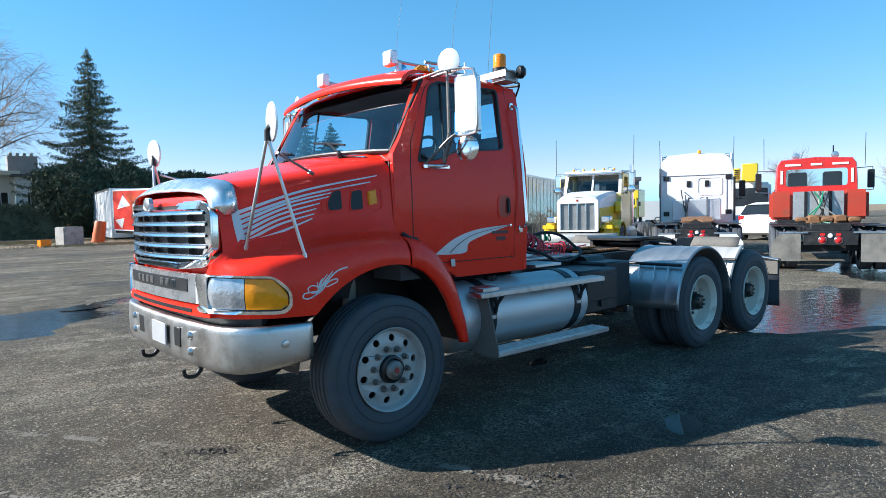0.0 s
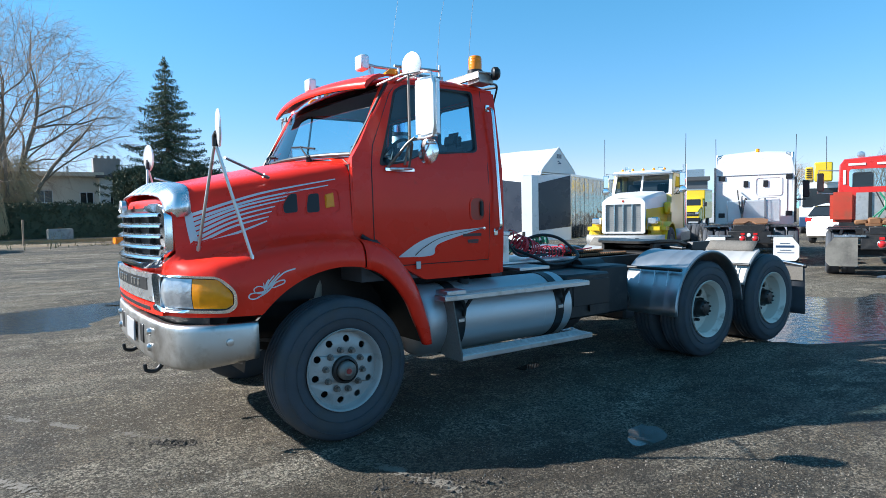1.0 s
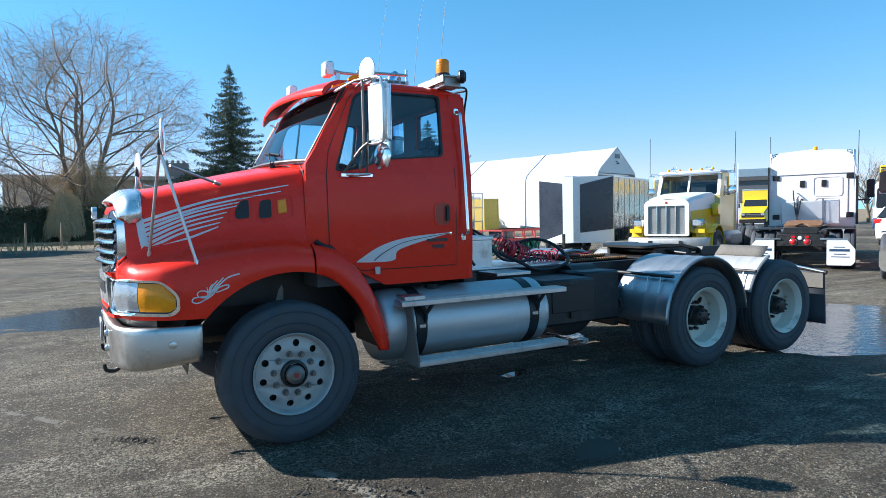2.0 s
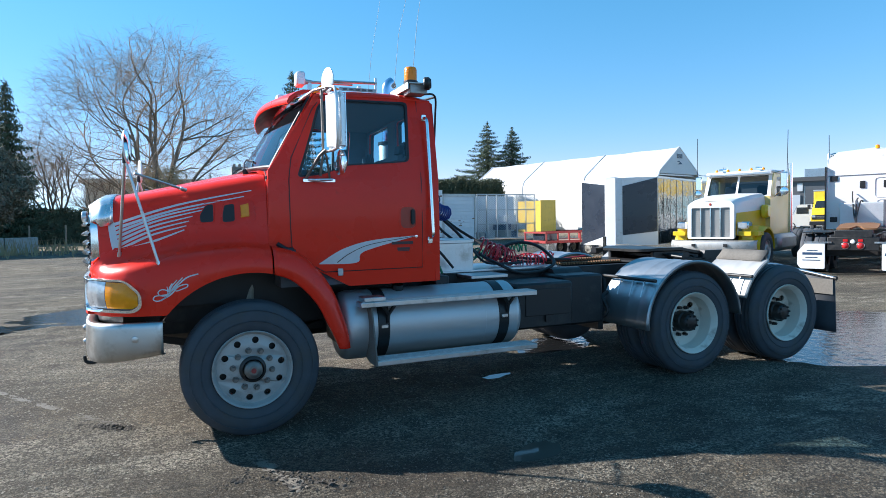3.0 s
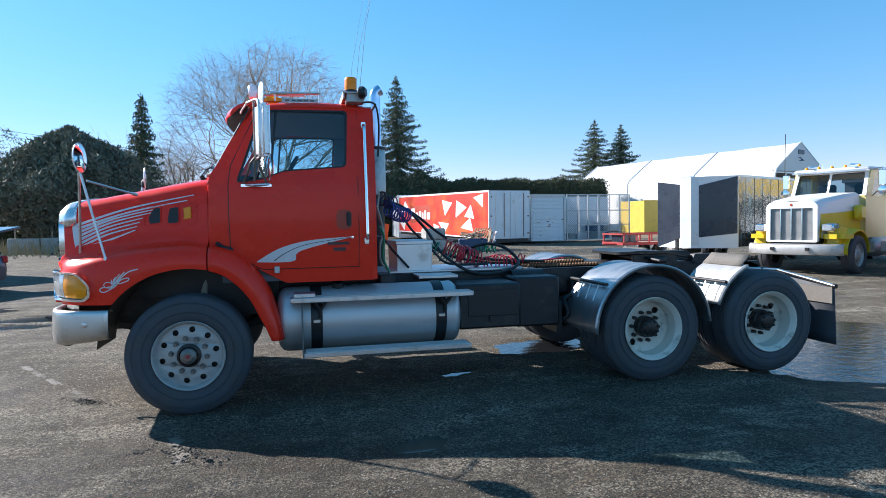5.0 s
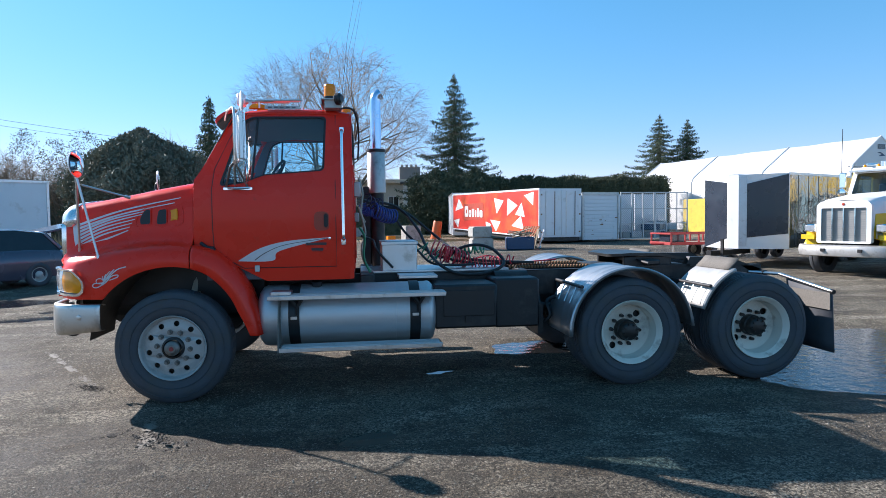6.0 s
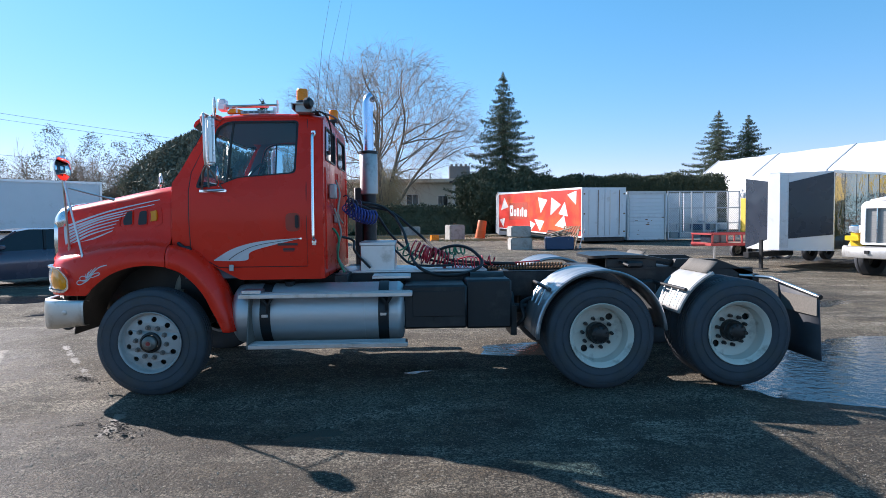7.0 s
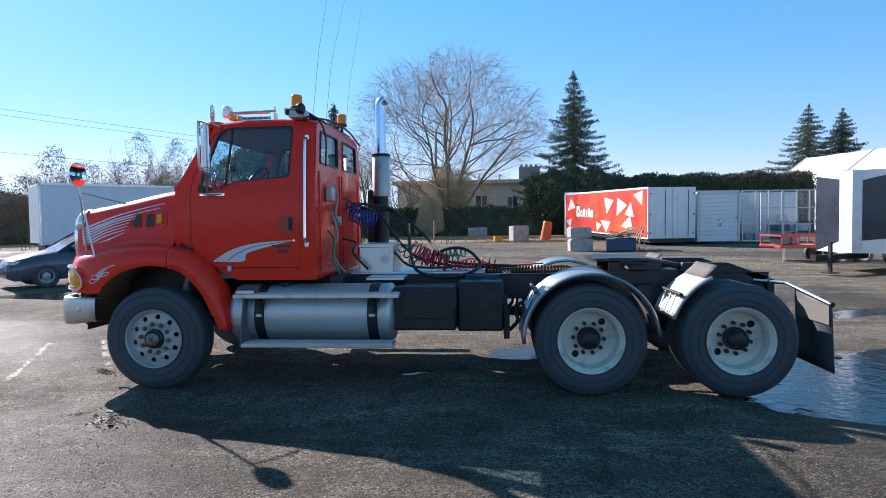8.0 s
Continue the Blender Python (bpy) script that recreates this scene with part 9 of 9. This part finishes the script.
solid("side_wall", STUCCO, hs, (10.0, 10.3, 71.9, 80, 0.5, 6.1), (-8.5, -8.2, 72.3, 80, 0.5, 6.2))
ch = solid("chimney", BRICKGREY, hs, (6.6, 9.2, 73.5, 75, 6.5, 8.4), lab="broad grey brick chimney")
for k in range(4):
    solid("chimney_pot", CONCRETE, ch, (6.8 + k * 0.6, 7.1 + k * 0.6, 74, 74.4, 8.4, 8.75), bev=0.03)
for x in (-3.2, 1.6, 4.2):
    part("roof_vent", tube(B(), [(x, 74, 6.5), (x, 74, 7.5)], 0.12, 8), STEEL, hs, "grey roof vent pipe")

# ---- distant building, bus, vans ----
bd = thing("warehouse", "dark grey flat-roofed warehouse behind the yard", "building", at=Matrix.Translation((54.7, 38.4, 0)) @ Matrix.Rotation(math.atan2(-3.6, 2.7), 4, "Z"))
for k in range(3):
    solid("wall_panel", material("grey_cladding", (0.13, 0.135, 0.14), 0.6) if k == 0 else bpy.data.materials["grey_cladding"], bd, (-6 + k * 4.0, -2.02 + k * 4.0, 0, 0.2, 0.2, 4.6))
solid("roof_edge", ROOFING, bd, (-6.2, 6.2, -0.2, 12, 4.6, 5.0), lab="dark roof edge")
for k in range(2):
    solid("rolling_door", TRAILERWHITE, bd, (-1 + k * 5, 1.6 + k * 5, -0.06, -0.02, 0.2, 3.3))
solid("bay_mark", WHITE, bd, (1.35, 1.8, -0.06, -0.02, 3.65, 4.4), lab="plain white mark above the bay door")
solid("roof_unit", STEEL, bd, (2, 6, 4, 7, 5.0, 6.0), lab="grey roof unit")


def van(nm, label, m, body, length, width, height, nose, win_z):
    v = thing(nm, label, "vehicle", at=m)
    w = width / 2
    bm = B()
    prof = [(0.0, 0.35), (0.0, 0.85), (nose * 0.9, 1.02), (nose * 1.35, win_z), (nose * 1.7, height - 0.08), (nose * 1.9, height), (length - 0.1, height), (length, height - 0.15), (length, 0.4)]
    plate(bm, [(x, z) for x, z in prof], [], lambda u, t, k: Vector((u, -w + k, t)), width)
    bmesh.ops.bevel(bm, geom=[e for e in bm.edges if len(e.link_faces) == 2 and e.calc_face_angle(0) > 1.2], offset=0.06, segments=2, affect="EDGES")
    part("body", bm, body, v)
    sheet("front_window", [(-w + 0.15, 0), (w - 0.15, 0), (w - 0.22, 1), (-w + 0.22, 1)], [], lambda u, t, k: Vector((nose * 0.95 + (nose * 0.72) * t - 0.015 + k, u, 1.05 + (height - 1.2) * t + 0.02)), 0.02, HOUSEGLASS, v)
    for s in (-1, 1):
        solid("side_window", HOUSEGLASS, v, (nose * 1.6, nose * 1.6 + 0.9, min(s * w, s * (w + 0.012)), max(s * w, s * (w + 0.012)), win_z, height - 0.25))
        solid("headlamp", LENS, v, (-0.03, 0.02, min(s * (w - 0.4), s * (w - 0.1)), max(s * (w - 0.4), s * (w - 0.1)), 0.66, 0.82), bev=0.01)
        for x in (nose * 0.95, length - 0.9):
            simple_wheel(v, x, s * w, 0.36, 0.36, 0.22, RIMALU, 22, s)
    solid("bumper", BLACK, v, (-0.08, 0.05, -w, w, 0.36, 0.55), bev=0.03)
    return v


def cube_van(m):
    v = thing("yellow_van", "bright yellow cube van with dark windshield", "vehicle", at=m)
    bm = B()
    rows = []
    for x, hw, zt in ((0.0, 0.86, 1.36), (0.08, 0.9, 1.46), (0.75, 0.95, 1.66), (1.0, 0.97, 1.78)):
        rows.append([(x, -hw, 0.62), (x, -hw, zt - 0.25), (x, -hw + 0.1, zt), (x, 0, zt + 0.05), (x, hw - 0.1, zt), (x, hw, zt - 0.25), (x, hw, 0.62)])
    r = loft(bm, rows)
    bm.faces.new(r[0])
    part("hood", bm, YELLOW, v, "bright yellow hood")
    bm = B()
    rows = []
    for x, hw, zt in ((0.98, 0.98, 1.80), (1.15, 0.97, 2.05), (1.45, 0.92, 2.42), (1.65, 0.9, 2.5), (2.2, 0.9, 2.52)):
        rows.append([(x, -1.0, 0.6), (x, -1.0, 1.75), (x, -hw, zt - 0.06), (x, -hw + 0.1, zt), (x, hw - 0.1, zt), (x, hw, zt - 0.06), (x, 1.0, 1.75), (x, 1.0, 0.6)])
    r = loft(bm, rows)
    bm.faces.new(r[0])
    part("cab", bm, YELLOW, v, "bright yellow cab")
    sheet("front_window", rounded([(-0.84, 0.06), (0.84, 0.06), (0.78, 0.94), (-0.78, 0.94)], 0.08, 3), [], lambda u, t, k: Vector((0.955 + 0.44 * t + k, u, 1.82 + 0.58 * t)), 0.02, HOUSEGLASS, v, "dark windshield")
    gr = solid("grille", BLACK, v, (-0.03, 0.03, -0.8, 0.8, 0.98, 1.33), bev=0.02, lab="black grille")
    for z in (1.08, 1.2):
        solid("grille_bar", GRILLE, gr, (-0.04, -0.02, -0.5, 0.5, z, z + 0.025))
    solid("bumper", BLACK, v, (-0.12, 0.1, -0.95, 0.95, 0.55, 0.85), bev=0.04)
    solid("cargo_box", YELLOW, v, (1.9, 6.6, -1.06, 1.06, 0.75, 3.14), bev=0.05, lab="bright yellow cargo box")
    solid("box_rim", ALU, v, (1.88, 6.62, -1.075, 1.075, 3.10, 3.22), bev=0.02, lab="pale metal roof rim")
    for s in (-1, 1):
        solid("headlamp", LENS, v, (-0.04, 0.02, min(s * 0.56, s * 0.84), max(s * 0.56, s * 0.84), 1.12, 1.3), bev=0.02)
        solid("side_window", HOUSEGLASS, v, (1.25, 1.8, min(s * 0.97, s * 1.012), max(s * 0.97, s * 1.012), 1.75, 2.25))
        solid("wing_mirror", BLACK, v, (1.0, 1.12, min(s * 1.1, s * 1.3), max(s * 1.1, s * 1.3), 1.75, 2.1), (1.04, 1.08, min(s * 0.97, s * 1.12), max(s * 0.97, s * 1.12), 1.8, 1.84), bev=0.01)
        for x in (0.75, 5.0):
            simple_wheel(v, x, s * 0.98, 0.38, 0.38, 0.25, RIMALU, 22, s)
    return v


cube_van(at(43.6, 26.2, 25))
van("white_bus", "white shuttle bus with dark windows", at(49.8, 34.3, -53), WHITE, 7.5, 2.3, 2.2, 0.6, 1.4)


kt = thing("crane_truck", "pale crane truck with a folded yellow boom over its cab", "truck", at=at(37.2, 13.2, 24))
bm = B()
box(bm, 0, 1.8, -1.2, 1.2, 0.7, 3.0, 0.16, seg=3)
part("cab", bm, TRAILERWHITE, kt, "pale crane cab")
sheet("windshield", rounded([(-1.05, 1.55), (1.05, 1.55), (1.0, 2.65), (-1.0, 2.65)], 0.1, 3), [], lambda u, v, w: Vector((-0.012 + w, u, v)), 0.02, HOUSEGLASS, kt, "large dark windshield")
solid("bumper", BLUEPLASTIC, kt, (-0.1, 0.2, -1.2, 1.2, 0.4, 1.0), bev=0.05)
solid("carrier", FRAMEBLK, kt, (0.3, 9.0, -1.1, 1.1, 0.7, 1.3))
bo = solid("boom", YELLOW, kt, (-0.4, 8.5, -0.35, 0.35, 3.15, 3.75), bev=0.05, lab="yellow telescopic boom")
solid("boom_head", YELLOW, bo, (-0.9, -0.3, -0.45, 0.45, 3.0, 4.1), bev=0.06)
solid("jib", YELLOW, kt, (0.2, 6.0, 0.5, 0.9, 3.2, 3.9), bev=0.04, lab="yellow folded jib")
for k in range(5):
    solid("jib_gap", BLACK, kt, (0.15, 0.22, 0.55, 0.85, 3.28 + k * 0.12, 3.33 + k * 0.12))
for s in (-1, 1):
    solid("wing_mirror", BLACK, kt, (0.0, 0.12, min(s * 1.35, s * 1.6), max(s * 1.35, s * 1.6), 1.8, 2.5), bev=0.03)
    for x in (1.2, 6.2, 7.6):
        simple_wheel(kt, x, s * 1.15, 0.52, 0.52, 0.3, RIMALU, 24, s)


def car(nm, label, m, paint, hatch=False, L=4.4, open_hatch=False, suv=False):
    """A car with its front at x = 0 and its length along +x."""
    c = thing(nm, label, "car", at=m)
    w = 0.88
    k = 0.22 if suv else 0.0
    xs = [(0.0, 0.30, 0.62, 0.72), (0.15, 0.22, 0.74, 0.84), (0.6, 0.22, 0.86, 0.87), (1.25, 0.22, 0.96, 0.88), (2.2, 0.22, 0.98, 0.88), (3.3, 0.22, 0.99, 0.88), (L - 0.35, 0.25, 0.98, 0.86), (L - 0.08, 0.3, 0.9, 0.80), (L, 0.35, 0.8, 0.74)]
    bm = B()
    rows = []
    for x, z0, z1, hw in xs:
        z1 += k
        rows.append([(x, -hw * 0.94, z0), (x, -hw, (z0 + z1) * 0.5), (x, -hw * 0.97, z1 - 0.08), (x, -hw * 0.86, z1), (x, 0, z1 + 0.03), (x, hw * 0.86, z1), (x, hw * 0.97, z1 - 0.08), (x, hw, (z0 + z1) * 0.5), (x, hw * 0.94, z0)])
    r = loft(bm, rows, True)
    bm.faces.new(r[0])
    bm.faces.new(r[-1][::-1])
    part("body", bm, paint, c, sharp=50)
    end = L - (0.12 if hatch or suv else 0.65)
    bm = B()
    rows = []
    for x, z, hw in ((1.15, 0.95, 0.80), (1.95, 1.42, 0.62), (2.3, 1.47, 0.61), (3.1, 1.46, 0.60), (end - 0.35, 1.36, 0.60), (end, 0.98, 0.74)):
        rows.append([(x, -0.80 if z > 1 else -hw, 0.94 + k), (x, -hw, z + k), (x, hw, z + k), (x, 0.80 if z > 1 else hw, 0.94 + k)])
    loft(bm, rows)
    part("glasshouse", bm, HOUSEGLASS, c, "dark tinted windows")
    bm = B()
    loft(bm, [[(x, -hw, z + k), (x, -hw * 0.8, z + 0.03 + k), (x, hw * 0.8, z + 0.03 + k), (x, hw, z + k)] for x, z, hw in ((1.9, 1.41, 0.63), (2.3, 1.48, 0.62), (3.1, 1.47, 0.61), (end - 0.33, 1.37, 0.61))])
    part("roof", bm, paint, c)
    for s in (-1, 1):
        for x in (0.85, L - 0.8):
            simple_wheel(c, x, s * 0.88, 0.32, 0.32, 0.2, RIMALU, 24, s)
        solid("headlamp", LENS, c, (0.02, 0.3, min(s * 0.5, s * 0.82), max(s * 0.5, s * 0.82), 0.62 + k, 0.74 + k), bev=0.03)
        solid("tail_lamp", REDLENS, c, (L - 0.12, L + 0.01, min(s * 0.55, s * 0.8), max(s * 0.55, s * 0.8), 0.72 + k, 0.9 + k), bev=0.02)
        part("pillar", tube(B(), [(1.2, s * 0.79, 0.96 + k), (1.95, s * 0.63, 1.43 + k)], 0.03, 6), paint, c)
        part("pillar", tube(B(), [(2.55, s * 0.80, 0.96 + k), (2.6, s * 0.62, 1.46 + k)], 0.035, 6), BLACK, c)
        part("pillar", tube(B(), [(end - 0.1, s * 0.76, 0.98 + k), (end - 0.4, s * 0.61, 1.36 + k)], 0.05, 6), paint, c)
        solid("door_mirror", paint, c, (1.45, 1.62, min(s * 0.84, s * 1.0), max(s * 0.84, s * 1.0), 0.98 + k, 1.1 + k), bev=0.03)
    solid("grille", BLACK, c, (-0.012, 0.05, -0.4, 0.4, 0.42, 0.56), bev=0.01)
    if open_hatch:
        bm = B()
        box(bm, 0, 0.95, -0.6, 0.6, -0.03, 0.03, 0.02, Matrix.Translation((end - 0.35, 0, 1.40)) @ Matrix.Rotation(radians(-12), 4, "Y"))
        part("open_hatch", bm, CARDARK, c, "raised tailgate with dark glass")
    return c


car("dark_hatchback", "dark hatchback with its tailgate raised at the yard's edge", at(-9.5, 9.5, 50), CARDARK, True, 4.3, True)
car("white_suv", "white sport utility vehicle parked between the trucks", at(31.0, 8.8, 185, 0.02), WHITE, True, 4.5, False, True)
car("white_pickup", "white pickup truck parked behind the red tractor", at(24.5, 1.8, 15, 0.02), WHITE, False, 4.9, False, True)
car("maroon_sedan", "dark maroon sedan parked behind the red tractor", at(21.5, 1.2, 15, 0.02), CARMAROON)

# cube truck box on the left edge
bt = thing("box_truck", "white cube truck body standing behind the parked cars", "truck", at=frame_of((-12.4, 14.8), (-9.2, 18.0))[0])
solid("cargo_box", TRAILERWHITE, bt, (0, 4.5, 0, 2.4, 1.05, 3.15), bev=0.02, lab="white cargo box")
solid("corner_rail", ALU, bt, (-0.02, 0.06, -0.03, 0.05, 1.0, 3.17), (4.44, 4.52, -0.03, 0.05, 1.0, 3.17), (0, 4.5, -0.03, 0.04, 3.1, 3.18), (0, 4.5, -0.03, 0.04, 1.0, 1.1))
solid("side_door", TRAILERWHITE, bt, (4.5, 4.53, 0.4, 2.0, 1.15, 2.8), bev=0.01, lab="box side door")
solid("chassis", FRAMEBLK, bt, (0.2, 3.8, 0.5, 2.0, 0.65, 1.0))
for x, o in ((0.4, -1), (3.6, 1)):
    solid("wheel_block", RUBBER, bt, (x - 0.15, x + 0.15, 0.8, 1.8, 0.12, 1.0), bev=0.15)

# ---- loose things at the yard's edge ----
def block(x, y, turn, w, d, h, label):
    b = thing("concrete_block", label, "block", "concrete blocks", at=at(x, y, turn))
    bm = B()
    box(bm, -w / 2, w / 2, -d / 2, d / 2, -0.05, h, 0.05, seg=2)
    for v in bm.verts:
        v.co += Vector((noise.noise(v.co * 3 + Vector((x, 0, 0))), noise.noise(v.co * 3 + Vector((0, y, 0))), noise.noise(v.co * 3))) * 0.02
    part("block_body", bm, CONCRETE, b)
    part("lift_loop", tube(B(), bend([(-0.1, 0, h - 0.02), (-0.08, 0, h + 0.1), (0.08, 0, h + 0.1), (0.1, 0, h - 0.02)], 4), 0.012, 6), RUST, b)


block(5.1, 37.8, 20, 1.15, 0.9, 1.05, "pale grey cast concrete block on the yard")
block(7.4, 24.0, 5, 1.05, 0.75, 0.56, "stained concrete block, part of a stack")
block(1.87, 53.4, 8, 1.7, 0.8, 0.8, "weathered low concrete block by the hedge")
st2 = thing("concrete_slab", "upper concrete block lying on the stack", "block", "concrete blocks", at=at(7.35, 24.0, 12) @ Matrix.Translation((0, 0, 0.60)))
bm = B()
box(bm, -0.5, 0.5, -0.35, 0.35, 0, 0.52, 0.05, seg=2)
part("slab_body", bm, CONCRETE, st2)
dr = thing("traffic_drum", "leaning orange plastic traffic drum", "drum", at=at(7.1, 40.3, 0) @ pose(0, 0, 0.0, 0, 9, 0))
part("drum_body", lathe(B(), [(0.0, 0.0), (0.40, 0.0), (0.40, 0.06), (0.37, 0.08), (0.36, 0.6), (0.34, 0.62), (0.33, 1.25), (0.30, 1.34), (0, 1.35)], (0, 0, 0), "z", 24), CURTAINORANGE, dr, "faded orange drum")
oc = thing("orange_crate", "small broken orange plastic crate on the dry grass", "crate", at=at(3.7, 36.4, 15))
for x0, x1, y0, y1, z0, z1 in ((-0.25, 0.25, -0.02, 0.02, 0, 0.4), (-0.25, 0.25, 0.33, 0.37, 0, 0.3), (-0.27, -0.23, -0.02, 0.37, 0, 0.38), (0.23, 0.27, -0.02, 0.37, 0, 0.22)):
    solid("crate_side", ORANGE, oc, (x0, x1, y0, y1, z0, z1), bev=0.01)
bn = thing("plastic_bin", "dark blue plastic bin heaped with scrap wood", "bin", at=at(9.2, 23.6, -8))
solid("bin_body", BLUEPLASTIC, bn, (-0.65, 0.65, -0.45, 0.45, 0, 0.6), bev=0.04)
for k in range(12):
    bm = B()
    box(bm, -0.55, 0.55, -0.05, 0.05, 0, 0.03, 0, Matrix.Translation((tr.uniform(-0.1, 0.1), tr.uniform(-0.3, 0.3), 0.58 + k * 0.025)) @ Euler((tr.uniform(-0.2, 0.2), tr.uniform(-0.3, 0.3), tr.uniform(-0.8, 0.8))).to_matrix().to_4x4())
    part("scrap_plank", bm, WOOD, bn)
for i, (x, y, lean, turn, mat) in enumerate(((9.5, 24.6, 38, 30, RUST), (10.1, 24.2, 12, -10, WOOD), (10.3, 24.1, 16, -14, TRAILERWHITE))):
    pl = thing("pallet", "slatted pallet leaning by the red trailer" if i else "slatted dark rack leaning by the red trailer", "pallet", at=at(x, y, turn) @ Matrix.Rotation(radians(lean), 4, "Y"))
    for k in range(7):
        solid("slat", mat, pl, (-0.03, 0.0, -0.55 + k * 0.17, -0.45 + k * 0.17, 0, 1.35 if i == 0 else 0.95))
    for z in (0.1, 0.5, 0.9):
        solid("runner", mat, pl, (0.0, 0.06, -0.56, 0.58, z - 0.04, z + 0.04))

# fence posts and a low concrete wall on the left
for k in range(9):
    fx, fy_ = -14.5 + k * 1.7, 34.5 + k * 0.55
    p = thing("fence_post", "thin weathered fence post at the yard's edge", "post", "fence posts", at=at(fx, fy_, 0))
    part("post_body", tube(B(), [(0, 0, -0.1), (0.02, 0, 1.5)], 0.05, 8), WOOD, p)
lw = thing("low_wall", "low grey concrete wall at the yard's edge", "wall", at=at(-14.5, 33.5, 16))
for k in range(5):
    solid("wall_block", CONCRETE, lw, (k * 1.55, k * 1.55 + 1.5, 0, 0.5, -0.1, 0.85), bev=0.03)

# overhead wires
pole = thing("utility_pole", "weathered wooden utility pole behind the cedar", "pole", at=at(-13.4, 60.4, 0))
part("pole_shaft", tube(B(), [(0, 0, -0.3), (0, 0, 9.0)], 0.16, 10, 0.11), WOOD, pole)
solid("cross_arm", WOOD, pole, (-0.08, 0.08, -0.7, 0.9, 8.3, 8.46))
for i, ((x0, y0, z0), (x1, y1, z1)) in enumerate((((-62, 60, 16.7), (-13.4, 60, 8.98)), ((-62, 60.5, 16.0), (-13.4, 60.5, 8.55)), ((-62, 60.3, 11.3), (-13.4, 60.3, 6.2)))):
    w = thing("overhead_wire", "dark overhead utility wire", "wire", "overhead wires")
    a, b = Vector((x0, y0, z0)), Vector((x1, y1, z1))
    part("wire_run", tube(B(), [a.lerp(b, t) - Vector((0, 0, 0.15 * 4 * t * (1 - t))) for t in np.linspace(0, 1, 12)], 0.02, 4), BLACK, w)
